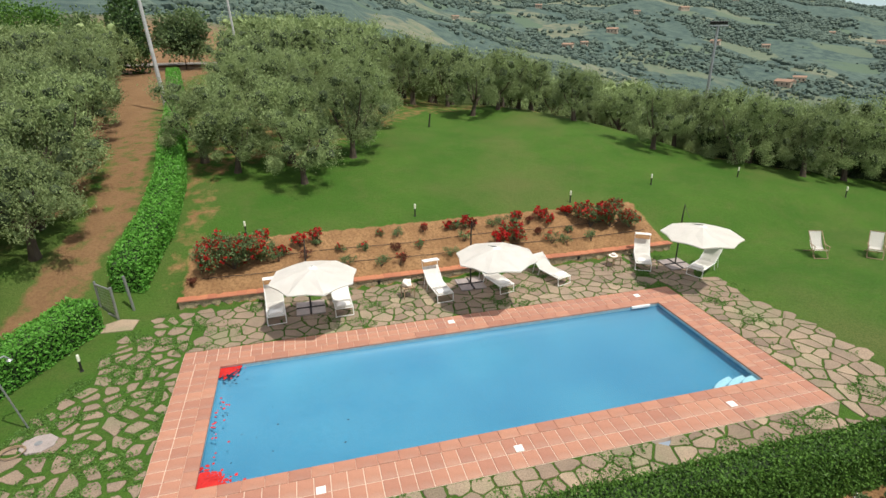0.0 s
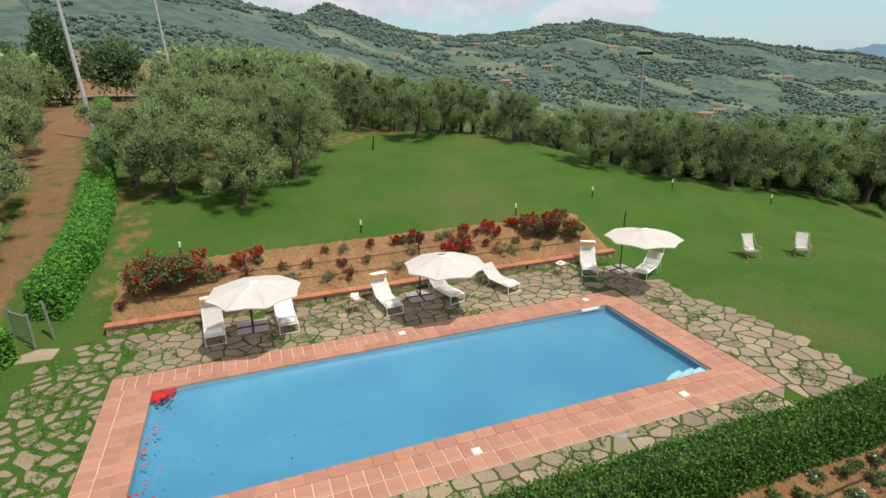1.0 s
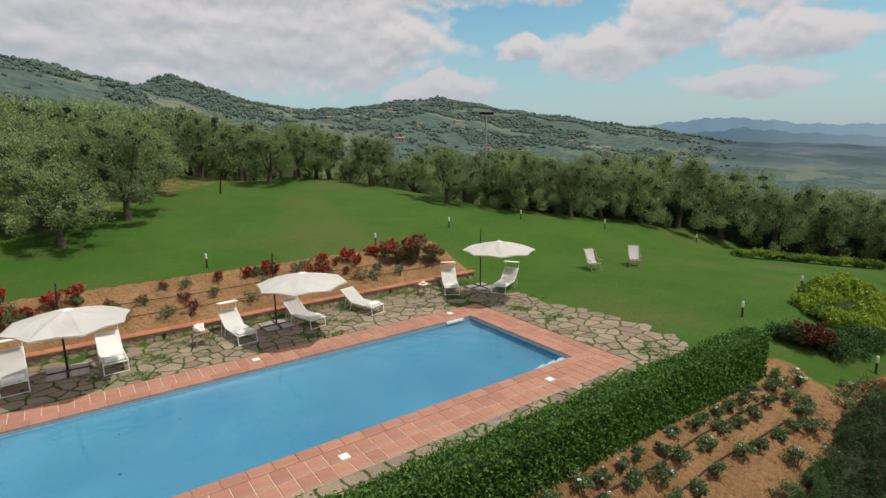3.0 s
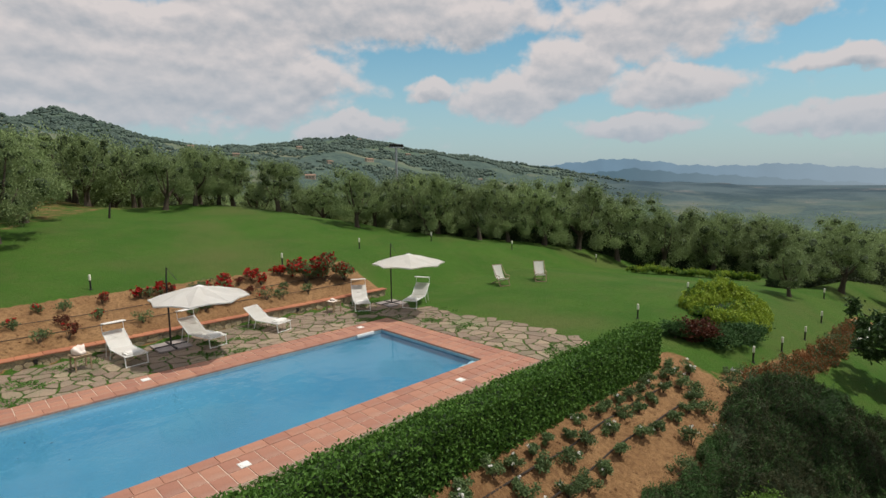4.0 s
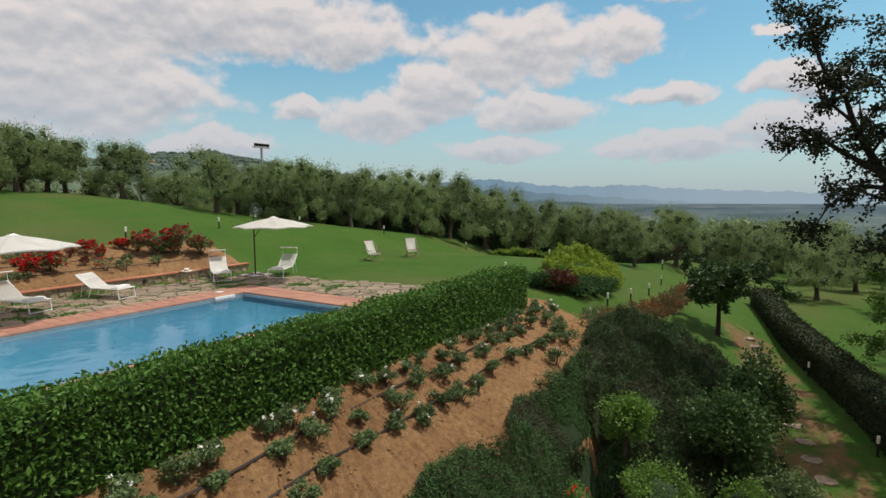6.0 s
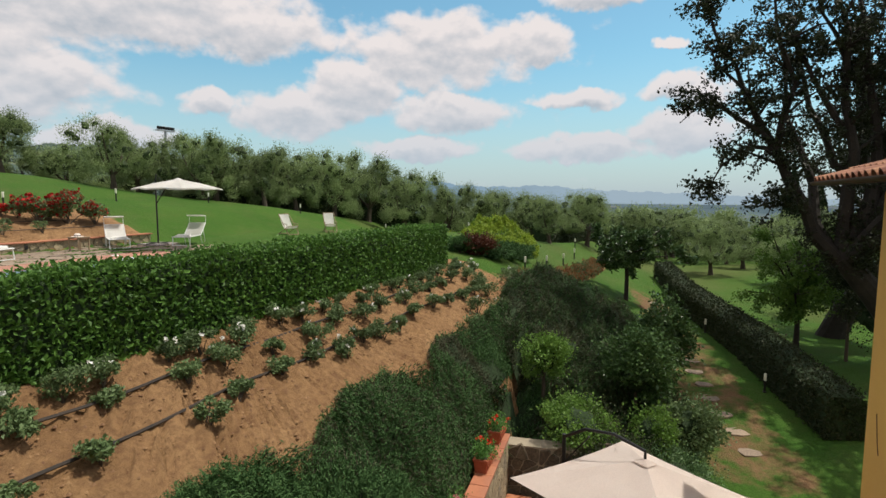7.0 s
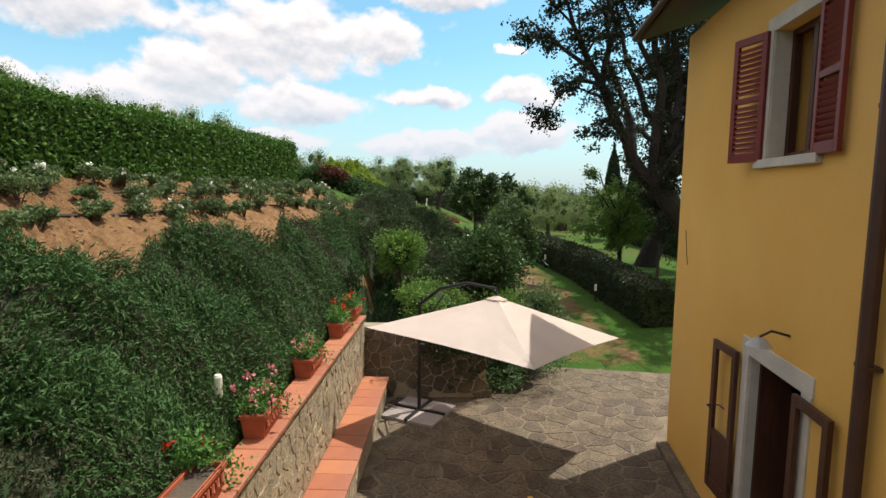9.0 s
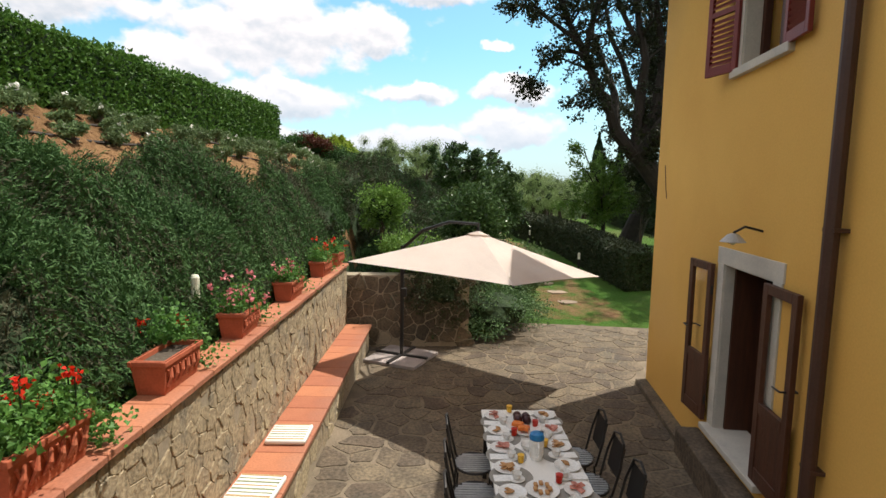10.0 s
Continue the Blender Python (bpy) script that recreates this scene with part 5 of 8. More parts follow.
# ---- coping ----
def build_coping():
    x0, y0, x1, y1 = POOL
    X0, Y0, X1, Y1 = COPE
    c = thing("pool_coping", pose(0, 0, 0), "terracotta tiled pool surround with pale joints", "coping", kind="structure")
    zb = -0.012
    part("joint_bed", boxes((((X0 + X1) / 2, (Y0 + y0) / 2, zb - 0.06), (X1 - X0, y0 - Y0, 0.12)), (((X0 + X1) / 2, (Y1 + y1) / 2, zb - 0.06), (X1 - X0, Y1 - y1, 0.12)),
                            (((X0 + x0) / 2, (y0 + y1) / 2, zb - 0.06), (x0 - X0, y1 - y0, 0.12)), (((X1 + x1) / 2, (y0 + y1) / 2, zb - 0.06), (X1 - x1, y1 - y0, 0.12))), M["grout"], c)
    cache = {}

    def piece(name, cx, cy, sx, sy, proud=0.0):
        key = (name, round(sx, 3), round(sy, 3))
        if key not in cache:
            poly = [np.array(p) for p in ((-sx / 2, -sy / 2), (sx / 2, -sy / 2), (sx / 2, sy / 2), (-sx / 2, sy / 2))]
            v, f = prism(poly, -0.05, 0.0, 0.008)
            cache[key] = mesh_of(name, v, f, M["terracotta"])
        o = part(name, cache[key], None, c)
        o.location = (cx, cy, proud + random.uniform(-0.0015, 0.0015))
        o.rotation_euler = (0, 0, radians(random.uniform(-0.25, 0.25)))
    e, lip, g = 0.34, 0.035, 0.02
    # inner edge pieces overhang the water
    n = 30
    L = (x1 - x0) / n
    for k in range(n):
        for y, s in ((y0, -1), (y1, 1)):
            piece("edge_tile", x0 + (k + 0.5) * L, y + s * (e / 2 - lip), L - 0.008, e, 0.006)
    n = 12
    L = (y1 - y0 + 2 * (e - lip)) / n
    for k in range(n):
        for x, s in ((x0, -1), (x1, 1)):
            piece("edge_tile", x + s * (e / 2 - lip), y0 - (e - lip) + (k + 0.5) * L, e, L - 0.008, 0.006)
    lids = [(4.49, 9.56), (10.6, 9.59), (-0.19, 9.52), (4.56, 15.89), (11.83, 15.88)]
    # two rows of square tiles outside
    for side, (a, b, w0, w1) in dict(front=(X0, X1, Y0, y0 - e + lip), back=(X0, X1, y1 + e - lip, Y1)).items():
        rows, tw = 2, 0.335 if side == "back" else 0.37
        n = round((b - a) / tw)
        L, H = (b - a) / n, (w1 - w0) / rows
        for k in range(n):
            for r in range(rows):
                cx, cy = a + (k + 0.5) * L, w0 + (r + 0.5) * H
                piece("tile", cx, cy, L - g, H - g)
    for a, b in ((X0, x0 - e + lip), (x1 + e - lip, X1)):
        n = round((y1 - y0 + 2 * (e - lip)) / 0.38)
        lo = y0 - e + lip
        L, W = (y1 - y0 + 2 * (e - lip)) / n, (b - a) / 2
        for k in range(n):
            for r in range(2):
                piece("tile", a + (r + 0.5) * W, lo + (k + 0.5) * L, W - g, L - g)
    for x, y in lids:
        lid = thing("skimmer_lid", pose(x, y, 0.013), "square white plastic skimmer lid in the coping", "lid", "skimmer lids")
        part("frame", boxes(((0, 0, -0.008), (0.21, 0.21, 0.02)), bevel=0.004), M["whitemetal"], lid)
        part("cover", lathe(bmesh.new(), [(0.08, 0.002), (0.08, 0.008), (0.07, 0.011)], seg=20), M["white"], lid)


build_coping()


# ---- crazy paving round the pool ----
def build_paving():
    X0, Y0, X1, Y1 = COPE
    left = lambda y: ramp(y, [7, 11, 14, 16.5, 19.5], [-9.6, -8.6, -7.4, -6.6, -6.3])

    def keep(p):
        x, y = p
        if X0 + 0.16 < x < X1 - 0.16 and Y0 + 0.16 < y < Y1 - 0.16:
            return False
        if y > 17.8 and x < -5.6:
            return False
        return left(y) + 0.2 < x < ramp(y, [7.3, 10, 13.4, 17.4, 19.3], [15.7, 16.4, 16.2, 15.4, 14.2]) and 7.3 < y < 19.25

    def cut(p):
        x, y = p
        c = []
        if x < X0 + 0.16:
            c.append(((X0 - 0.02, 0), (1, 0)))
        elif x > X1 - 0.16:
            c.append(((X1 + 0.02, 0), (-1, 0)))
        elif y < Y0 + 0.16:
            c.append(((0, Y0 - 0.02), (0, 1)))
        elif y > Y1 - 0.16:
            c.append(((0, Y1 + 0.02), (0, -1)))
        return c + [((0, 19.42), (0, 1))]
    pav = thing("pavement", pose(0, 0, 0), "irregular stone paving with grass in the joints", "paving", kind="structure")
    stones = crazy(-9.5, 7.2, 16.6, 19.4, 0.52, 0.40, 0.045, 3, keep, cut, 0.085)
    stones.sort(key=lambda q: np.hypot(np.mean([v[0] for v in q]) - 6, (np.mean([v[1] for v in q]) - 8)))
    lay("paving_stone", stones, -0.12, 0.0, 0.012, M["paving"], pav)
    # grass and moss that creep over the joints
    gp = np.stack([rng.uniform(-9.4, 16.2, 200000), rng.uniform(7.3, 19.2, 200000)], -1)
    gx, gy = gp[:, 0], gp[:, 1]
    creep = np.sin(gx * 1.7 + 2 * np.sin(gy * 1.1)) * np.sin(gy * 2.3 + gx * 0.6) + 0.6 * np.sin(gx * 5.3 - gy * 3.9) * np.sin(gy * 6.1 + gx) + 0.22 * rng.normal(size=len(gp))
    wild = 0.38 - 0.75 * smooth(-3.5, -6.5, gx) - 0.65 * smooth(9.0, 8.0, gy)
    free = ~((gx > X0 - 0.03) & (gx < X1 + 0.03) & (gy > Y0 - 0.03) & (gy < Y1 + 0.03)) & (gx > left(gy))
    gp = gp[free & (creep > wild + 0.35)]
    pts = np.concatenate([gp, np.full((len(gp), 1), 0.012)], 1)
    tagged(new("joint_grass", leaves("joint_grass", pts, 0.065, M["jointgrass"], 0.5, np.tile((0, 0, 0.35), (len(pts), 1)) + rng.normal(size=pts.shape) * (1, 1, 0.2))), "bright short grass creeping over the paving joints", "grass", kind="stuff")
    # stones of the path in the lower lawn
    path = thing("stepping_stones", pose(0, 0, 0), "flat grey stepping stones set in the lower lawn", "path", kind="structure")
    for k in range(14):
        x = 15.2 + k * 0.95
        y = -1.9 + 0.24 * (x - 15.2) * 0.9 + random.uniform(-0.1, 0.1)
        z = gz(x, y)
        poly = [np.array((x + 0.38 * math.cos(a) * random.uniform(0.5, 0.8), y + 0.3 * math.sin(a) * random.uniform(0.8, 1.15))) for a in np.arange(7) * 0.897]
        v, f = prism(poly, z - 0.15, z + 0.02, 0.015)
        part("stepping_stone", mesh_of("stepping_stone", v, f, M["paving"]), None, path)


build_paving()


# ---- flower bed with its low wall ----
def build_bed_wall():
    xa, xb, y, w, zt = -4.75, 15.9, 19.5, 0.3, 0.34
    b = thing("bed_wall", pose(0, 0, 0), "low stone bed wall with terracotta capping", "wall", kind="structure")
    part("wall_core", boxes((((xa + xb) / 2, y + w / 2, (zt - 0.4) / 2), (xb - xa, w - 0.04, zt + 0.34))), M["mortar"], b)
    face = crazy(xa, -0.02, xb, zt - 0.02, 0.34, 0.16, 0.03, 9, lambda p: xa < p[0] < xb and -0.02 < p[1] < zt - 0.02, lambda p: [((xb, 0), (1, 0)), ((xa, 0), (-1, 0)), ((0, zt - 0.03), (0, 1))])
    lay("stone", face, -0.03, 0.025, 0.008, M["rubble"], b, place=lambda p: (p[0], y + 0.012 - p[2], p[1]))
    n = 60
    L = (xb - xa + 0.1) / n
    cap = mesh_of("cap_tile", *prism([np.array(p) for p in ((-L / 2 + 0.004, -0.19), (L / 2 - 0.004, -0.19), (L / 2 - 0.004, 0.19), (-L / 2 + 0.004, 0.19))], -0.04, 0.0, 0.01), M["cap"])
    for k in range(n):
        o = part("cap_tile", cap, None, b)
        o.location = (xa - 0.05 + (k + 0.5) * L, y + w / 2 - 0.03, zt + random.uniform(-0.004, 0.004))
    for x in (-1.6, 2.6, 7.3, 11.3):
        part("wall_spot", boxes(((x, y - 0.03, 0.16), (0.1, 0.06, 0.14)), bevel=0.01), M["blackmetal"], b, "small black wall spotlight")
    for k, yy in enumerate((20.5, 21.5)):
        pts = [(x, yy + 0.08 * math.sin(x * 0.9 + k), gz(x, yy) + 0.05) for x in np.arange(-4, 15.6, 0.4)]
        hose = thing("irrigation_hose", pose(0, 0, 0), "thin black irrigation hose on the earth", "hose", "irrigation hoses")
        part("pipe", rods((pts, 0.014), seg=5), M["hose"], hose)


build_bed_wall()


def shrub(x, y, size, leaf_mat, label, n=260, leaf=0.08, flower=None, flowers=0, fsize=0.07, category="shrub", group="", squash=0.8, name="shrub", z=None, wide=1.0, fclump=False):
    """A small bush: stems, leaves in clumps, and blooms where it has them."""
    t = thing(name, pose(x, y, gz(x, y) if z is None else z, 0, 0, random.uniform(0, 360)), label, category, group)
    stems, c, r = [], [], []
    for k in range(7):
        a, q = random.uniform(0, 6.28), random.uniform(0.1, 0.75) * size * wide
        e = (math.cos(a) * q, math.sin(a) * q, size * random.uniform(0.55, 1.15) * squash)
        stems.append(([(0, 0, -0.06), (e[0] * 0.4, e[1] * 0.4, e[2] * 0.5), e], [0.02 * size + 0.004, 0.012 * size + 0.003, 0.003]))
        c.append(e), r.append(size * random.uniform(0.28, 0.5))
    tagged(part("branchwork", rods(*stems, seg=5), M["bark"], t), kind="stuff")
    p = blob_points(n, c, r, 0.85, 0.3)
    p[:, 2] = np.maximum(p[:, 2], 0.03)
    part("foliage", leaves("foliage", p, leaf, leaf_mat, 0.6), None, t)
    if flowers:
        if fclump:
            k = rng.integers(0, len(c), flowers)
            q = np.asarray(c)[k] + unit(rng.normal(size=(flowers, 3)) + (0, 0, 0.5)) * np.asarray(r)[k][:, None] * 1.05
            q = np.repeat(q, 5, 0) + rng.normal(size=(flowers * 5, 3)) * fsize * 0.4
        else:
            k = rng.integers(0, n, flowers)
            q = np.repeat(p[k] + (0, 0, 0.05), 6, 0) + rng.normal(size=(flowers * 6, 3)) * fsize * 0.35
        q[:, 2] = np.maximum(q[:, 2], 0.05)
        tagged(part("blossom", leaves("blossom", q, fsize, flower, 0.9), None, t), kind="stuff")
    return t


BIG_RED = "large red-flowering rose bush in the bed"
for x, y, s, n, f in ((-2.85, 21.0, 1.2, 6500, 230), (-2.0, 21.5, 0.95, 3400, 240), (-3.8, 21.2, 0.95, 3200, 120), (13.7, 21.1, 1.1, 5200, 260), (12.8, 21.3, 0.9, 3000, 210), (14.6, 20.9, 0.65, 1700, 70), (8.9, 20.9, 0.7, 1900, 150), (8.2, 20.7, 0.55, 900, 130)):
    shrub(x, y, s, M["rose"], BIG_RED, n, 0.085, M["redflower"], f, 0.10, "bush", "red rose bushes")
for x, y, s, f in ((-0.3, 22.0, 0.5, 60), (0.4, 22.2, 0.5, 50), (10.7, 22.3, 0.45, 60), (12.0, 22.2, 0.5, 70), (10.9, 21.8, 0.4, 40), (7.0, 22.2, 0.45, 50), (6.3, 22.1, 0.4, 40), (-1.0, 21.5, 0.4, 30), (9.6, 22.3, 0.4, 40)):
    shrub(x, y, s, M["rose"], "small rose bush with red blooms in the bed", 300, 0.075, M["redflower"], f, 0.085, "bush", "red rose bushes")
pr = random.Random(31)
for x in np.arange(-4.2, 15.2, 0.72):
    for y in (20.3, 21.1, 22.0):
        if pr.random() < 0.62:
            q, w = x + pr.uniform(-0.25, 0.25), y + pr.uniform(-0.2, 0.2)
            if math.hypot(q + 2.7, w - 21.2) < 1.3 or math.hypot(q - 13.7, w - 21) < 1.4 or math.hypot(q - 8.8, w - 20.9) < 0.7:
                continue
            red = pr.random() < 0.35
            shrub(q, w, pr.uniform(0.28, 0.5), M["redleaf"] if pr.random() < 0.2 else M["rose"], "young rose plant in bare earth" + (" with a few red blooms" if red else ""), 240, 0.07, M["redflower"], 6 if red else 0, 0.07, "bush", "young rose plants")


# ---- poolside furniture ----
def pool_umbrella(base, centre, turn, zt):
    """A side-arm umbrella with an eight-sided canopy on a slab base."""
    u = thing("cantilever_umbrella", pose(*base, 0, 0, 0, 0), "white eight-sided cantilever umbrella on slab base", "umbrella", "poolside umbrellas")
    dx, dy = centre[0] - base[0], centre[1] - base[1]
    part("mast", rods(([(0, 0, 0.02), (0, 0, 2.2), (0.03, 0, 2.66)], [0.03, 0.028, 0.018]), seg=10), M["blackmetal"], u, "dark metal mast")
    part("cross_foot", boxes(((0, 0, 0.06), (1.0, 0.06, 0.04)), ((0, 0, 0.065), (0.06, 1.0, 0.04))), M["blackmetal"], u)
    slab = None
    for sx in (-1, 1):
        for sy in (-1, 1):
            part("base_slab", boxes(((sx * 0.27, sy * 0.27, 0.03), (0.48, 0.48, 0.05)), bevel=0.006), M["slab"], u, "grey concrete base slab")
    part("arm", rods(([(0, 0, 1.55), (dx * 0.5, dy * 0.5, zt - 0.26), (dx, dy, zt + 0.04)], 0.018), ([(0, 0, 2.70), (dx * 0.35, dy * 0.35, 2.32)], 0.008)), M["blackmetal"], u, "dark metal arm")
    R, ze = 1.46, zt - 0.33
    bm = bmesh.new()
    rim, mid = [], []
    apex = bm.verts.new((dx, dy, zt))
    for k in range(16):
        a = radians(turn) + k * math.pi / 8
        corner = k % 2 == 0
        r = R if corner else R * 0.905
        rim.append(bm.verts.new((dx + r * math.cos(a), dy + r * math.sin(a), ze - (0.02 if corner else -0.01))))
        mid.append(bm.verts.new((dx + r * 0.5 * math.cos(a), dy + r * 0.5 * math.sin(a), ze + (zt - ze) * 0.56 - (0 if corner else 0.02))))
    low = []
    for k in range(16):
        low.append(bm.verts.new(rim[k].co + Vector((0, 0, -0.035))))
    for k in range(16):
        j = (k + 1) % 16
        bm.faces.new((apex, mid[k], mid[j])), bm.faces.new((mid[k], rim[k], rim[j], mid[j])), bm.faces.new((rim[k], low[k], low[j], rim[j]))
    bmesh.ops.solidify(bm, geom=bm.faces[:], thickness=0.004)
    can = part("canopy", bm, M["white"], u, "white canvas canopy")
    part("vent", lathe(bmesh.new(), [(0.16, zt - 0.02), (0.09, zt + 0.005), (0.02, zt + 0.03)], (dx, dy, 0), 8), M["white"], can)
    for k in range(8):
        a = radians(turn) + k * math.pi / 4
        part("rib", rods(([(dx + 0.05 * math.cos(a), dy + 0.05 * math.sin(a), zt - 0.04), (dx + R * 0.97 * math.cos(a), dy + R * 0.97 * math.sin(a), ze - 0.02)], 0.009), seg=5), M["blackmetal"], can)
    return u


pool_umbrella((-0.1, 18.25), (0.12, 16.75), 10, 2.25)
pool_umbrella((6.1, 18.55), (6.42, 16.62), 14, 2.28)
pool_umbrella((15.05, 18.0), (14.43, 16.08), 8, 2.45)


def lounger(shade=True, back=38, towel=True):
    """A sun lounger that runs along +y from its foot; the head is raised."""
    t = thing("sun_lounger", pose(0, 0, 0), "white canvas sun lounger with raised back" + (" and shade flap" if shade else ""), "lounger", "poolside loungers")
    W, L, hz, z = 0.62, 1.15, 0.72, 0.33
    ca, sa = math.cos(radians(back)), math.sin(radians(back))
    part("seat_frame", rods(([(-W / 2, 0, z), (-W / 2, L, z)], 0.016), ([(W / 2, 0, z), (W / 2, L, z)], 0.016), ([(-W / 2, 0, z), (W / 2, 0, z)], 0.016), ([(-W / 2, L, z), (W / 2, L, z)], 0.016)), M["whitemetal"], t)
    part("back_frame", rods(([(-W / 2, L, z), (-W / 2, L + hz * ca, z + hz * sa)], 0.016), ([(W / 2, L, z), (W / 2, L + hz * ca, z + hz * sa)], 0.016), ([(-W / 2, L + hz * ca, z + hz * sa), (W / 2, L + hz * ca, z + hz * sa)], 0.016)), M["whitemetal"], t)
    for x in (-W / 2, W / 2):
        for y in (0.06, L - 0.02):
            part("leg", rods(([(x, y, z), (x, y - (0.05 if y < 0.5 else -0.12), 0)], 0.015)), M["whitemetal"], t)
    part("foot_bar", rods(([(-W / 2, 0.01, 0.02), (W / 2, 0.01, 0.02)], 0.013)), M["whitemetal"], t)
    part("prop", rods(([(-W / 2, L + hz * 0.5 * ca, z + hz * 0.5 * sa), (-W / 2, L + 0.42, 0.02)], 0.011), ([(W / 2, L + hz * 0.5 * ca, z + hz * 0.5 * sa), (W / 2, L + 0.42, 0.02)], 0.011)), M["whitemetal"], t)
    # sling, sagging a little
    bm = bmesh.new()
    prof = [(0.02, z + 0.005), (0.3, z - 0.012), (0.7, z - 0.02), (L - 0.02, z), (L + hz * 0.5 * ca + 0.015, z + hz * 0.5 * sa - 0.015), (L + hz * ca, z + hz * sa)]
    A = [bm.verts.new((-W / 2 + 0.015, y, q + 0.01)) for y, q in prof]
    C = [bm.verts.new((W / 2 - 0.015, y, q + 0.01)) for y, q in prof]
    for k in range(len(prof) - 1):
        bm.faces.new((A[k], C[k], C[k + 1], A[k + 1]))
    bmesh.ops.solidify(bm, geom=bm.faces[:], thickness=0.012)
    part("sling", bm, M["white"], t, "white canvas sling")
    if towel:
        part("folded_towel", boxes(((0.0, 0.26, z + 0.03), (0.5, 0.3, 0.05)), ((0.02, 0.25, z + 0.07), (0.44, 0.26, 0.03)), bevel=0.015), M["white"], t, "folded white towel")
    if shade:
        e = (L + hz * ca, z + hz * sa)
        for x in (-W / 2, W / 2):
            part("shade_arm", rods(([(x, *e), (x, e[0] + 0.03, e[1] + 0.28)], 0.009)), M["whitemetal"], t)
        part("shade_flap", boxes(((0, e[0] - 0.08, e[1] + 0.29), (W + 0.02, 0.34, 0.03), Matrix.Rotation(radians(-8), 4, "X")), bevel=0.008), M["white"], t, "white canvas shade flap")
    return t


first, plain = lounger(), lounger(False, 34)
for k, (x, y, a, sh) in enumerate(((-1.26, 17.35, 4, True), (1.05, 17.3, 2, True), (4.76, 17.35, 6, True), (7.22, 17.42, 14, True), (9.64, 17.48, 16, False), (13.36, 17.8, -30, True), (15.0, 16.75, -62, True))):
    src = first if sh else plain
    if k in (0, 4):
        src.matrix_basis = pose(x, y, 0, 0, 0, a)
    else:
        copy_thing(src, pose(x, y, 0, 0, 0, a))


def side_table(x, y, label, heap):
    t = thing("side_table", pose(x, y, 0, 0, 0, random.uniform(-12, 12)), label, "table", "poolside tables")
    for k in range(5):
        part("slat", boxes(((-0.2 + k * 0.1, 0, 0.45), (0.088, 0.48, 0.022)), bevel=0.004), M["wood"], t)
    for sy in (-1, 1):
        part("apron", boxes(((0, sy * 0.2, 0.42), (0.46, 0.02, 0.05))), M["wood"], t)
    for sx in (-1, 1):
        for sy in (-1, 1):
            part("leg", boxes(((sx * 0.2, sy * 0.19, 0.21), (0.035, 0.035, 0.42))), M["wood"], t)
    if heap == "towel":
        q = thing("crumpled_towel", pose(x, y, 0.462), "crumpled pale towel on the side table", "towel")
        bm = bmesh.new()
        bmesh.ops.create_icosphere(bm, subdivisions=3, radius=0.17)
        for v in bm.verts:
            n = noise.noise(v.co * 9)
            v.co = Vector((v.co.x * (1.1 + 0.5 * n), v.co.y * (1 + 0.5 * n), max(0, (v.co.z + 0.09) * (1.0 + 0.6 * n))))
        part("cloth", bm, M["cream"], q, smooth=True)
    else:
        q = thing("hat", pose(x - 0.05, y, 0.462), "pale sun hat with dark band on the side table", "hat")
        part("crown", lathe(bmesh.new(), [(0.19, 0), (0.19, 0.012), (0.1, 0.02), (0.09, 0.09), (0.05, 0.11)]), M["cream"], q)
        part("band", lathe(bmesh.new(), [(0.101, 0.022), (0.099, 0.05)]), M["blackmetal"], q)


side_table(3.5, 18.2, "small slatted wooden side table with a towel", "towel")
side_table(12.5, 18.65, "small slatted wooden side table with a hat", "hat")


def deck_chair(x, y, a):
    t = thing("deck_chair", pose(x, y, gz(x, y) + 0.01, 0, 0, a), "folding deck chair with white sling on the lawn", "chair", "lawn deck chairs")
    W = 0.56
    for s in (-1, 1):
        part("rail", rods(([(s * W / 2, -0.45, 0.02), (s * W / 2, 0.45, 0.98)], 0.017)), M["wood"], t)
        part("brace", rods(([(s * (W / 2 - 0.03), 0.5, 0.02), (s * (W / 2 - 0.03), -0.42, 0.42)], 0.017)), M["wood"], t)
        part("armrest", boxes(((s * (W / 2 + 0.02), -0.12, 0.52), (0.05, 0.5, 0.02)), bevel=0.004), M["wood"], t)
        part("arm_post", rods(([(s * (W / 2 + 0.02), -0.33, 0.1), (s * (W / 2 + 0.02), -0.33, 0.52)], 0.013)), M["wood"], t)
    for cy, cz in ((0.45, 0.98), (-0.42, 0.42), (0.5, 0.02), (-0.45, 0.02)):
        part("crossbar", rods(([(-W / 2, cy, cz), (W / 2, cy, cz)], 0.016)), M["wood"], t)
    bm = bmesh.new()
    prof = [(0.46, 0.99), (0.28, 0.66), (0.08, 0.38), (-0.12, 0.28), (-0.3, 0.32), (-0.42, 0.43)]
    A, C = [bm.verts.new((-W / 2 + 0.03, *p)) for p in prof], [bm.verts.new((W / 2 - 0.03, *p)) for p in prof]
    for k in range(len(prof) - 1):
        bm.faces.new((A[k], C[k], C[k + 1], A[k + 1]))
    bmesh.ops.solidify(bm, geom=bm.faces[:], thickness=0.008)
    part("sling", bm, M["white"], t, "white canvas sling")


deck_chair(21.62, 17.2, -20), deck_chair(23.95, 16.45, -45)


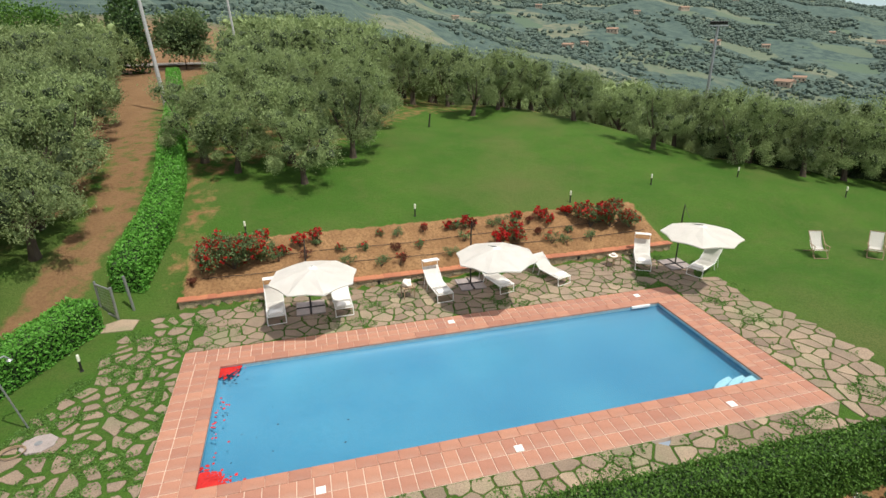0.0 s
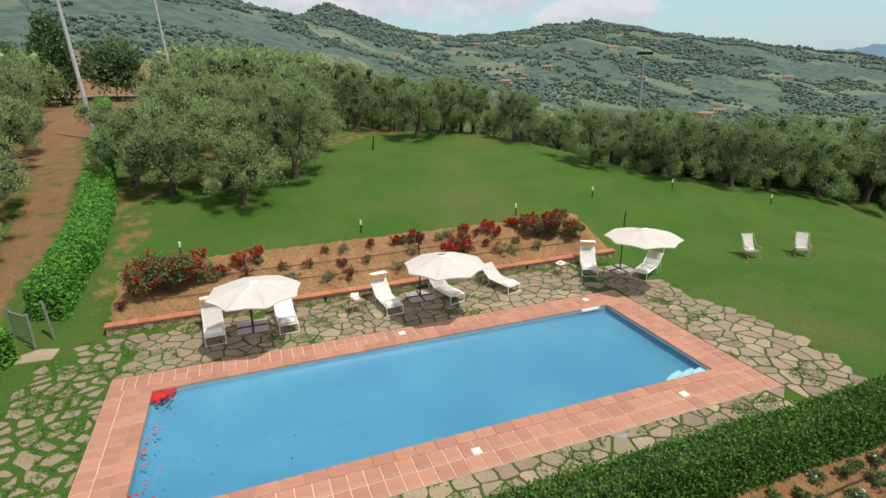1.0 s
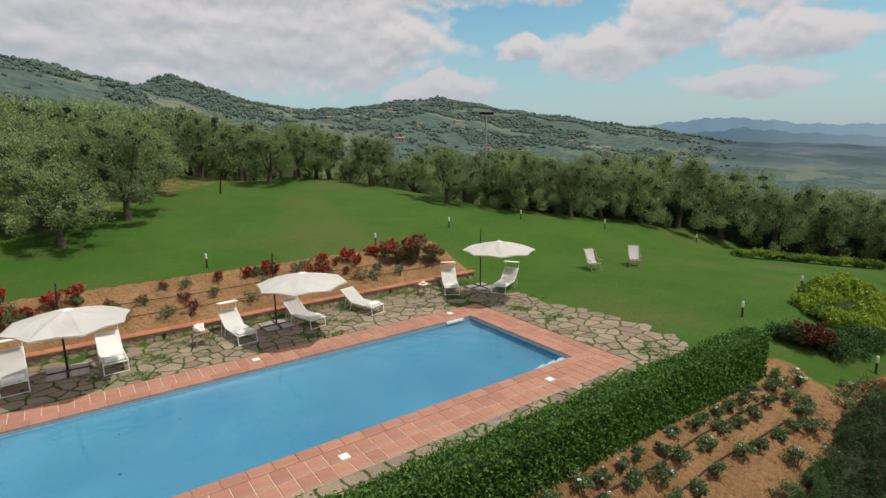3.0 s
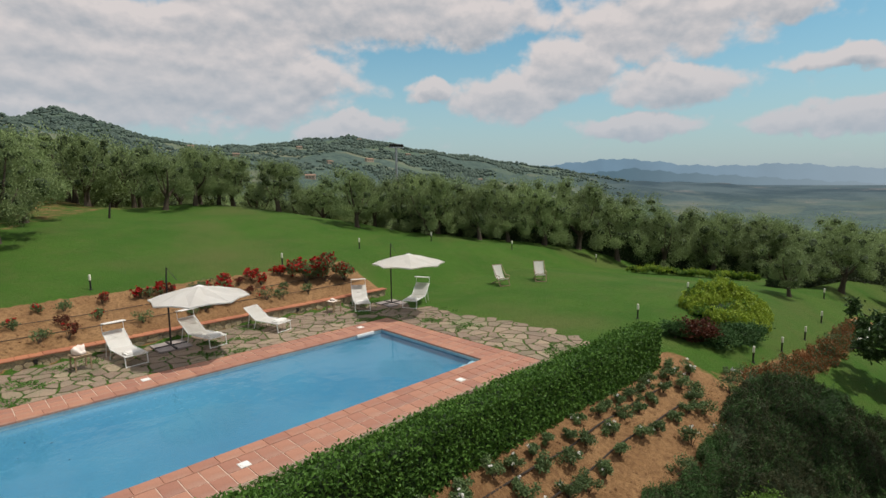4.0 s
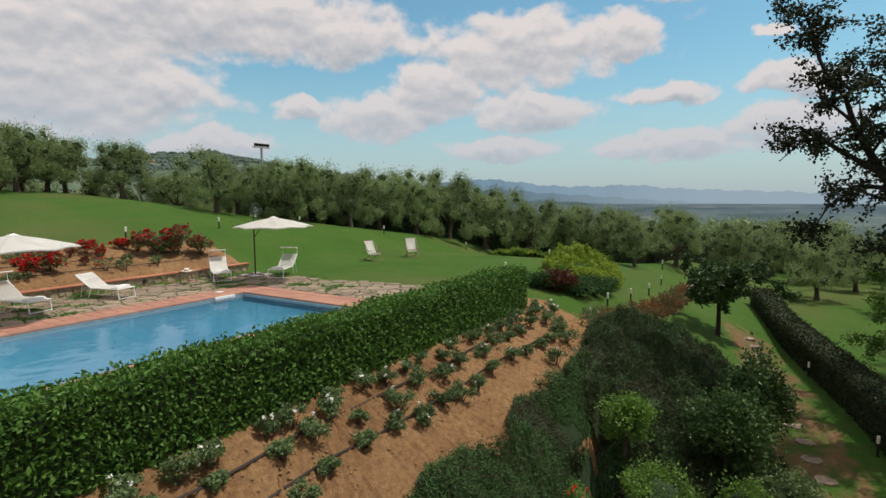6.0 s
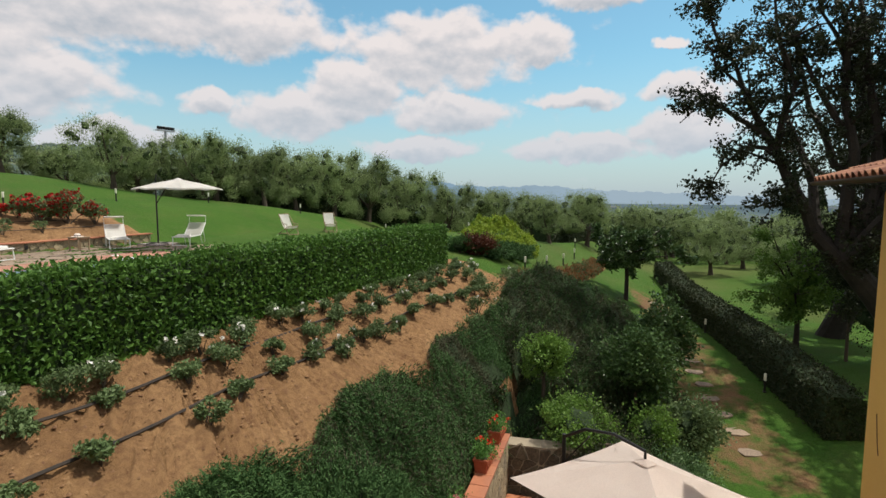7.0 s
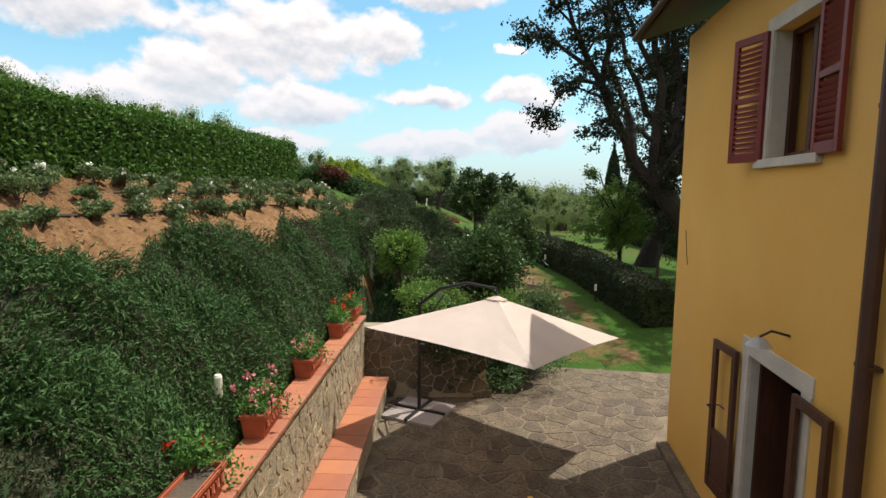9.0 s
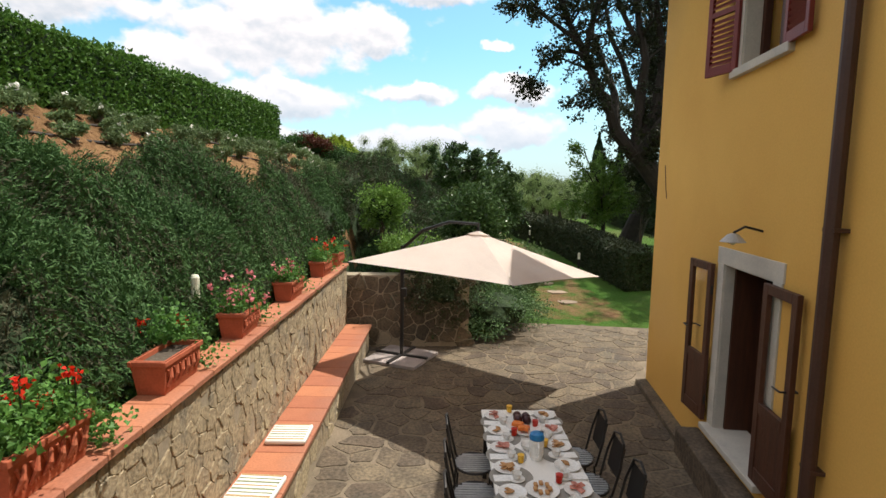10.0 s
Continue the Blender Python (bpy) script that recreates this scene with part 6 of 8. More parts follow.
def bollard(x, y, z=None, tall=0.58):
    b = thing("garden_lamp", pose(x, y, gz(x, y) if z is None else z), "slim dark garden bollard lamp with pale opal head", "lamp", "garden bollard lamps")
    part("post", lathe(bmesh.new(), [(0.06, -0.03), (0.06, 0.02), (0.032, 0.03), (0.032, tall * 0.62)], seg=10), M["blackmetal"], b, "black metal post")
    part("head", lathe(bmesh.new(), [(0.036, tall * 0.62), (0.042, tall * 0.64), (0.042, tall * 0.96), (0.03, tall)], seg=12), M["lampglass"], b, "opal lamp head")


for x, y in ((-2.5, 23.2), (4.93, 23.4), (12.76, 23.35), (18.05, 24.45), (24.05, 24.95), (28.5, 21.9), (36.6, 20.3), (20.05, 9.1), (25.7, 9.4), (20.75, 5.2), (26.8, 4.9), (31.0, 5.1), (36.4, 6.0), (23.6, 5.0), (-6.9, 16.1), (24.9, -1.35), (19.0, -2.75)):
    bollard(x, y)


# ---- the lower terrace: retaining wall, bench, paving ----
WA = math.degrees(math.atan(0.115))
WALL = pose(1.0, float(wall_y(1.0)), FLOOR, 0, 0, WA)      # along the wall: +x; into the bank: +y
WLEN, WTOP = 9.65, 1.67


def build_retaining_wall():
    b = thing("retaining_wall", WALL, "rubble stone retaining wall with terracotta capping", "wall", kind="structure")
    part("wall_core", boxes(((WLEN / 2, 0.157, WTOP / 2 - 0.15), (WLEN, 0.29, WTOP + 0.2))), M["mortar"], b)
    face = crazy(0, 0.42, WLEN, WTOP - 0.05, 0.19, 0.095, 0.007, 21, lambda p: 0 < p[0] < WLEN and 0.40 < p[1] < WTOP - 0.04, lambda p: [((WLEN, 0), (1, 0)), ((0, 0), (-1, 0)), ((0, WTOP - 0.045), (0, 1))])
    face.sort(key=lambda q: -q[0][0])
    lay("stone", face, -0.04, 0.008, 0.004, M["rubble"], b, place=lambda p: (p[0], 0.012 - p[2], p[1]), uneven=0.006)
    n = 28
    L = WLEN / n
    cap = mesh_of("cap_tile", *prism([np.array(p) for p in ((-L / 2 + 0.003, -0.16), (L / 2 - 0.003, -0.16), (L / 2 - 0.003, 0.16), (-L / 2 + 0.003, 0.16))], -0.045, 0.0, 0.012), M["cap"])
    for k in range(n):
        o = part("cap_tile", cap, None, b)
        o.location = ((k + 0.5) * L, 0.13, WTOP + random.uniform(-0.003, 0.003))
    # the return at the far end, partly overgrown
    e = thing("end_wall", WALL @ pose(WLEN, 0, 0, 0, 0, -86), "dark weathered stone wall at the terrace end", "wall", kind="structure")
    part("wall_core", boxes(((1.1, 0.2, 0.68), (2.6, 0.36, 1.5))), M["mortar"], e)
    face = crazy(-0.1, 0, 2.4, 1.42, 0.28, 0.15, 0.016, 4, lambda p: -0.1 < p[0] < 2.4 and 0 < p[1] < 1.42)
    lay("stone", face, -0.04, 0.02, 0.014, M["terrace"], e, place=lambda p: (p[0], 0.02 - p[2], p[1]), uneven=0.012)


build_retaining_wall()


def build_bench():
    b = thing("stone_bench", WALL, "long built-in stone bench with terracotta tile seat", "bench", kind="structure")
    D, z = 0.5, 0.5
    part("bench_core", boxes(((WLEN / 2 - 0.1, -D / 2 + 0.02, z / 2 - 0.06), (WLEN - 0.2, D - 0.06, z))), M["mortar"], b)
    face = crazy(0, -0.02, WLEN - 0.2, z - 0.05, 0.36, 0.2, 0.03, 8, lambda p: 0 < p[0] < WLEN - 0.2 and 0 < p[1] < z - 0.05, lambda p: [((0, z - 0.05), (0, 1)), ((WLEN - 0.2, 0), (1, 0))])
    lay("stone", face, -0.03, 0.014, 0.01, M["rubble"], b, place=lambda p: (p[0], -D + 0.06 - p[2], p[1]))
    n = 26
    L = (WLEN - 0.15) / n
    t = mesh_of("seat_tile", *prism([np.array(p) for p in ((-L / 2 + 0.0025, -D / 2), (L / 2 - 0.0025, -D / 2), (L / 2 - 0.0025, D / 2), (-L / 2 + 0.0025, D / 2))], -0.045, 0.0, 0.01), M["cap"])
    for k in range(n):
        o = part("seat_tile", t, None, b)
        o.location = ((k + 0.5) * L, -D / 2 + 0.0, z + random.uniform(-0.002, 0.002))


build_bench()


def cushion(x):
    c = thing("bench_cushion", WALL @ pose(x, -0.26, 0.502, 0, 0, random.uniform(-4, 4)), "flat striped cream and green bench cushion", "cushion", "bench cushions")
    part("pad", boxes(((0, 0, 0.03), (0.40, 0.42, 0.055)), bevel=0.022), M["white"], c, smooth=True)
    for k in range(7):
        part("stripe", boxes(((-0.165 + k * 0.055, 0, 0.0585), (0.016 if k % 2 else 0.024, 0.38, 0.004))), M["stripe"] if k % 3 else M["tan"], c)


for x in (4.72, 3.68, 2.6):
    cushion(x)


def planter(x, n, flower, count, bare=False):
    """A long terracotta trough with relief and geraniums."""
    p = thing("planter", WALL @ pose(x, 0.18, WTOP + 0.002, 0, 0, random.uniform(-3, 3)), "red terracotta trough with raised ornament on the wall" , "planter", "geranium troughs")
    L, Wd, H = 0.56, 0.25, 0.25
    bm = bmesh.new()
    lo = [(-L / 2 + 0.03, -Wd / 2 + 0.03), (L / 2 - 0.03, -Wd / 2 + 0.03), (L / 2 - 0.03, Wd / 2 - 0.03), (-L / 2 + 0.03, Wd / 2 - 0.03)]
    hi = [(-L / 2, -Wd / 2), (L / 2, -Wd / 2), (L / 2, Wd / 2), (-L / 2, Wd / 2)]
    inn = [(a * 0.9, b * 0.82) for a, b in hi]
    rings = [[bm.verts.new((a, b, z)) for a, b in ring] for ring, z in ((lo, 0), (hi, H), (inn, H), (inn, H - 0.06))]
    for a, b in zip(rings, rings[1:]):
        for k in range(4):
            bm.faces.new((a[k], a[(k + 1) % 4], b[(k + 1) % 4], b[k]))
    bm.faces.new(rings[0][::-1])
    part("trough", bm, M["pot"], p)
    part("rim", boxes(((0, -Wd / 2 + 0.004, H - 0.02), (L + 0.03, 0.025, 0.04)), ((0, Wd / 2 - 0.004, H - 0.02), (L + 0.03, 0.025, 0.04)), ((-L / 2 + 0.004, 0, H - 0.02), (0.025, Wd - 0.02, 0.04)), ((L / 2 - 0.004, 0, H - 0.02), (0.025, Wd - 0.02, 0.04)), bevel=0.006), M["pot"], p)
    part("soil", boxes(((0, 0, H - 0.05), (L * 0.9, Wd * 0.82, 0.03))), M["bark"], p, "dark soil")
    for k in range(6):
        x0 = -0.21 + k * 0.084
        part("ornament", rods(([(x0 - 0.025, -Wd / 2 + 0.012, 0.06), (x0, -Wd / 2 - 0.004, 0.12), (x0 + 0.025, -Wd / 2 + 0.006, 0.18)], [0.008, 0.016, 0.008]), ([(x0 + 0.025, -Wd / 2 + 0.012, 0.06), (x0 - 0.025, -Wd / 2 + 0.004, 0.18)], [0.007, 0.009]), seg=6), M["pot"], p)
    g = thing("geranium", WALL @ pose(x, 0.2, WTOP + H - 0.03), "leafy geranium with " + ("pink" if flower == "pinkflower" else "bright red") + " blooms in a trough", "plant", "geraniums")
    n *= 2
    pts = np.stack([rng.uniform(-L / 2, L / 2, n), rng.normal(size=n) * 0.09, np.abs(rng.normal(size=n)) * 0.11 + 0.02], -1)
    if bare:
        pts = pts[pts[:, 0] > 0.02] + (0.08, 0.05, 0.03)
    # shoots hang over beside the trough
    hang = np.stack([L / 2 + np.abs(rng.normal(size=n // 3)) * 0.12, rng.normal(size=n // 3) * 0.13, -rng.random(n // 3) * 0.2], -1)
    part("foliage", leaves("foliage", np.concatenate([pts, hang]), 0.038, M["geranium"], 0.8), None, g)
    heads = pts[rng.integers(0, len(pts), count)] + (0, 0, 0.09)
    tagged(part("flower_stalk", rods(*[([tuple(h - (0, 0, 0.16)), tuple(h)], 0.004) for h in heads], seg=4), M["core"], g), kind="stuff")
    q = np.repeat(heads, 14, 0) + rng.normal(size=(count * 14, 3)) * 0.022
    tagged(part("blossom", leaves("blossom", q, 0.034, M["geraniumred" if flower == "redflower" else flower], 0.95), None, g), kind="stuff")


for x, n, f, c, bare in ((1.80, 900, "redflower", 14, False), (3.15, 480, "redflower", 2, True), (4.58, 420, "pinkflower", 14, False), (6.3, 420, "pinkflower", 9, False), (8.2, 420, "redflower", 5, False), (9.35, 340, "redflower", 5, False)):
    planter(x, n, f, c, bare)


def build_terrace():
    t = thing("terrace", pose(0, 0, 0), "worn irregular stone terrace with pale mortar joints", "terrace", kind="structure")
    part("mortar_bed", boxes(((4.6, -0.1, FLOOR - 0.065), (17.2, 5.9, 0.116)), ((11.4, -3.85, FLOOR - 0.065), (3.6, 1.6, 0.116))), M["bedmortar"], t)
    edge = lambda x: float(wall_y(x)) - 0.46

    def keep(p):
        return 1.2 < p[0] < 13.1 and HY + 0.05 < p[1] < edge(p[0]) - 0.02 or (10.6 < p[0] < 13.0 and p[1] < 2.2 and p[1] > -4.4 and (p[0] > HX or p[1] > HY))

    def cut(p):
        x = p[0]
        return ([((x, edge(x) + 0.02), unit(np.array((-0.115, 1.0))))] if x < 10.6 else []) + ([((0, HY + 0.02), (0, -1))] if x < HX else [])
    st = crazy(1.0, -4.6, 13.2, 2.8, 0.375, 0.295, 0.03, 14, keep, cut)
    st.sort(key=lambda q: abs(np.mean([v[0] for v in q]) - 6.5))
    lay("paving_stone", st, FLOOR - 0.06, FLOOR + 0.002, 0.006, M["terrace"], t, most=340, uneven=0.0025)


build_terrace()


def big_umbrella():
    base = Vector((10.05, 1.6, FLOOR))
    u = thing("square_umbrella", pose(*base), "large square cream cantilever umbrella over the terrace", "umbrella")
    rot = Matrix.Rotation(radians(-17), 4, "Z")
    for sx in (-1, 1):
        for sy in (-1, 1):
            c = rot @ Vector((sx * 0.265, sy * 0.265, 0.03))
            part("base_slab", boxes((c, (0.5, 0.5, 0.055), rot), bevel=0.006), M["slab"], u, "grey concrete base slab")
    part("cross_foot", boxes(((0, 0, 0.07), (1.05, 0.06, 0.035), rot), ((0, 0, 0.072), (0.06, 1.05, 0.035), rot)), M["blackmetal"], u, "dark steel cross foot")
    part("mast", rods(([(0, 0, 0.02), (0, 0, 2.1)], 0.035), seg=12), M["blackmetal"], u, "dark steel mast")
    part("crank_box", boxes(((-0.03, -0.04, 1.25), (0.1, 0.1, 0.16)), bevel=0.015), M["blackmetal"], u)
    L, F, R = (Vector(p) - base for p in ((8.3, 2.1, -2.47), (6.8, -0.36, -2.48), (9.41, -1.79, -2.74)))
    Bk = L + R - F
    c = (L + R) / 2
    top = c + Vector((-0.05, 0.02, 0.58))
    a0, a1 = Vector((0, 0, 2.05)), top + Vector((0.02, 0, 0.13))
    part("arm", rods(([a0, a0.lerp(a1, 0.3) + Vector((0, 0, 0.2)), a0.lerp(a1, 0.65) + Vector((0, 0, 0.19)), a1, top], [0.03, 0.03, 0.026, 0.024, 0.024]), ([(0, 0, 1.55), a0.lerp(a1, 0.35) + Vector((0, 0, 0.08))], 0.014)), M["blackmetal"], u, "curved dark arm")
    bm = bmesh.new()
    corners = [L, F, R, Bk]
    n = 6
    ap = bm.verts.new(top)
    rings = []
    for s in (0.12, 0.4, 0.7, 1.0):
        ring = []
        for k in range(4):
            for j in range(n):
                t = j / n
                e = corners[k].lerp(corners[(k + 1) % 4], t)
                sag = 0.16 * 4 * t * (1 - t)
                e = e.lerp(c, 0.05 * 4 * t * (1 - t)) + Vector((0, 0, 0))
                p = top.lerp(e, s)
                p.z -= sag * 0.25 * s * (1 - s) * 2
                ring.append(bm.verts.new(p))
        rings.append(ring)
    m = 4 * n
    for k in range(m):
        bm.faces.new((ap, rings[0][k], rings[0][(k + 1) % m]))
        for a, b in zip(rings, rings[1:]):
            bm.faces.new((a[k], b[k], b[(k + 1) % m], a[(k + 1) % m]))
    bmesh.ops.solidify(bm, geom=bm.faces[:], thickness=0.006)
    can = part("canopy", bm, M["cream"], u, "cream canvas canopy")
    bm = bmesh.new()
    vv = [bm.verts.new(top + (q - top) * 0.09 + Vector((0, 0, 0.018))) for q in corners] + [bm.verts.new(top + Vector((0, 0, 0.03)))]
    for k in range(4):
        bm.faces.new((vv[k], vv[(k + 1) % 4], vv[4]))
    bmesh.ops.solidify(bm, geom=bm.faces[:], thickness=0.004)
    part("vent", bm, M["cream"], can)
    for q in corners:
        part("rib", rods(([top - Vector((0, 0, 0.06)), q - Vector((0, 0, 0.02))], 0.011), seg=6), M["blackmetal"], can)


big_umbrella()


# ---- breakfast table ----
TX, TY, TA = 5.17, -0.55, 6.6
TABLE = pose(TX, TY, FLOOR, 0, 0, TA)
TH = 0.75


def build_table():
    t = thing("dining_table", TABLE, "long white garden table laid for breakfast", "table")
    part("tabletop", boxes(((0, 0, TH - 0.015), (2.1, 0.8, 0.03)), bevel=0.006), M["white"], t)
    part("apron", boxes(((0, 0.36, TH - 0.06), (1.9, 0.02, 0.06)), ((0, -0.36, TH - 0.06), (1.9, 0.02, 0.06)), ((-0.98, 0, TH - 0.06), (0.02, 0.7, 0.06)), ((0.98, 0, TH - 0.06), (0.02, 0.7, 0.06))), M["blackmetal"], t)
    for sx in (-1, 1):
        for sy in (-1, 1):
            part("leg", boxes(((sx * 0.97, sy * 0.35, (TH - 0.03) / 2), (0.045, 0.045, TH - 0.03)), bevel=0.004), M["blackmetal"], t)


build_table()


def garden_chair(m):
    t = thing("garden_chair", m, "dark metal garden chair with slatted round seat", "chair", "chairs round the table")
    for sx, sy in ((-0.17, -0.16), (0.17, -0.16), (-0.17, 0.17), (0.17, 0.17)):
        part("leg", rods(([(sx, sy, 0.44), (sx * 1.15, sy * 1.15, 0)], 0.011)), M["blackmetal"], t)
    ring = [(0.21 * math.cos(a), 0.2 * math.sin(a), 0.445) for a in np.linspace(0, 2 * math.pi, 21)]
    part("seat_ring", rods((ring, 0.012)), M["blackmetal"], t)
    for k in range(9):
        x = -0.16 + k * 0.04
        w = math.sqrt(max(0, 0.2 ** 2 - x * x)) * 0.97
        part("seat_slat", boxes(((x, 0, 0.452), (0.028, 2 * w, 0.008))), M["greymetal"], t)
    back = [(-0.18, 0.18, 0.44), (-0.19, 0.24, 0.7), (-0.13, 0.28, 0.9), (0, 0.29, 0.94), (0.13, 0.28, 0.9), (0.19, 0.24, 0.7), (0.18, 0.18, 0.44)]
    part("back_frame", rods((back, 0.012)), M["blackmetal"], t)
    part("back_panel", boxes(((0, 0.262, 0.72), (0.3, 0.008, 0.3), Matrix.Rotation(radians(-10), 4, "X"))), M["blackmetal"], t)
    return t


chair = garden_chair(TABLE @ pose(0.45, 0.5, 0, 0, 0, 0))
for x, s in ((-0.1, 1), (-0.65, 1), (0.62, -1), (0.1, -1), (-0.42, -1)):
    copy_thing(chair, TABLE @ pose(x, s * 0.52, 0, 0, 0, 0 if s > 0 else 180))


def on_table(x, y):
    return TABLE @ pose(x, y, TH + 0.002)


def glaze(name, col, rough=0.25):
    return mat(name, col, tuple(c * 0.92 for c in col), 6, rough, 0.02, 60, spec=0.5)


T = dict(china=glaze("white china", (0.80, 0.79, 0.76)), mat=mat("grey place mat", (0.30, 0.28, 0.25), (0.24, 0.225, 0.2), 8, 0.9, 0.3, 90), ham=mat("cured meat", (0.42, 0.12, 0.09), (0.55, 0.25, 0.18), 30, 0.5, 0.3, 60),
         bread=mat("bread", (0.50, 0.28, 0.12), (0.36, 0.18, 0.07), 20, 0.8, 0.5, 60), peach=mat("cut melon", (0.75, 0.22, 0.04), (0.65, 0.16, 0.03), 20, 0.4, 0.3, 60), plum=mat("dark plums", (0.05, 0.012, 0.015), (0.03, 0.01, 0.012), 10, 0.3, 0.1, 60),
         red=mat("red preserve", (0.50, 0.03, 0.015), (0.42, 0.02, 0.01), 10, 0.3, 0.05, 60), juice=mat("orange juice", (0.80, 0.48, 0.05), (0.76, 0.42, 0.04), 10, 0.3, 0.02, 60), blue=glaze("blue plastic", (0.012, 0.17, 0.42), 0.35), napkin=mat("white paper", (0.80, 0.79, 0.77), (0.76, 0.75, 0.73), 6, 0.9, 0.1, 60))


def placemat(x, y):
    p = thing("place_mat", on_table(x, y), "round grey place mat on the table", "place mat", "place mats")
    part("disc", lathe(bmesh.new(), [(0.185, 0), (0.185, 0.003), (0.18, 0.004)], seg=28), T["mat"], p)


def plate(x, y, food):
    p = thing("plate", on_table(x, y) @ pose(0, 0, 0.004), "white china plate with " + dict(ham="sliced cured meat", bread="slices of bread", egg="a little food")[food], "plate", "breakfast plates")
    part("dish", lathe(bmesh.new(), [(0.06, 0), (0.075, 0.006), (0.115, 0.018), (0.113, 0.021), (0.07, 0.01), (0.02, 0.009)], seg=24), T["china"], p)
    bm = bmesh.new()
    for k in range(6 if food != "egg" else 2):
        a = random.uniform(0, 6.28)
        box(bm, (0.035 * math.cos(a), 0.03 * math.sin(a), 0.02 + 0.005 * k), (0.07, 0.045, 0.009), Matrix.Rotation(a, 4, "Z") @ Matrix.Rotation(0.25, 4, "X"), 0.003)
    tagged(part("food", bm, T[food] if food != "egg" else T["bread"], p, "portion of food"), kind="stuff")


def cup(x, y):
    c = thing("cup", on_table(x, y) @ pose(0, 0, 0.004), "white china cup on its saucer", "cup", "breakfast cups")
    part("saucer", lathe(bmesh.new(), [(0.03, 0), (0.07, 0.01), (0.069, 0.013), (0.03, 0.006)], seg=20), T["china"], c)
    part("bowl", lathe(bmesh.new(), [(0.022, 0.008), (0.032, 0.02), (0.042, 0.062), (0.039, 0.062), (0.028, 0.02), (0.01, 0.014)], seg=18), T["china"], c)
    part("handle", rods(([(0.038, 0, 0.052), (0.06, 0, 0.048), (0.058, 0, 0.028), (0.034, 0, 0.026)], 0.004), seg=6), T["china"], c)


def glass_of(x, y, fill, label):
    g = thing("glass", on_table(x, y), label, "glass", "breakfast glasses")
    o = part("tumbler", lathe(bmesh.new(), [(0.028, 0), (0.036, 0.1), (0.034, 0.1), (0.026, 0.005)], seg=16), M["glass"], g)
    o.visible_shadow = False
    part("drink", lathe(bmesh.new(), [(0.025, 0.006), (0.031, 0.075)], seg=16), T[fill], g)


for k, x in enumerate((0.84, 0.5, 0.14, -0.22, -0.6)):
    for s in (1, -1):
        y = s * 0.245
        q = x + (0.05 if s < 0 else 0)
        if k % 2 == 0 or s > 0:
            placemat(q - 0.12, y)
        plate(q, y + s * 0.02, ("ham", "egg", "ham", "bread", "egg")[k] if s > 0 else ("bread", "ham", "bread", "egg", "ham")[k])
        cup(q - 0.17, y - s * 0.04)
        nk = thing("napkin", on_table(q - 0.16, y + s * 0.07) @ pose(0, 0, 0.005, 0, 0, random.uniform(-6, 6)), "folded white paper napkin", "napkin", "napkins")
        part("fold", boxes(((0, 0, 0.004), (0.1, 0.16, 0.008)), bevel=0.002), T["napkin"], nk)
for x, y, f, l in ((0.98, 0.1, "juice", "tumbler of orange juice"), (0.62, -0.12, "red", "glass of red preserve"), (0.42, 0.12, "red", "glass of red preserve"), (0.2, -0.14, "juice", "tumbler of orange juice"), (-0.1, 0.13, "juice", "tumbler of orange juice"), (-0.42, -0.14, "red", "glass of red preserve")):
    glass_of(x, y, f, l)


def platter():
    p = thing("fruit_platter", on_table(0.62, 0.0), "oval white platter of plums and cut melon", "platter")
    bm = lathe(bmesh.new(), [(0.1, 0), (0.12, 0.008), (0.17, 0.028), (0.167, 0.032), (0.11, 0.013), (0.02, 0.012)], seg=28)
    bmesh.ops.scale(bm, vec=(1.5, 1.05, 1), verts=bm.verts[:])
    part("dish", bm, T["china"], p)
    for k in range(14):
        bm = bmesh.new()
        dark = k < 6
        if dark:
            bmesh.ops.create_icosphere(bm, subdivisions=2, radius=0.044)
        else:
            box(bm, (0, 0, 0), (0.075, 0.04, 0.04), Matrix.Rotation(k * 1.3, 4, "Z"), 0.008)
        o = part("fruit", bm, T["plum"] if dark else T["peach"], p, "dark plum" if dark else "piece of orange melon", dark)
        o.location = (0.06 + 0.05 * (k % 3) if dark else -0.02 - 0.045 * (k % 4), -0.045 + 0.09 * (k // 3) if dark else -0.06 + 0.05 * (k // 4), 0.045 + 0.01 * (k % 2))


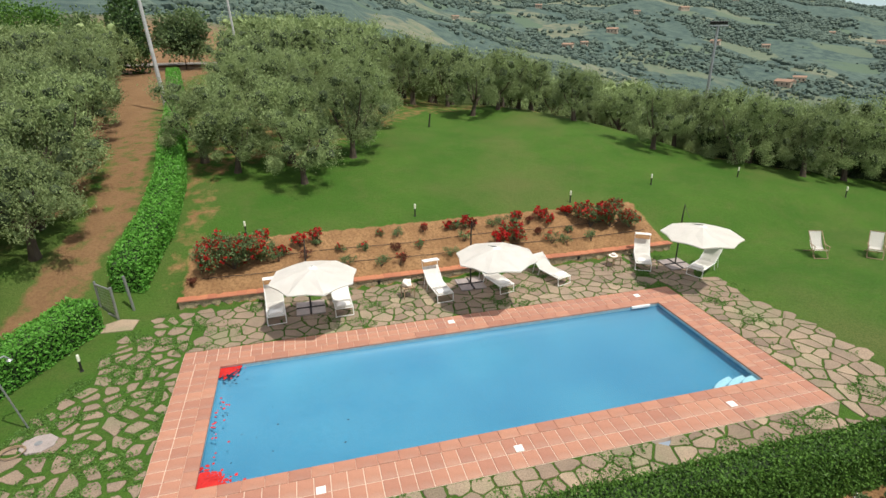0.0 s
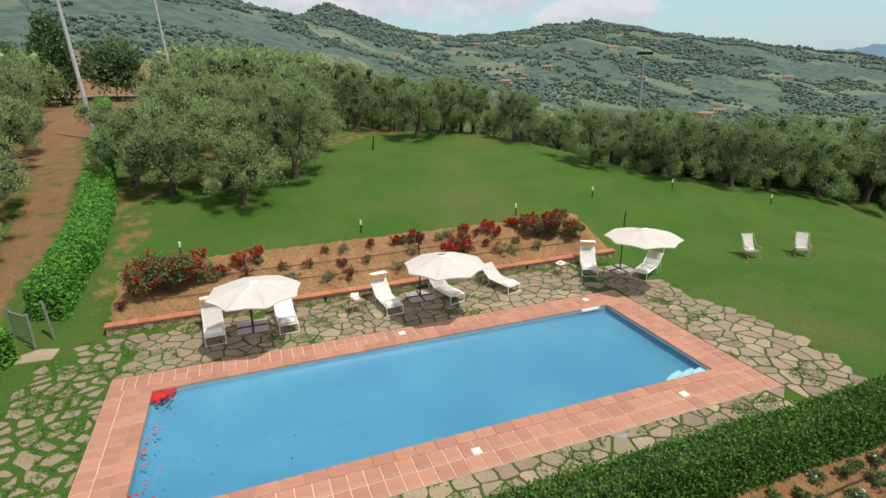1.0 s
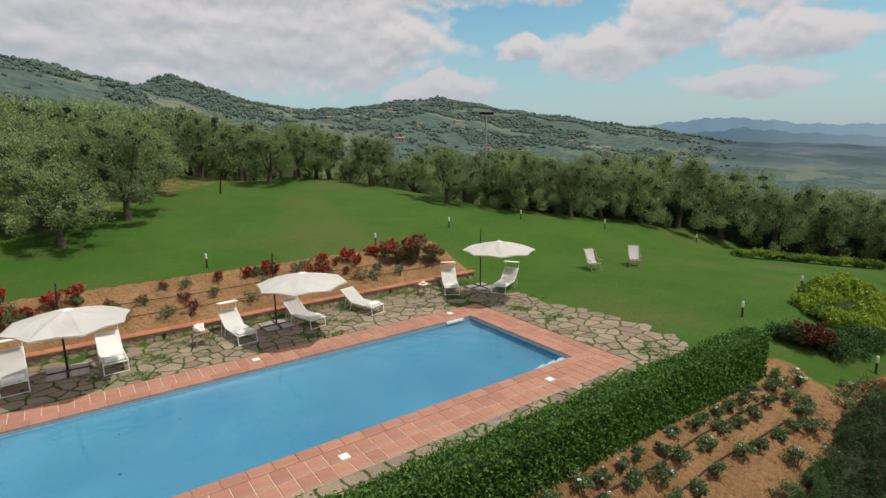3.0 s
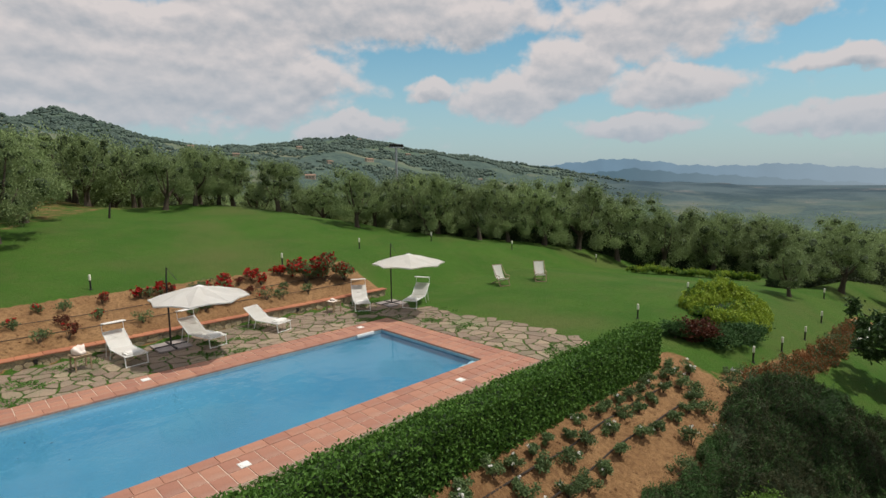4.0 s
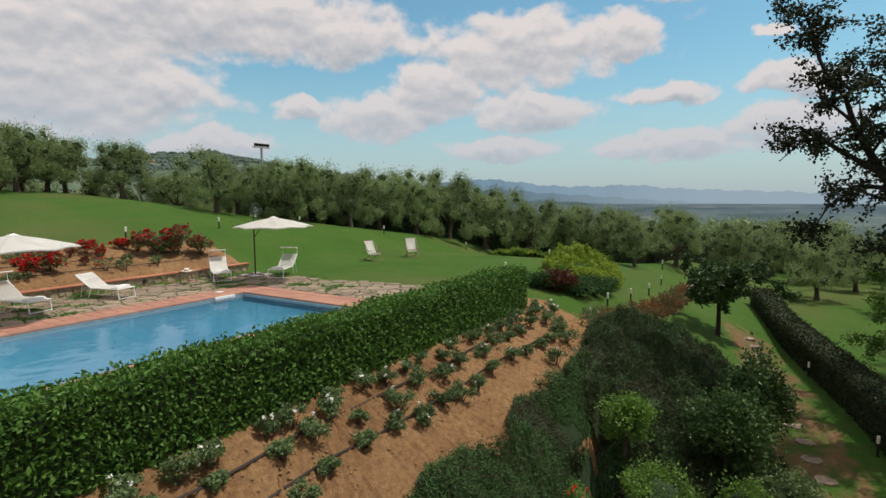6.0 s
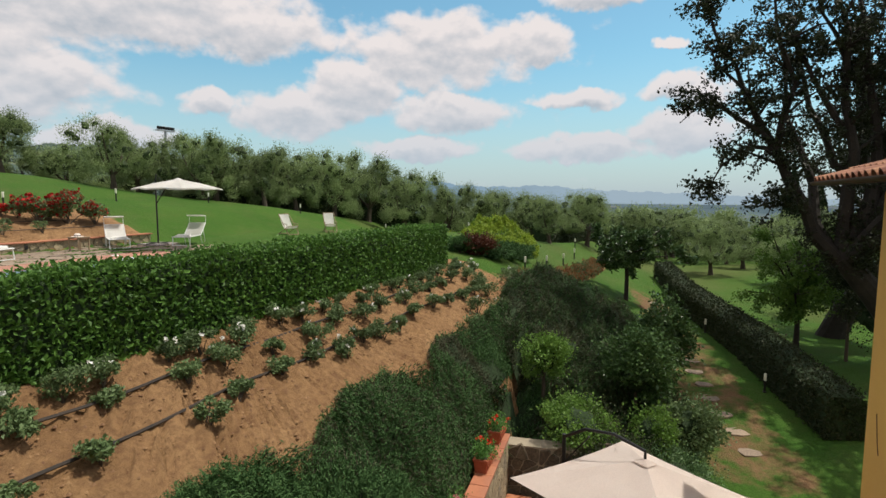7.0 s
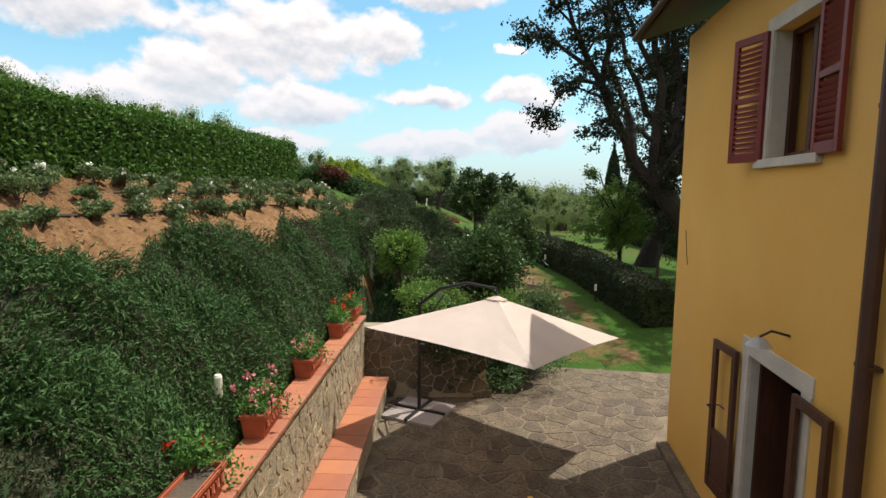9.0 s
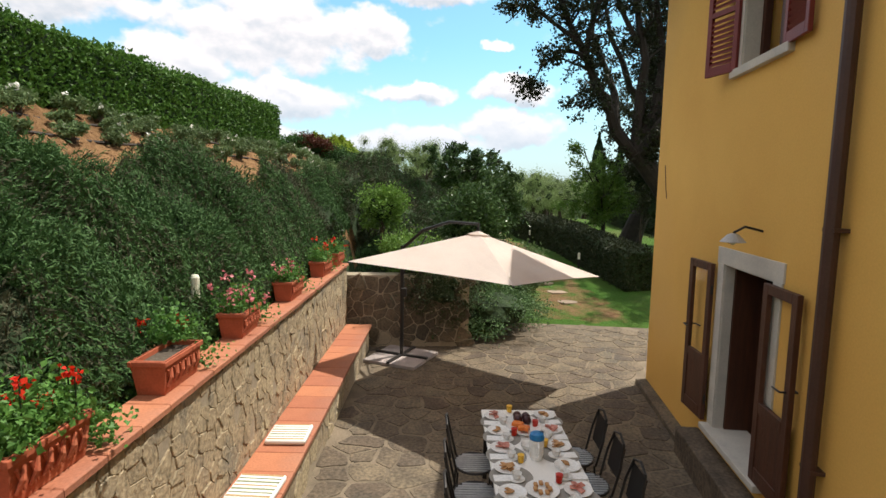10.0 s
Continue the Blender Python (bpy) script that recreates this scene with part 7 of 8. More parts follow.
def jug():
    j = thing("jug", on_table(-0.02, -0.02), "clear plastic jug with bright blue lid", "jug")
    o = part("body", lathe(bmesh.new(), [(0.055, 0), (0.065, 0.05), (0.065, 0.19), (0.058, 0.19), (0.058, 0.02), (0.01, 0.01)], seg=20), T["china"], j, "pale translucent jug body")
    part("lid", lathe(bmesh.new(), [(0.066, 0.185), (0.069, 0.2), (0.06, 0.235), (0.03, 0.25)], seg=20), T["blue"], j, "bright blue lid")
    part("handle", rods(([(-0.06, 0, 0.17), (-0.11, 0, 0.15), (-0.11, 0, 0.07), (-0.06, 0, 0.05)], 0.009)), T["china"], j)
    b = thing("bowl", on_table(0.14, 0.03), "small white china bowl", "bowl")
    part("dish", lathe(bmesh.new(), [(0.03, 0), (0.06, 0.03), (0.068, 0.06), (0.064, 0.06), (0.05, 0.025), (0.01, 0.012)], seg=20), T["china"], b)
    q = thing("pastry_plate", on_table(-0.55, 0.02), "white plate of small pastries", "plate")
    part("dish", lathe(bmesh.new(), [(0.09, 0), (0.14, 0.018), (0.138, 0.022), (0.08, 0.01), (0.02, 0.01)], seg=24), T["china"], q)
    for k in range(7):
        o = part("pastry", boxes(((0, 0, 0), (0.05, 0.035, 0.025)), bevel=0.009), T["bread"], q)
        o.location = (0.07 * math.cos(k * 0.9), 0.06 * math.sin(k * 0.9), 0.03)


platter(), jug()


# ---- the planted bank ----
def bank(label, x0, x1, y0, y1, top, inside, per_m2, length, materials, step=0.2, name="rosemary_bank", aspect=0.13, lean_by=0.45):
    """Dense low growth over sloping ground: a lumpy body, coloured as shade, and upright sprigs all over it."""
    t = thing(name, pose(x0, y0, 0), label, "shrubs", kind="stuff")
    xs, ys = np.arange(x0, x1, step), np.arange(y0, y1, step)
    X, Y = np.meshgrid(xs, ys, indexing="ij")

    def lump(x, y):
        return 0.5 + 0.5 * np.sin(x * 2.3 + 1.1 * np.sin(y * 1.9)) * np.sin(y * 2.7 + 0.8) + 0.3 * np.sin(x * 5.1 + y * 4.3) + 0.15 * np.sin(x * 11.3 - y * 9.1)
    Z = land(X, Y) + top(X, Y) * (0.55 + 0.65 * lump(X, Y)) - 0.08
    ok = inside(X, Y)
    V = np.stack([X - x0, Y - y0, Z], -1).reshape(-1, 3)
    ny = len(ys)
    i, j = np.meshgrid(np.arange(len(xs) - 1), np.arange(ny - 1), indexing="ij")
    a = i * ny + j
    good = (ok[:-1, :-1] & ok[1:, :-1] & ok[:-1, 1:] & ok[1:, 1:]).reshape(-1)
    F = np.stack([a, a + ny, a + ny + 1, a + 1], -1).reshape(-1, 4)[good]
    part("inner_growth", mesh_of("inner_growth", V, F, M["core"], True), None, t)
    for q, (m, share) in enumerate(materials):
        n = int((x1 - x0) * (y1 - y0) * per_m2 * share)
        px, py = rng.uniform(x0, x1, n), rng.uniform(y0, y1, n)
        k = inside(px, py)
        k &= (np.sin(px * 1.3 + 2 * np.sin(py * 1.7 + q)) * np.sin(py * 2.1 + px * 0.6) * (1 if q else -1) > -0.55)
        px, py = px[k], py[k]
        pz = land(px, py) + top(px, py) * (0.55 + 0.65 * lump(px, py)) - 0.03 + 0.08 * rng.normal(size=len(px))
        pts = np.stack([px - x0, py - y0, pz], -1)
        # clumps of sprigs lean together, mostly up and down the slope
        lean = np.stack([lean_by * np.sin(px * 3.1 + py * 2.3), -0.2 + lean_by * np.sin(py * 3.7 - px * 1.9), 0.8 + 0 * px], -1)
        sp = []
        for s in (0.0, 0.33, 0.66):
            sp.append(pts + unit(lean) * length * s)
        allp = np.concatenate(sp)
        along = np.concatenate([unit(lean + 0.75 * rng.normal(size=lean.shape)) for _ in sp])
        part("sprigs", leaves("sprigs", allp, length * 0.8, m, aspect, along), None, t)
    return t


bank("trailing dark green rosemary covering the bank", 1.0, 14.3, 2.0, 4.6, lambda x, y: 0.42 * smooth(0.2, 0.75, y - wall_y(x) - 0.1) * (1 - smooth(3.9, 4.5, y)) + 0.06,
     lambda x, y: (y > wall_y(x) + 0.33) & (y < 4.2 + 0.22 * np.sin(x * 1.9) + 0.1 * np.sin(x * 5.3) - 0.12 * np.maximum(0, 3.5 - x)), 5200, 0.085, ((M["rosemary"], 0.72), (M["rosemarygrey"], 0.28)), aspect=0.2, lean_by=0.75)
bank("rounded grey-green rosemary mass on the bank", 12.0, 21.9, -0.2, 5.0, lambda x, y: 0.95 * np.clip(1 - ((x - 17.0) / 4.9) ** 2 - ((y - 2.3) / 2.4) ** 2, 0, 1) ** 0.5 + 0.1,
     lambda x, y: ((x - 17.0) / 4.8) ** 2 + ((y - 2.3) / 2.3) ** 2 + 0.1 * np.sin(x * 4) * np.sin(y * 5) < 1, 1500, 0.15, ((M["rosemarygrey"], 0.25), (M["rosemary"], 0.4), (M["hedgedark"], 0.35)), name="rosemary_mass")
bank("dark mixed undergrowth at the bank foot", 10.9, 16.5, -1.0, 3.4, lambda x, y: 0.5 + 0 * x, lambda x, y: (y > 0.9 - 0.28 * (x - 10.9)) & (y < 3.3) & (x > 10.9 + 0.3 * np.sin(y * 3)), 600, 0.13, ((M["hedgedark"], 0.6), (M["rosemary"], 0.4)), name="undergrowth", aspect=0.35)


def round_bush(x, y, z, rx, rz, leaf_mat, label, n=4200, leaf=0.075, name="bush", category="bush", aspect=0.6):
    """A full rounded bush: stem, a dark body painted as inner shade, and leaves in lobes."""
    g = gz(x, y)
    t = thing(name, pose(x, y, g), label, category)
    part("stem", rods(([(0, 0, -0.1), (0.05, 0, max(0.15, z - g))], [0.06, 0.03])), M["bark"], t)
    c, r = [], []
    for k in range(16):
        d = unit(np.array([random.gauss(0, 1), random.gauss(0, 1), random.gauss(0.3, 0.8)]))
        c.append((d[0] * rx * 0.62, d[1] * rx * 0.62, z - g + d[2] * rz * 0.62)), r.append(rx * random.uniform(0.26, 0.58))
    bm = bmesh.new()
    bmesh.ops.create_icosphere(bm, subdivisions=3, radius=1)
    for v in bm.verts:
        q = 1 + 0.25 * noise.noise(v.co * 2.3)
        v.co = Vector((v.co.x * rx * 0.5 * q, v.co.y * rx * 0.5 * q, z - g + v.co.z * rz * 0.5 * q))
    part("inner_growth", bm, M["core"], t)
    p = blob_points(n, c, r, rz / rx, 0.55)
    k = rng.integers(0, n, n // 7)
    p = np.concatenate([p, (p[k] - (0, 0, z - g)) * rng.uniform(1.08, 1.32, (len(k), 1)) + (0, 0, z - g + 0.04)])
    p[:, 2] = np.maximum(p[:, 2], 0.05)
    al = unit(unit(p - (0, 0, z - g)) + 0.7 * rng.normal(size=p.shape))
    part("foliage", leaves("foliage", p, leaf, leaf_mat, aspect, al), None, t)
    return t


round_bush(12.8, 2.62, -1.85, 0.62, 0.6, M["bright"], "round light green bush on the bank", 3600, 0.07)
round_bush(11.35, 1.6, -2.75, 0.85, 0.6, M["bright"], "wide light green variegated bush at the terrace end", 5200, 0.065)
round_bush(14.2, 0.65, -2.3, 0.95, 1.1, M["glossy"], "tall glossy dark green laurel bush", 5200, 0.1)
round_bush(15.6, 0.1, -1.9, 0.85, 1.25, M["glossy"], "dark green upright laurel bush", 4200, 0.1)
round_bush(13.6, -0.55, -3.4, 0.8, 0.85, M["rose"], "loose olive-green bush beside the lower path", 3200, 0.09)
round_bush(12.7, 0.2, -3.3, 0.55, 0.8, M["bright"], "small yellow-green bush behind the umbrella", 1800, 0.07)
round_bush(12.1, 0.0, -3.95, 1.4, 0.7, M["ivy"], "pale variegated ivy mound on the terrace edge", 12000, 0.05)
round_bush(11.3, 1.0, -3.35, 0.95, 0.95, M["hedgedark"], "dark overhanging shrub on the end wall", 6500, 0.055)
for x, y, rx, rz, m, label in ((-16.8, 70, 2.5, 4.6, "glossy", "tall dark evergreen tree above the track"), (-12.2, 74, 3.6, 3.6, "rose", "broad yellow-green tree above the track"), (-21.5, 71, 3.0, 3.2, "rose", "broad olive-green tree beyond the track"), (-27, 75, 3.6, 4.0, "hedge", "leafy green tree beyond the track"), (-33, 78, 3.8, 4.2, "hedge", "leafy green tree beyond the track")):
    round_bush(x, y, gz(x, y) + rz * 0.95, rx, rz, M[m], label, 5200, 0.34, "field_tree", "tree")
round_bush(19.6, 6.75, 0.05, 0.75, 0.5, M["redleaf"], "low dark red-leaved bush on the mound", 2600, 0.08)
for x, y, q in ((20.3, 6.2, 0.85), (21.6, 6.1, 0.8), (22.8, 5.9, 0.75), (19.2, 7.3, 0.55)):
    round_bush(x, y, gz(x, y) + 0.28, q, 0.4, M["rosemary"], "low dark green bush on the mound", 2200, 0.08)
bank("lime-green ground cover over a grassy mound", 21.0, 28.8, 5.6, 10.2, lambda x, y: 0.72 * np.clip(1 - ((x - 25.0) / 2.9) ** 2 - ((y - 7.5) / 1.75) ** 2, 0, 1) ** 0.8 + 0.1,
     lambda x, y: ((x - 25.0) / 2.8) ** 2 + ((y - 7.5) / 1.65) ** 2 + 0.12 * np.sin(x * 3.1) * np.sin(y * 4) < 1, 1700, 0.12, ((M["lime"], 0.85), (M["bright"], 0.15)), name="ground_cover", aspect=0.6)
bank("pale green low planting along the lawn's edge", 34.5, 41, 10, 17.5, lambda x, y: 0.35 + 0 * x, lambda x, y: np.abs(y - (15.9 - 0.83 * (x - 35))) < 0.6, 900, 0.13, ((M["lime"], 0.4), (M["bright"], 0.6)), name="border_planting", aspect=0.5)
bank("rust-brown low planting along the path's lamps", 18.6, 34, 3.1, 5.4, lambda x, y: 0.22 + 0 * x, lambda x, y: np.abs(y - ramp(x, [18, 20, 26, 40], [4.7, 4.4, 4.0, 4.0])) < 0.42 + 0.15 * np.sin(x * 4), 700, 0.08, ((M["rust"], 0.6), (M["rose"], 0.4)), name="rust_planting", aspect=0.5)

# roses on the slope, in rows along their hoses
for k, yy in enumerate((6.02, 5.42)):
    pts = [(x, yy + 0.05 * math.sin(x * 1.1 + k), gz(x, yy) + 0.04 + 0.02 * math.sin(x * 2.3)) for x in np.arange(-2, 15.4, 0.3)]
    hose = thing("irrigation_hose", pose(0, 0, 0), "thin black irrigation hose along the rose slope", "hose", "irrigation hoses")
    part("pipe", rods((pts, 0.022), seg=5), M["hose"], hose)
pr = random.Random(77)
for yy, x0, x1, gap in ((6.22, 0.5, 16.4, 0.6), (5.8, 0.5, 16.6, 0.8), (5.25, 0.2, 15.8, 0.85)):
    x = x0
    while x < x1:
        s = pr.uniform(0.2, 0.35)
        w = pr.random() < 0.55
        shrub(x + pr.uniform(-0.15, 0.15), yy + pr.uniform(-0.13, 0.13), s, M["rose"], "grey-green rose plant on the slope" + (" with white blooms" if w else ""), int(400 + 1100 * s), 0.055, M["whiteflower"], pr.randint(1, 3) if w else 0, 0.05, "bush", "slope roses", 0.85)
        x += gap * pr.uniform(0.75, 1.3)
for x, y, s in ((13.6, 4.55, 0.42), (14.6, 4.1, 0.45), (15.3, 4.9, 0.4), (16.2, 4.3, 0.45), (17.4, 4.9, 0.45), (18.3, 5.1, 0.4), (12.3, 4.25, 0.38), (16.9, 5.9, 0.4), (16.0, 5.4, 0.35), (19.3, 4.4, 0.4)):
    w = pr.random() < 0.6
    shrub(x, y, s, M["rose"], "grey-green rose plant beside the earth path" + (" with white blooms" if w else ""), 480, 0.06, M["whiteflower"], 3 if w else 0, 0.06, "bush", "slope roses", 0.85)
shrub(1.6, 3.85, 0.42, M["bright"], "light green shrub at the edge of the bank", 900, 0.07, None, 0, 0.05, "bush")
bollard(5.35, 2.75, -2.85, 0.62)

# clods and stones on bare earth
cl = []
for _ in range(5200):
    x, y = pr.uniform(-2, 17), pr.uniform(4.1, 6.3)
    cl.append((x, y, 0.008 + 0.03 * pr.random() ** 3))
for _ in range(900):
    x, y = pr.uniform(-4.4, 15.4), pr.uniform(19.9, 22.6)
    cl.append((x, y, pr.uniform(0.015, 0.05)))
cv, cf = [], []
for x, y, s in cl:
    z, o = gz(x, y), len(cv)
    cv += [(x + s * a * pr.uniform(0.7, 1.3), y + s * b * pr.uniform(0.7, 1.3), z + s * c) for a, b, c in ((1, 0, 0.1), (0, 1, 0), (-1, 0, 0.1), (0, -1, 0), (0.1, 0, 0.75), (0, 0, -0.6))]
    cf += [(o, o + 1, o + 4), (o + 1, o + 2, o + 4), (o + 2, o + 3, o + 4), (o + 3, o, o + 4), (o + 1, o, o + 5), (o + 2, o + 1, o + 5), (o + 3, o + 2, o + 5), (o, o + 3, o + 5)]
M["clod"] = mat("earth clods", (0.28, 0.16, 0.078), (0.20, 0.11, 0.053), 6, 0.95, 0.5, 40, vary=0.25, island=True)
tagged(new("clods", mesh_of("clods", cv, cf, M["clod"])), "loose brown clods and stones on bare earth", "stones", kind="stuff")


# ---- trees of the lower garden ----
def limbed_tree(name, label, base, limbs, leaf_mat, n, leaf, bark, spread, aspect=0.6, drop=0.0):
    """A tree from its limbs: each a run of points with radii; twigs and leaves gather along the outer runs."""
    t = thing(name, pose(*base), label, "tree")
    part("trunk", rods(limbs[0], seg=12), M[bark], t)
    pts = []
    twigs = []
    for run, rad in limbs[1:]:
        part("limb", rods((run, rad), seg=7), M[bark], t)
        run = [Vector(p) for p in run]
        for a, b in zip(run, run[1:]):
            for _ in range(max(2, int((b - a).length * 3))):
                u = random.random()
                s = a.lerp(b, u)
                d = Vector((random.gauss(0, 1), random.gauss(0, 1), random.gauss(0.1, 0.7) - drop)).normalized() * spread * random.uniform(0.5, 1.3)
                twigs.append(([s, s + d * 0.55 + Vector((0, 0, 0.06)), s + d], [0.018, 0.01, 0.004]))
                pts.append((s, d))
    tagged(part("twig_work", rods(*twigs, seg=4), M[bark], t), kind="stuff")
    k = rng.integers(0, len(pts), n)
    S, D = np.array([p[0] for p in pts])[k], np.array([p[1] for p in pts])[k]
    u = 0.35 + 0.8 * rng.random((n, 1))
    P = S + D * u + rng.normal(size=(n, 3)) * spread * 0.16
    part("crown", leaves("crown", P, leaf, leaf_mat, aspect), None, t)
    return t


def big_tree(bx, by, n, label, turn=0.0):
    """An old tree: a short trunk, a low forked bough that sweeps out and up, and steep limbs above."""
    base = (bx, by, gz(bx, by))
    r = random.Random(8)
    rot = Matrix.Rotation(radians(turn), 3, "Z")
    limbs = [([(0.5, -1.7, -0.4), (0.4, -1.2, 1.2), (0.2, -0.1, 2.8), (0.1, 0.8, 3.9)], [0.55, 0.42, 0.37, 0.3])]
    fork, knee = Vector((0.1, 0.8, 3.7)), Vector((-0.2, 2.75, 7.2))

    def limb(pts, r0, r1, side=3, reach=1.0):
        pts = [Vector(p) for p in pts]
        # bends between the given points
        run = [pts[0]]
        for a, b in zip(pts, pts[1:]):
            w = (b - a).length * 0.06
            run += [a.lerp(b, 0.5) + Vector((r.gauss(0, w), r.gauss(0, w), r.gauss(0, w))), b]
        limbs.append((run, list(np.linspace(r0, r1, len(run)))))
        for _ in range(side):
            k = r.randrange(len(run) // 3, len(run) - 1)
            s = run[k].lerp(run[k + 1], r.random())
            e = s + Vector((r.gauss(0, 0.8), r.gauss(0, 0.8), r.uniform(-0.3, 1.3))) * reach
            limbs.append(([s, s.lerp(e, 0.5) + Vector((0, 0, 0.12)), e], [0.05, 0.032, 0.012]))
    limb((fork, (0, 1.8, 5.3), knee, (-0.3, 3.8, 9.2), (-0.4, 4.4, 10.4)), 0.24, 0.03, 6)
    limb((knee, (-0.4, 4.0, 8.3), (-0.6, 4.8, 9.0), (-1.0, 5.5, 8.1)), 0.10, 0.012, 3, 0.5)
    limb((knee, (-0.5, 3.7, 7.3), (-0.8, 4.3, 6.7), (-1.0, 4.6, 5.7)), 0.08, 0.01, 3, 0.45)
    limb(((-0.1, 2.0, 5.7), (-0.3, 2.7, 6.0), (-0.4, 2.9, 5.2)), 0.05, 0.01, 2, 0.4)
    limb((knee, (0.1, 2.3, 9.2), (0.3, 3.0, 12.2)), 0.13, 0.03, 5)
    limb((fork, (0.4, 0.7, 6.0), (0.6, 0.9, 8.7), (0.9, 1.4, 12.6)), 0.26, 0.04, 6)
    limb((fork, (0.8, -0.1, 6.8), (0.9, 0.3, 9.6), (1.1, 0.8, 12.6)), 0.25, 0.04, 6)
    limb((fork, (1.0, -0.8, 6.7), (1.3, -0.9, 9.7), (1.7, -1.0, 12.6)), 0.24, 0.04, 6)
    limb((fork, (1.4, -1.6, 6.8), (1.9, -2.4, 9.0), (2.2, -3.0, 12.0)), 0.22, 0.04, 5)
    limb((fork, (-0.5, -0.8, 6.2), (-1.2, -1.7, 8.6), (-1.4, -2.3, 11.5)), 0.2, 0.03, 5)
    limb((fork, (1.6, 1.4, 6.2), (2.4, 2.2, 8.6), (2.7, 2.6, 11.5)), 0.2, 0.03, 5)
    limb(((0.5, 0.8, 7.6), (0.0, 1.9, 9.4), (-0.4, 3.0, 11.2)), 0.11, 0.02, 5)
    limb(((0.9, 0.3, 9.0), (0.2, 1.3, 10.6), (-0.2, 2.0, 12.8)), 0.1, 0.02, 5)
    limb(((1.3, -0.9, 9.2), (0.6, -0.4, 10.6), (0.2, 0.2, 12.6)), 0.1, 0.02, 5)
    # three unseen limbs, added to cast shade on lower lawn and terrace
    limb((fork, (-1.4, -0.6, 6.4), (-2.8, -1.6, 8.4), (-3.8, -2.2, 10.2)), 0.2, 0.03, 7)
    limb((fork, (-1.6, -1.4, 5.8), (-3.4, -2.8, 7.0), (-5.2, -3.6, 7.6)), 0.18, 0.03, 7)
    limb((fork, (-0.8, -2.2, 6.0), (-1.8, -4.0, 7.4), (-2.6, -5.4, 8.4)), 0.18, 0.03, 7)
    limb(((-0.4, 4.3, 10.1), (-0.6, 4.9, 11.7), (-0.8, 5.4, 12.9)), 0.06, 0.012, 5, 0.6)
    limb(((-0.3, 3.6, 8.9), (-0.6, 4.6, 9.9), (-0.8, 5.0, 10.6)), 0.06, 0.012, 4, 0.6)
    limbs = [([tuple(rot @ Vector(p)) for p in run], rad) for run, rad in limbs]
    limbed_tree("old_tree", label, base, limbs, M["treeleaf"], n, 0.12, "darkbark", 0.68, 0.65, 0.2)


big_tree(20.5, -5.6, 36000, "tall dark old tree with bare spreading limbs behind the house")
# added behind the first: fills its crown and shades the lower lawn
big_tree(26.0, -7.6, 30000, "second tall dark leafy tree beyond the house", 150)
for x, y, z, q in ((21.8, -6.3, -1.9, 1.3), (22.6, -5.6, -0.6, 0.9)):
    round_bush(x, y, z, q, q, M["hedgedark"], "dark evergreen shrub at the old tree's foot", 4200, 0.09)
limbed_tree("magnolia_tree", "small glossy dark-leaved magnolia tree on the lawn", (25.6, 1.85, gz(25.6, 1.85)), [([(0, 0, -0.2), (0.02, 0, 0.9), (0.05, 0.05, 1.9)], [0.11, 0.085, 0.07])] +
            [([(0.05, 0.05, 1.3 + 0.15 * k), (math.cos(k * 2.2), math.sin(k * 2.2), 1.7 + 0.14 * k), ((1.2 + 0.1 * (k % 4)) * 1.5 * math.cos(k * 2.2 + 0.3), (1.2 + 0.1 * (k % 4)) * 1.5 * math.sin(k * 2.2 + 0.3), 1.7 + 0.2 * k)], [0.045, 0.03, 0.012]) for k in range(9)], M["glossy"], 7000, 0.18, "darkbark", 0.6, 0.5)
limbed_tree("lawn_tree", "small leafy green fruit tree on the lower lawn", (24.1, -4.4, gz(24.1, -4.4)), [([(0, 0, -0.2), (0.03, 0, 0.8), (0.0, 0.05, 1.6)], [0.11, 0.085, 0.07])] +
            [([(0, 0.05, 1.1 + 0.12 * k), (0.8 * math.cos(k * 1.4), 0.8 * math.sin(k * 1.4), 1.7 + 0.2 * k), ((1.9 - 0.09 * k) * math.cos(k * 1.4 + 0.2), (1.9 - 0.09 * k) * math.sin(k * 1.4 + 0.2), 1.75 + 0.25 * k)], [0.04, 0.028, 0.01]) for k in range(11)], M["bright"], 11000, 0.11, "darkbark", 0.7, 0.6)


def cypress(x, y, tall, wide):
    t = thing("cypress", pose(x, y, gz(x, y)), "tall dark columnar cypress beyond the lawn", "tree", "cypresses")
    part("trunk", rods(([(0, 0, -0.3), (0, 0, tall * 0.8)], [0.2, 0.04])), M["darkbark"], t)
    n = 4200
    z = rng.random(n)
    w = wide * np.sin(np.clip(z * 1.02 + 0.06, 0, 1) ** 0.62 * math.pi) ** 0.6 * (0.8 + 0.25 * rng.random(n))
    a = rng.random(n) * 6.28
    p = np.stack([w * np.cos(a), w * np.sin(a), 0.3 + z * tall], -1)
    part("crown", leaves("crown", p, 0.5, M["cypress"], 0.35, np.tile((0, 0, 1.0), (n, 1))), None, t)


cypress(62, -10.2, 9.2, 0.95), cypress(66, -13.2, 9.0, 0.9), cypress(57, -11.5, 6.5, 0.8)
# a dark clipped screen closes the lower lawn
hedge("tall dark hedge closing the lower lawn", [(28, -9.5), (36, -8.2), (47, -9)], 1.6, 1.7, 0.2, 70, M["hedgedark"])


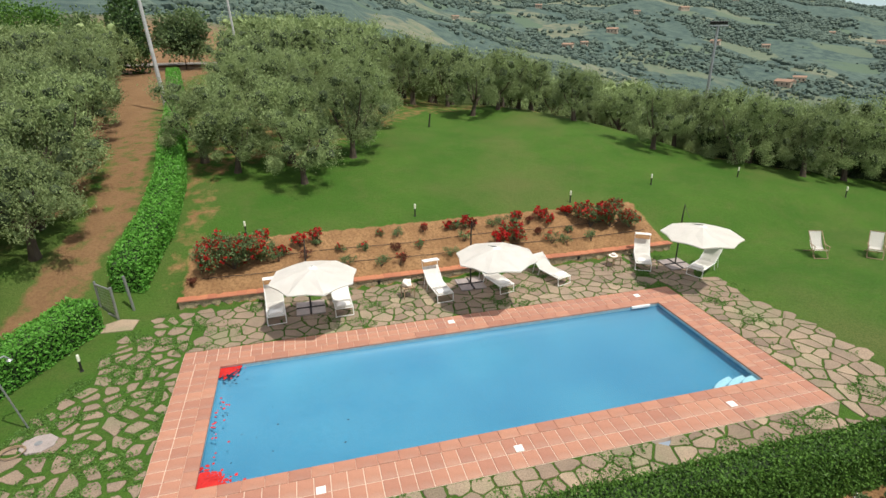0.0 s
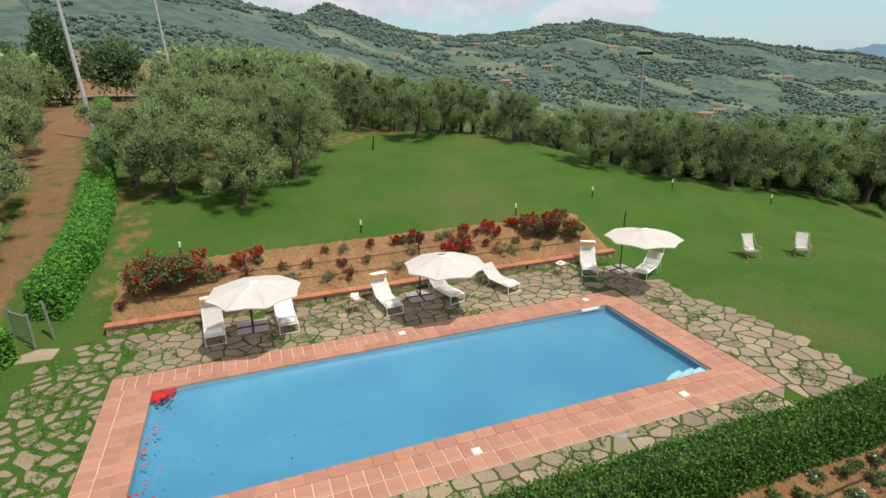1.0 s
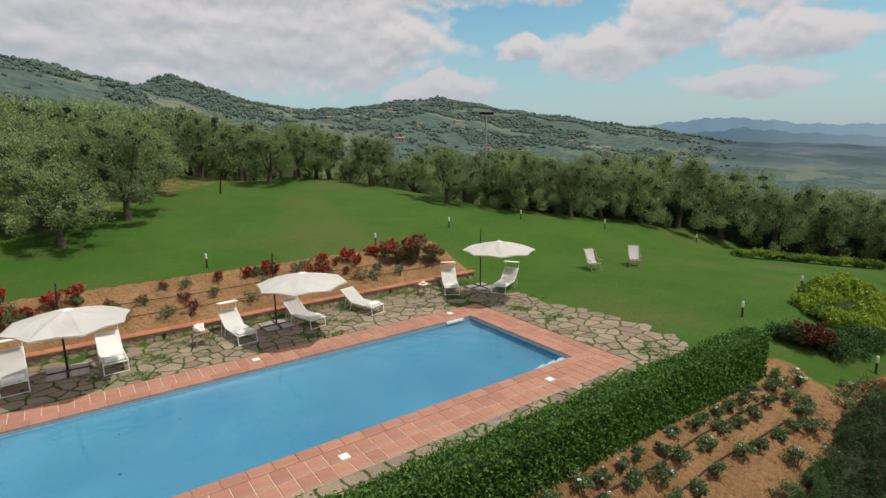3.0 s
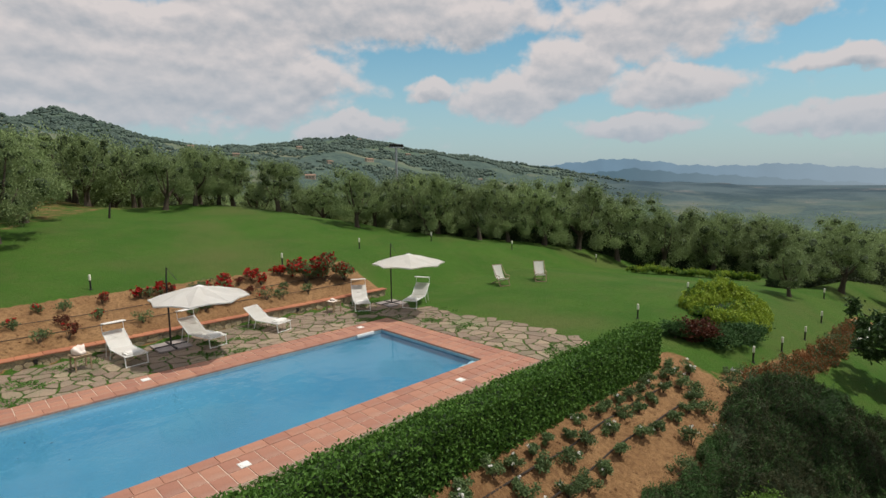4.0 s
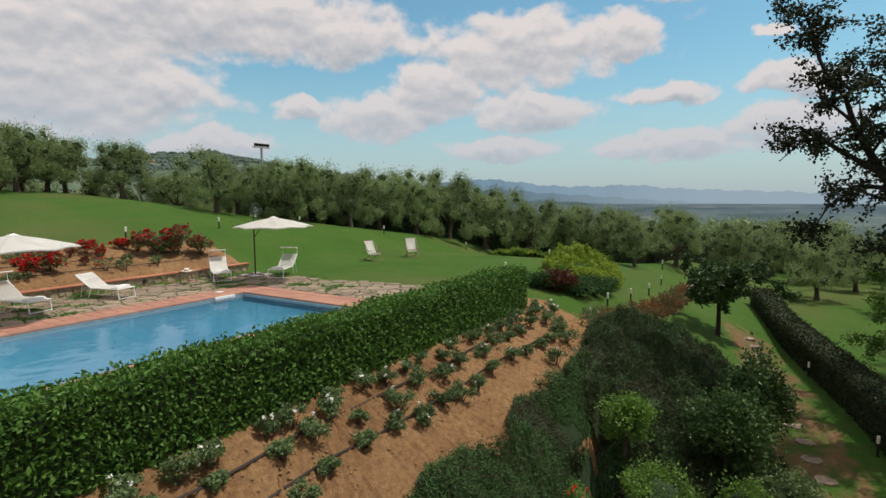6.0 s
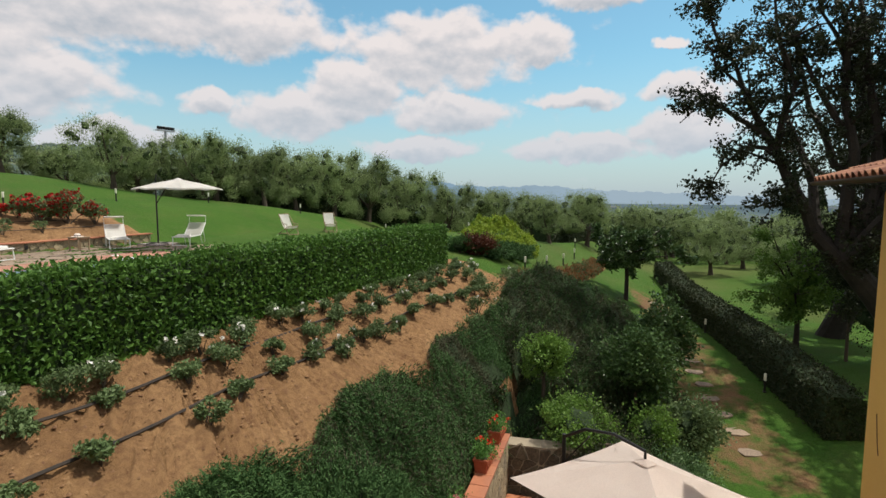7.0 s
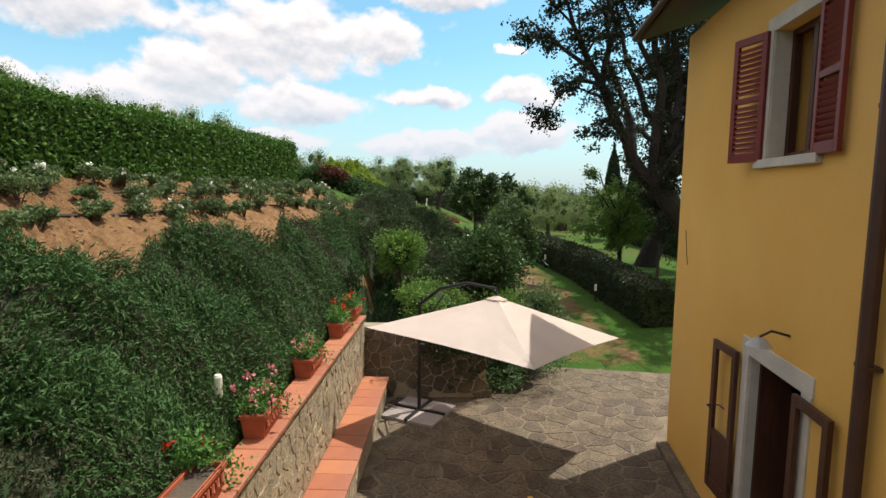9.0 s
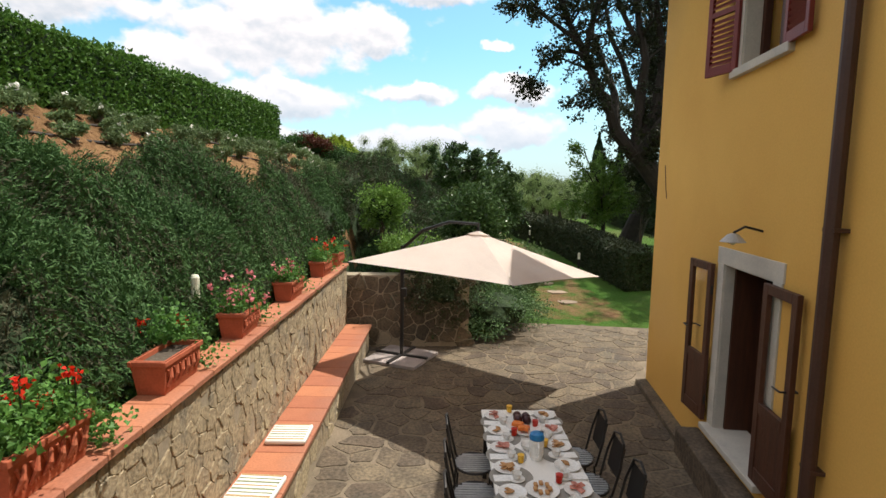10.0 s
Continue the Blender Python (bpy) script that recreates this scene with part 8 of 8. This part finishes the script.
# ---- gate, shower, patch ----
def build_gate():
    g = thing("pool_gate", pose(-6.75, 19.35, gz(-6.75, 19.35)), "open galvanised wire mesh pool gate", "gate")
    d = Vector((-0.62, 0.62, 0)).normalized()
    W, H = 1.0, 1.15
    for k in (0, 1):
        p = d * W * k
        part("post", rods(([(p.x, p.y, -0.2), (p.x, p.y, H + 0.1)], 0.05 if k == 0 else 0.04)), M["greymetal"], g)
    part("frame", rods(([(0, 0, 0.08), tuple(d * W + Vector((0, 0, 0.08)))], 0.032), ([(0, 0, H), tuple(d * W + Vector((0, 0, H)))], 0.032)), M["greymetal"], g)
    for k in range(1, 11):
        p = d * W * k / 11
        part("wire", rods(([(p.x, p.y, 0.08), (p.x, p.y, H)], 0.007), seg=4), M["greymetal"], g)
    for k in range(1, 9):
        z = 0.08 + (H - 0.08) * k / 9
        part("wire", rods(([(0, 0, z), tuple(d * W + Vector((0, 0, z)))], 0.007), seg=4), M["greymetal"], g)
    p2 = thing("gate_post", pose(-6.3, 19.75, gz(-6.3, 19.75)), "grey metal gate post beside the hedge", "post")
    part("pole", rods(([(0, 0, -0.2), (-0.1, 0.02, 1.35)], 0.05)), M["greymetal"], p2)
    s = thing("gate_slab", pose(-6.5, 18.75, gz(-6.5, 18.75)), "flat stone slab at the gate", "slab")
    v, f = prism([np.array(q) for q in ((-0.55, -0.35), (0.45, -0.4), (0.5, 0.3), (-0.1, 0.5), (-0.6, 0.2))], -0.1, 0.04, 0.02)
    part("stone", mesh_of("stone", v, f, M["paving"]), None, s)


build_gate()


def build_shower():
    s = thing("garden_shower", pose(-7.35, 13.6, gz(-7.35, 13.6)), "plain metal garden shower with curved head", "shower")
    part("pipe", rods(([(0, 0, 0), (-0.3, -0.1, 1.9), (-0.27, 0.02, 2.05), (-0.05, 0.15, 2.1), (0.02, 0.18, 2.0)], 0.022)), M["greymetal"], s)
    part("head", lathe(bmesh.new(), [(0.02, 0), (0.07, -0.05), (0.06, -0.06)], (0.02, 0.18, 2.0)), M["greymetal"], s)
    b = thing("shower_basin", pose(-6.85, 12.85, 0.0), "worn grey stone basin slab of the shower", "slab")
    v, f = prism([np.array((0.42 * math.cos(a), 0.36 * math.sin(a))) for a in np.arange(8) * 0.785 + 0.39], -0.1, 0.03, 0.02)
    part("stone", mesh_of("stone", v, f, M["slab"]), None, b)
    part("drain", lathe(bmesh.new(), [(0.09, 0.02), (0.09, 0.036), (0.07, 0.038)], seg=16), M["greymetal"], b)
    c = thing("garden_hose", pose(-7.3, 12.6, 0.02), "coiled pale garden hose on the ground", "hose")
    part("coil", rods(([(0.25 * math.cos(a) * (1 + a * 0.01), 0.22 * math.sin(a), 0.02 + 0.004 * a) for a in np.arange(0, 16, 0.4)], 0.012), seg=5), M["wood"], c)


build_shower()


# ---- poles, road and the far country ----
def pole(x, y, tall, r, label, lean=0.0, material="concrete", name="utility_pole"):
    p = thing(name, pose(x, y, gz(x, y), 0, lean, 0), label, "pole", "poles")
    part("shaft", rods(([(0, 0, -0.3), (0, 0, tall)], [r, r * 0.65]), seg=10), M[material], p)
    return p


p = pole(-9.3, 45.5, 9.5, 0.16, "pale concrete utility pole beside the dirt track", -3)
part("bracket", boxes(((0, 0, 9.1), (0.9, 0.08, 0.08))), M["greymetal"], p)
p = pole(-5.0, 62, 13, 0.13, "grey utility pole above the olive grove", -3)
part("bracket", boxes(((0, 0, 12.4), (1.0, 0.08, 0.08))), M["greymetal"], p)
sapling = pole(8.7, 36.3, 0.9, 0.07, "short dark stump stake on the lawn", 6, "darkbark", "stake")

fx, fy = 48.2, 57.3
mast = thing("floodlight_mast", pose(fx, fy, gz(fx, fy)), "tall grey floodlight mast beyond the grove", "mast")
mz = 9.6 - gz(fx, fy)
part("shaft", rods(([(0, 0, -0.5), (0, 0, mz)], [0.24, 0.14]), seg=10), M["greymetal"], mast)
part("platform", boxes(((0, 0, mz), (2.4, 0.5, 0.12))), M["greymetal"], mast)
for k in range(6):
    part("floodlight", boxes(((-1.0 + k * 0.4, -0.1, mz + 0.3), (0.3, 0.25, 0.36), Matrix.Rotation(0.3, 4, "X")), bevel=0.03), M["blackmetal"], mast, "dark floodlight head")


def build_road():
    bm = bmesh.new()
    rows = []
    for x in np.arange(-60, 2, 2.0):
        y = 78 + 0.12 * (x + 20)
        rows.append([bm.verts.new((x, y + d, gz(x, y + d) + 0.25)) for d in (-1.6, 1.6)])
    for a, b in zip(rows, rows[1:]):
        bm.faces.new((a[0], b[0], b[1], a[1]))
    bmesh.ops.solidify(bm, geom=bm.faces[:], thickness=0.2)
    road = thing("road", pose(0, 0, 0), "narrow pale country road above the grove", "road", kind="structure")
    part("surface", bm, M["asphalt"], road)
    g = thing("guard_rail", pose(0, 0, 0), "grey metal guard rail along the road", "guard rail")
    pts = [(x, 76.2 + 0.12 * (x + 20), gz(x, 76.2 + 0.12 * (x + 20)) + 0.95) for x in np.arange(-60, -22, 2.0)]
    part("rail", rods((pts, 0.14), seg=6), M["greymetal"], g)
    for q in pts[::2]:
        part("post", rods(([(q[0], q[1], q[2] - 1.0), q], 0.05), seg=5), M["greymetal"], g)


build_road()


def far_house(x, y, w, d, h, a):
    t = thing("farmhouse", pose(x, y, gz(x, y) - 1, 0, 0, a), "distant farmhouse with ochre walls and terracotta roof", "house", "distant farmhouses")
    part("wall", boxes(((0, 0, h / 2), (w, d, h))), M["plaster"], t)
    bm = bmesh.new()
    vv = [bm.verts.new(q) for q in ((-w / 2 - 0.4, -d / 2 - 0.4, h), (w / 2 + 0.4, -d / 2 - 0.4, h), (w / 2 + 0.4, d / 2 + 0.4, h), (-w / 2 - 0.4, d / 2 + 0.4, h), (-w / 2 - 0.4, 0, h + d * 0.22), (w / 2 + 0.4, 0, h + d * 0.22))]
    for f in ((0, 1, 5, 4), (2, 3, 4, 5), (0, 4, 3), (1, 2, 5), (0, 3, 2, 1)):
        bm.faces.new([vv[k] for k in f])
    part("roof", bm, M["farroof"], t)
    for k in range(3):
        part("window", boxes(((-w * 0.3 + k * w * 0.3, -d / 2 - 0.03, h * 0.6), (1.1, 0.1, 1.5))), M["dark"], t)


def at_az(az, r):
    return r * math.sin(radians(az)), r * math.cos(radians(az))


for az, r, w in ((27, 560, 14), (28.5, 575, 10), (31, 640, 16), (33, 820, 12), (37, 900, 18), (40, 700, 14), (44, 760, 12), (46, 560, 20), (47, 575, 14), (48.5, 950, 12), (52, 900, 16), (24, 760, 12), (16, 600, 10), (20, 820, 12), (30, 1000, 14), (36, 1180, 12), (41, 1100, 14), (78, 2300, 40), (82, 2500, 50), (85, 2200, 40), (88, 2600, 60), (90, 2400, 50), (92, 2700, 60)):
    x, y = at_az(az, r)
    far_house(x, y, w * 0.7, w * 0.42, 4.8 if r < 1500 else 8, random.uniform(-30, 30) - az)


def far_woods():
    """Clumped woodland over the hills: thousands of small uneven crowns."""
    r = random.Random(12)
    v, f = [], []
    bm = bmesh.new()
    bmesh.ops.create_icosphere(bm, subdivisions=1, radius=1)
    base = [tuple(q.co) for q in bm.verts]
    faces = [tuple(q.index for q in g.verts) for g in bm.faces]
    bm.free()
    n = 0
    while n < 32000:
        az, d = r.uniform(-14, 64), 170 + 1200 * r.random() ** 0.8
        x, y = at_az(az, d)
        where = noise.noise(Vector((x * 0.009, y * 0.009, 3.1))) + 0.6 * noise.noise(Vector((x * 0.03, y * 0.03, 7.7))) + 0.4 * noise.noise(Vector((x * 0.09, y * 0.09, 1.3)))
        if where < r.uniform(-0.12, 0.3):
            continue
        if az > 52 and r.random() < (az - 52) / 12:
            continue
        s = (0.6 + 1.3 * r.random() ** 2) * (1 + d / 900)
        z, o = gz(x, y), len(v)
        v += [(x + a * s * r.uniform(0.7, 1.3), y + b * s * r.uniform(0.7, 1.3), z + s * 0.45 + c * s * r.uniform(0.6, 1.0)) for a, b, c in base]
        f += [tuple(o + i for i in q) for q in faces]
        n += 1
    tagged(new("far_woods", mesh_of("far_woods", v, f, M["farwood"])), "hazy blue-green woodland and scattered trees on far hills", "woods", kind="stuff")


far_woods()


def far_ridges():
    """Blue mountain ridges at the edge of sight, their haze given by a glow."""
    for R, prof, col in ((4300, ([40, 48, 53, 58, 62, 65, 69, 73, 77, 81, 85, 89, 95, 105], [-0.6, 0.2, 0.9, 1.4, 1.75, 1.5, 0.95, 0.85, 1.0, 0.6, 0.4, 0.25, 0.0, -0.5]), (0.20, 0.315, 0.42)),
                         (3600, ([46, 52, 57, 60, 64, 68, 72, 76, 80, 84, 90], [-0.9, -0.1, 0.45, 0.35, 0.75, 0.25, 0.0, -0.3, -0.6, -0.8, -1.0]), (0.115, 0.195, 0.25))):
        az = np.arange(prof[0][0], prof[0][-1], 0.15)
        el = ramp(az, *prof) + 0.07 * np.sin(az * 2.1) + 0.04 * np.sin(az * 5.7 + 1) + 0.02 * np.sin(az * 13.3)
        x, y = R * np.sin(np.radians(az)), R * np.cos(np.radians(az))
        zt = np.tan(np.radians(el)) * R + 5
        n = len(az)
        V = np.concatenate([np.stack([x, y, 0 * x - 140], -1), np.stack([x * 1.0, y * 1.0, zt], -1), np.stack([x * 1.06, y * 1.06, 0 * x - 140], -1)])
        i = np.arange(n - 1)
        F = np.concatenate([np.stack([i, i + 1, n + i + 1, n + i], -1), np.stack([n + i, n + i + 1, 2 * n + i + 1, 2 * n + i], -1)])
        m = bpy.data.materials.new("far ridge glowing as haze")
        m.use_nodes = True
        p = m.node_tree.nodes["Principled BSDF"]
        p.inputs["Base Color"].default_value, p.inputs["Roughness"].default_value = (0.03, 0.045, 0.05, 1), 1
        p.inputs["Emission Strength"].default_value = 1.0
        # spurs and folds, and paler air towards the plain, painted into the glow
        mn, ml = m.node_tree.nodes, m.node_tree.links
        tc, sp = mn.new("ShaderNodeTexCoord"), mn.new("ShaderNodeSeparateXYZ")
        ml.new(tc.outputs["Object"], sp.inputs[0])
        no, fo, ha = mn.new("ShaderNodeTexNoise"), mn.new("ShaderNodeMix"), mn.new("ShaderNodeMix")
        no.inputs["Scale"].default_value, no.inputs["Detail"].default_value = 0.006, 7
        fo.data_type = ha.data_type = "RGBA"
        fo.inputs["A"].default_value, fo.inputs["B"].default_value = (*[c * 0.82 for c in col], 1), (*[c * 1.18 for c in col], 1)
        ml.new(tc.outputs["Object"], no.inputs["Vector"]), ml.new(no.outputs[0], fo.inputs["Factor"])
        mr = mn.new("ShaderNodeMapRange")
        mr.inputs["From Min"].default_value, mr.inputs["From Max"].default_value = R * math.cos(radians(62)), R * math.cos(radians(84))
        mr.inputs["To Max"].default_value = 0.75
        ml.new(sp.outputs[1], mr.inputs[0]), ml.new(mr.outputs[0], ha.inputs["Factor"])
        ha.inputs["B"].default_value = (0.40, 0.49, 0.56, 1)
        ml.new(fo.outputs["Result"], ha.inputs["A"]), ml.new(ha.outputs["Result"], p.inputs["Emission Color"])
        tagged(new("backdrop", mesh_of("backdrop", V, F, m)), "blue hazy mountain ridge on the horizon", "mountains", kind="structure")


far_ridges()
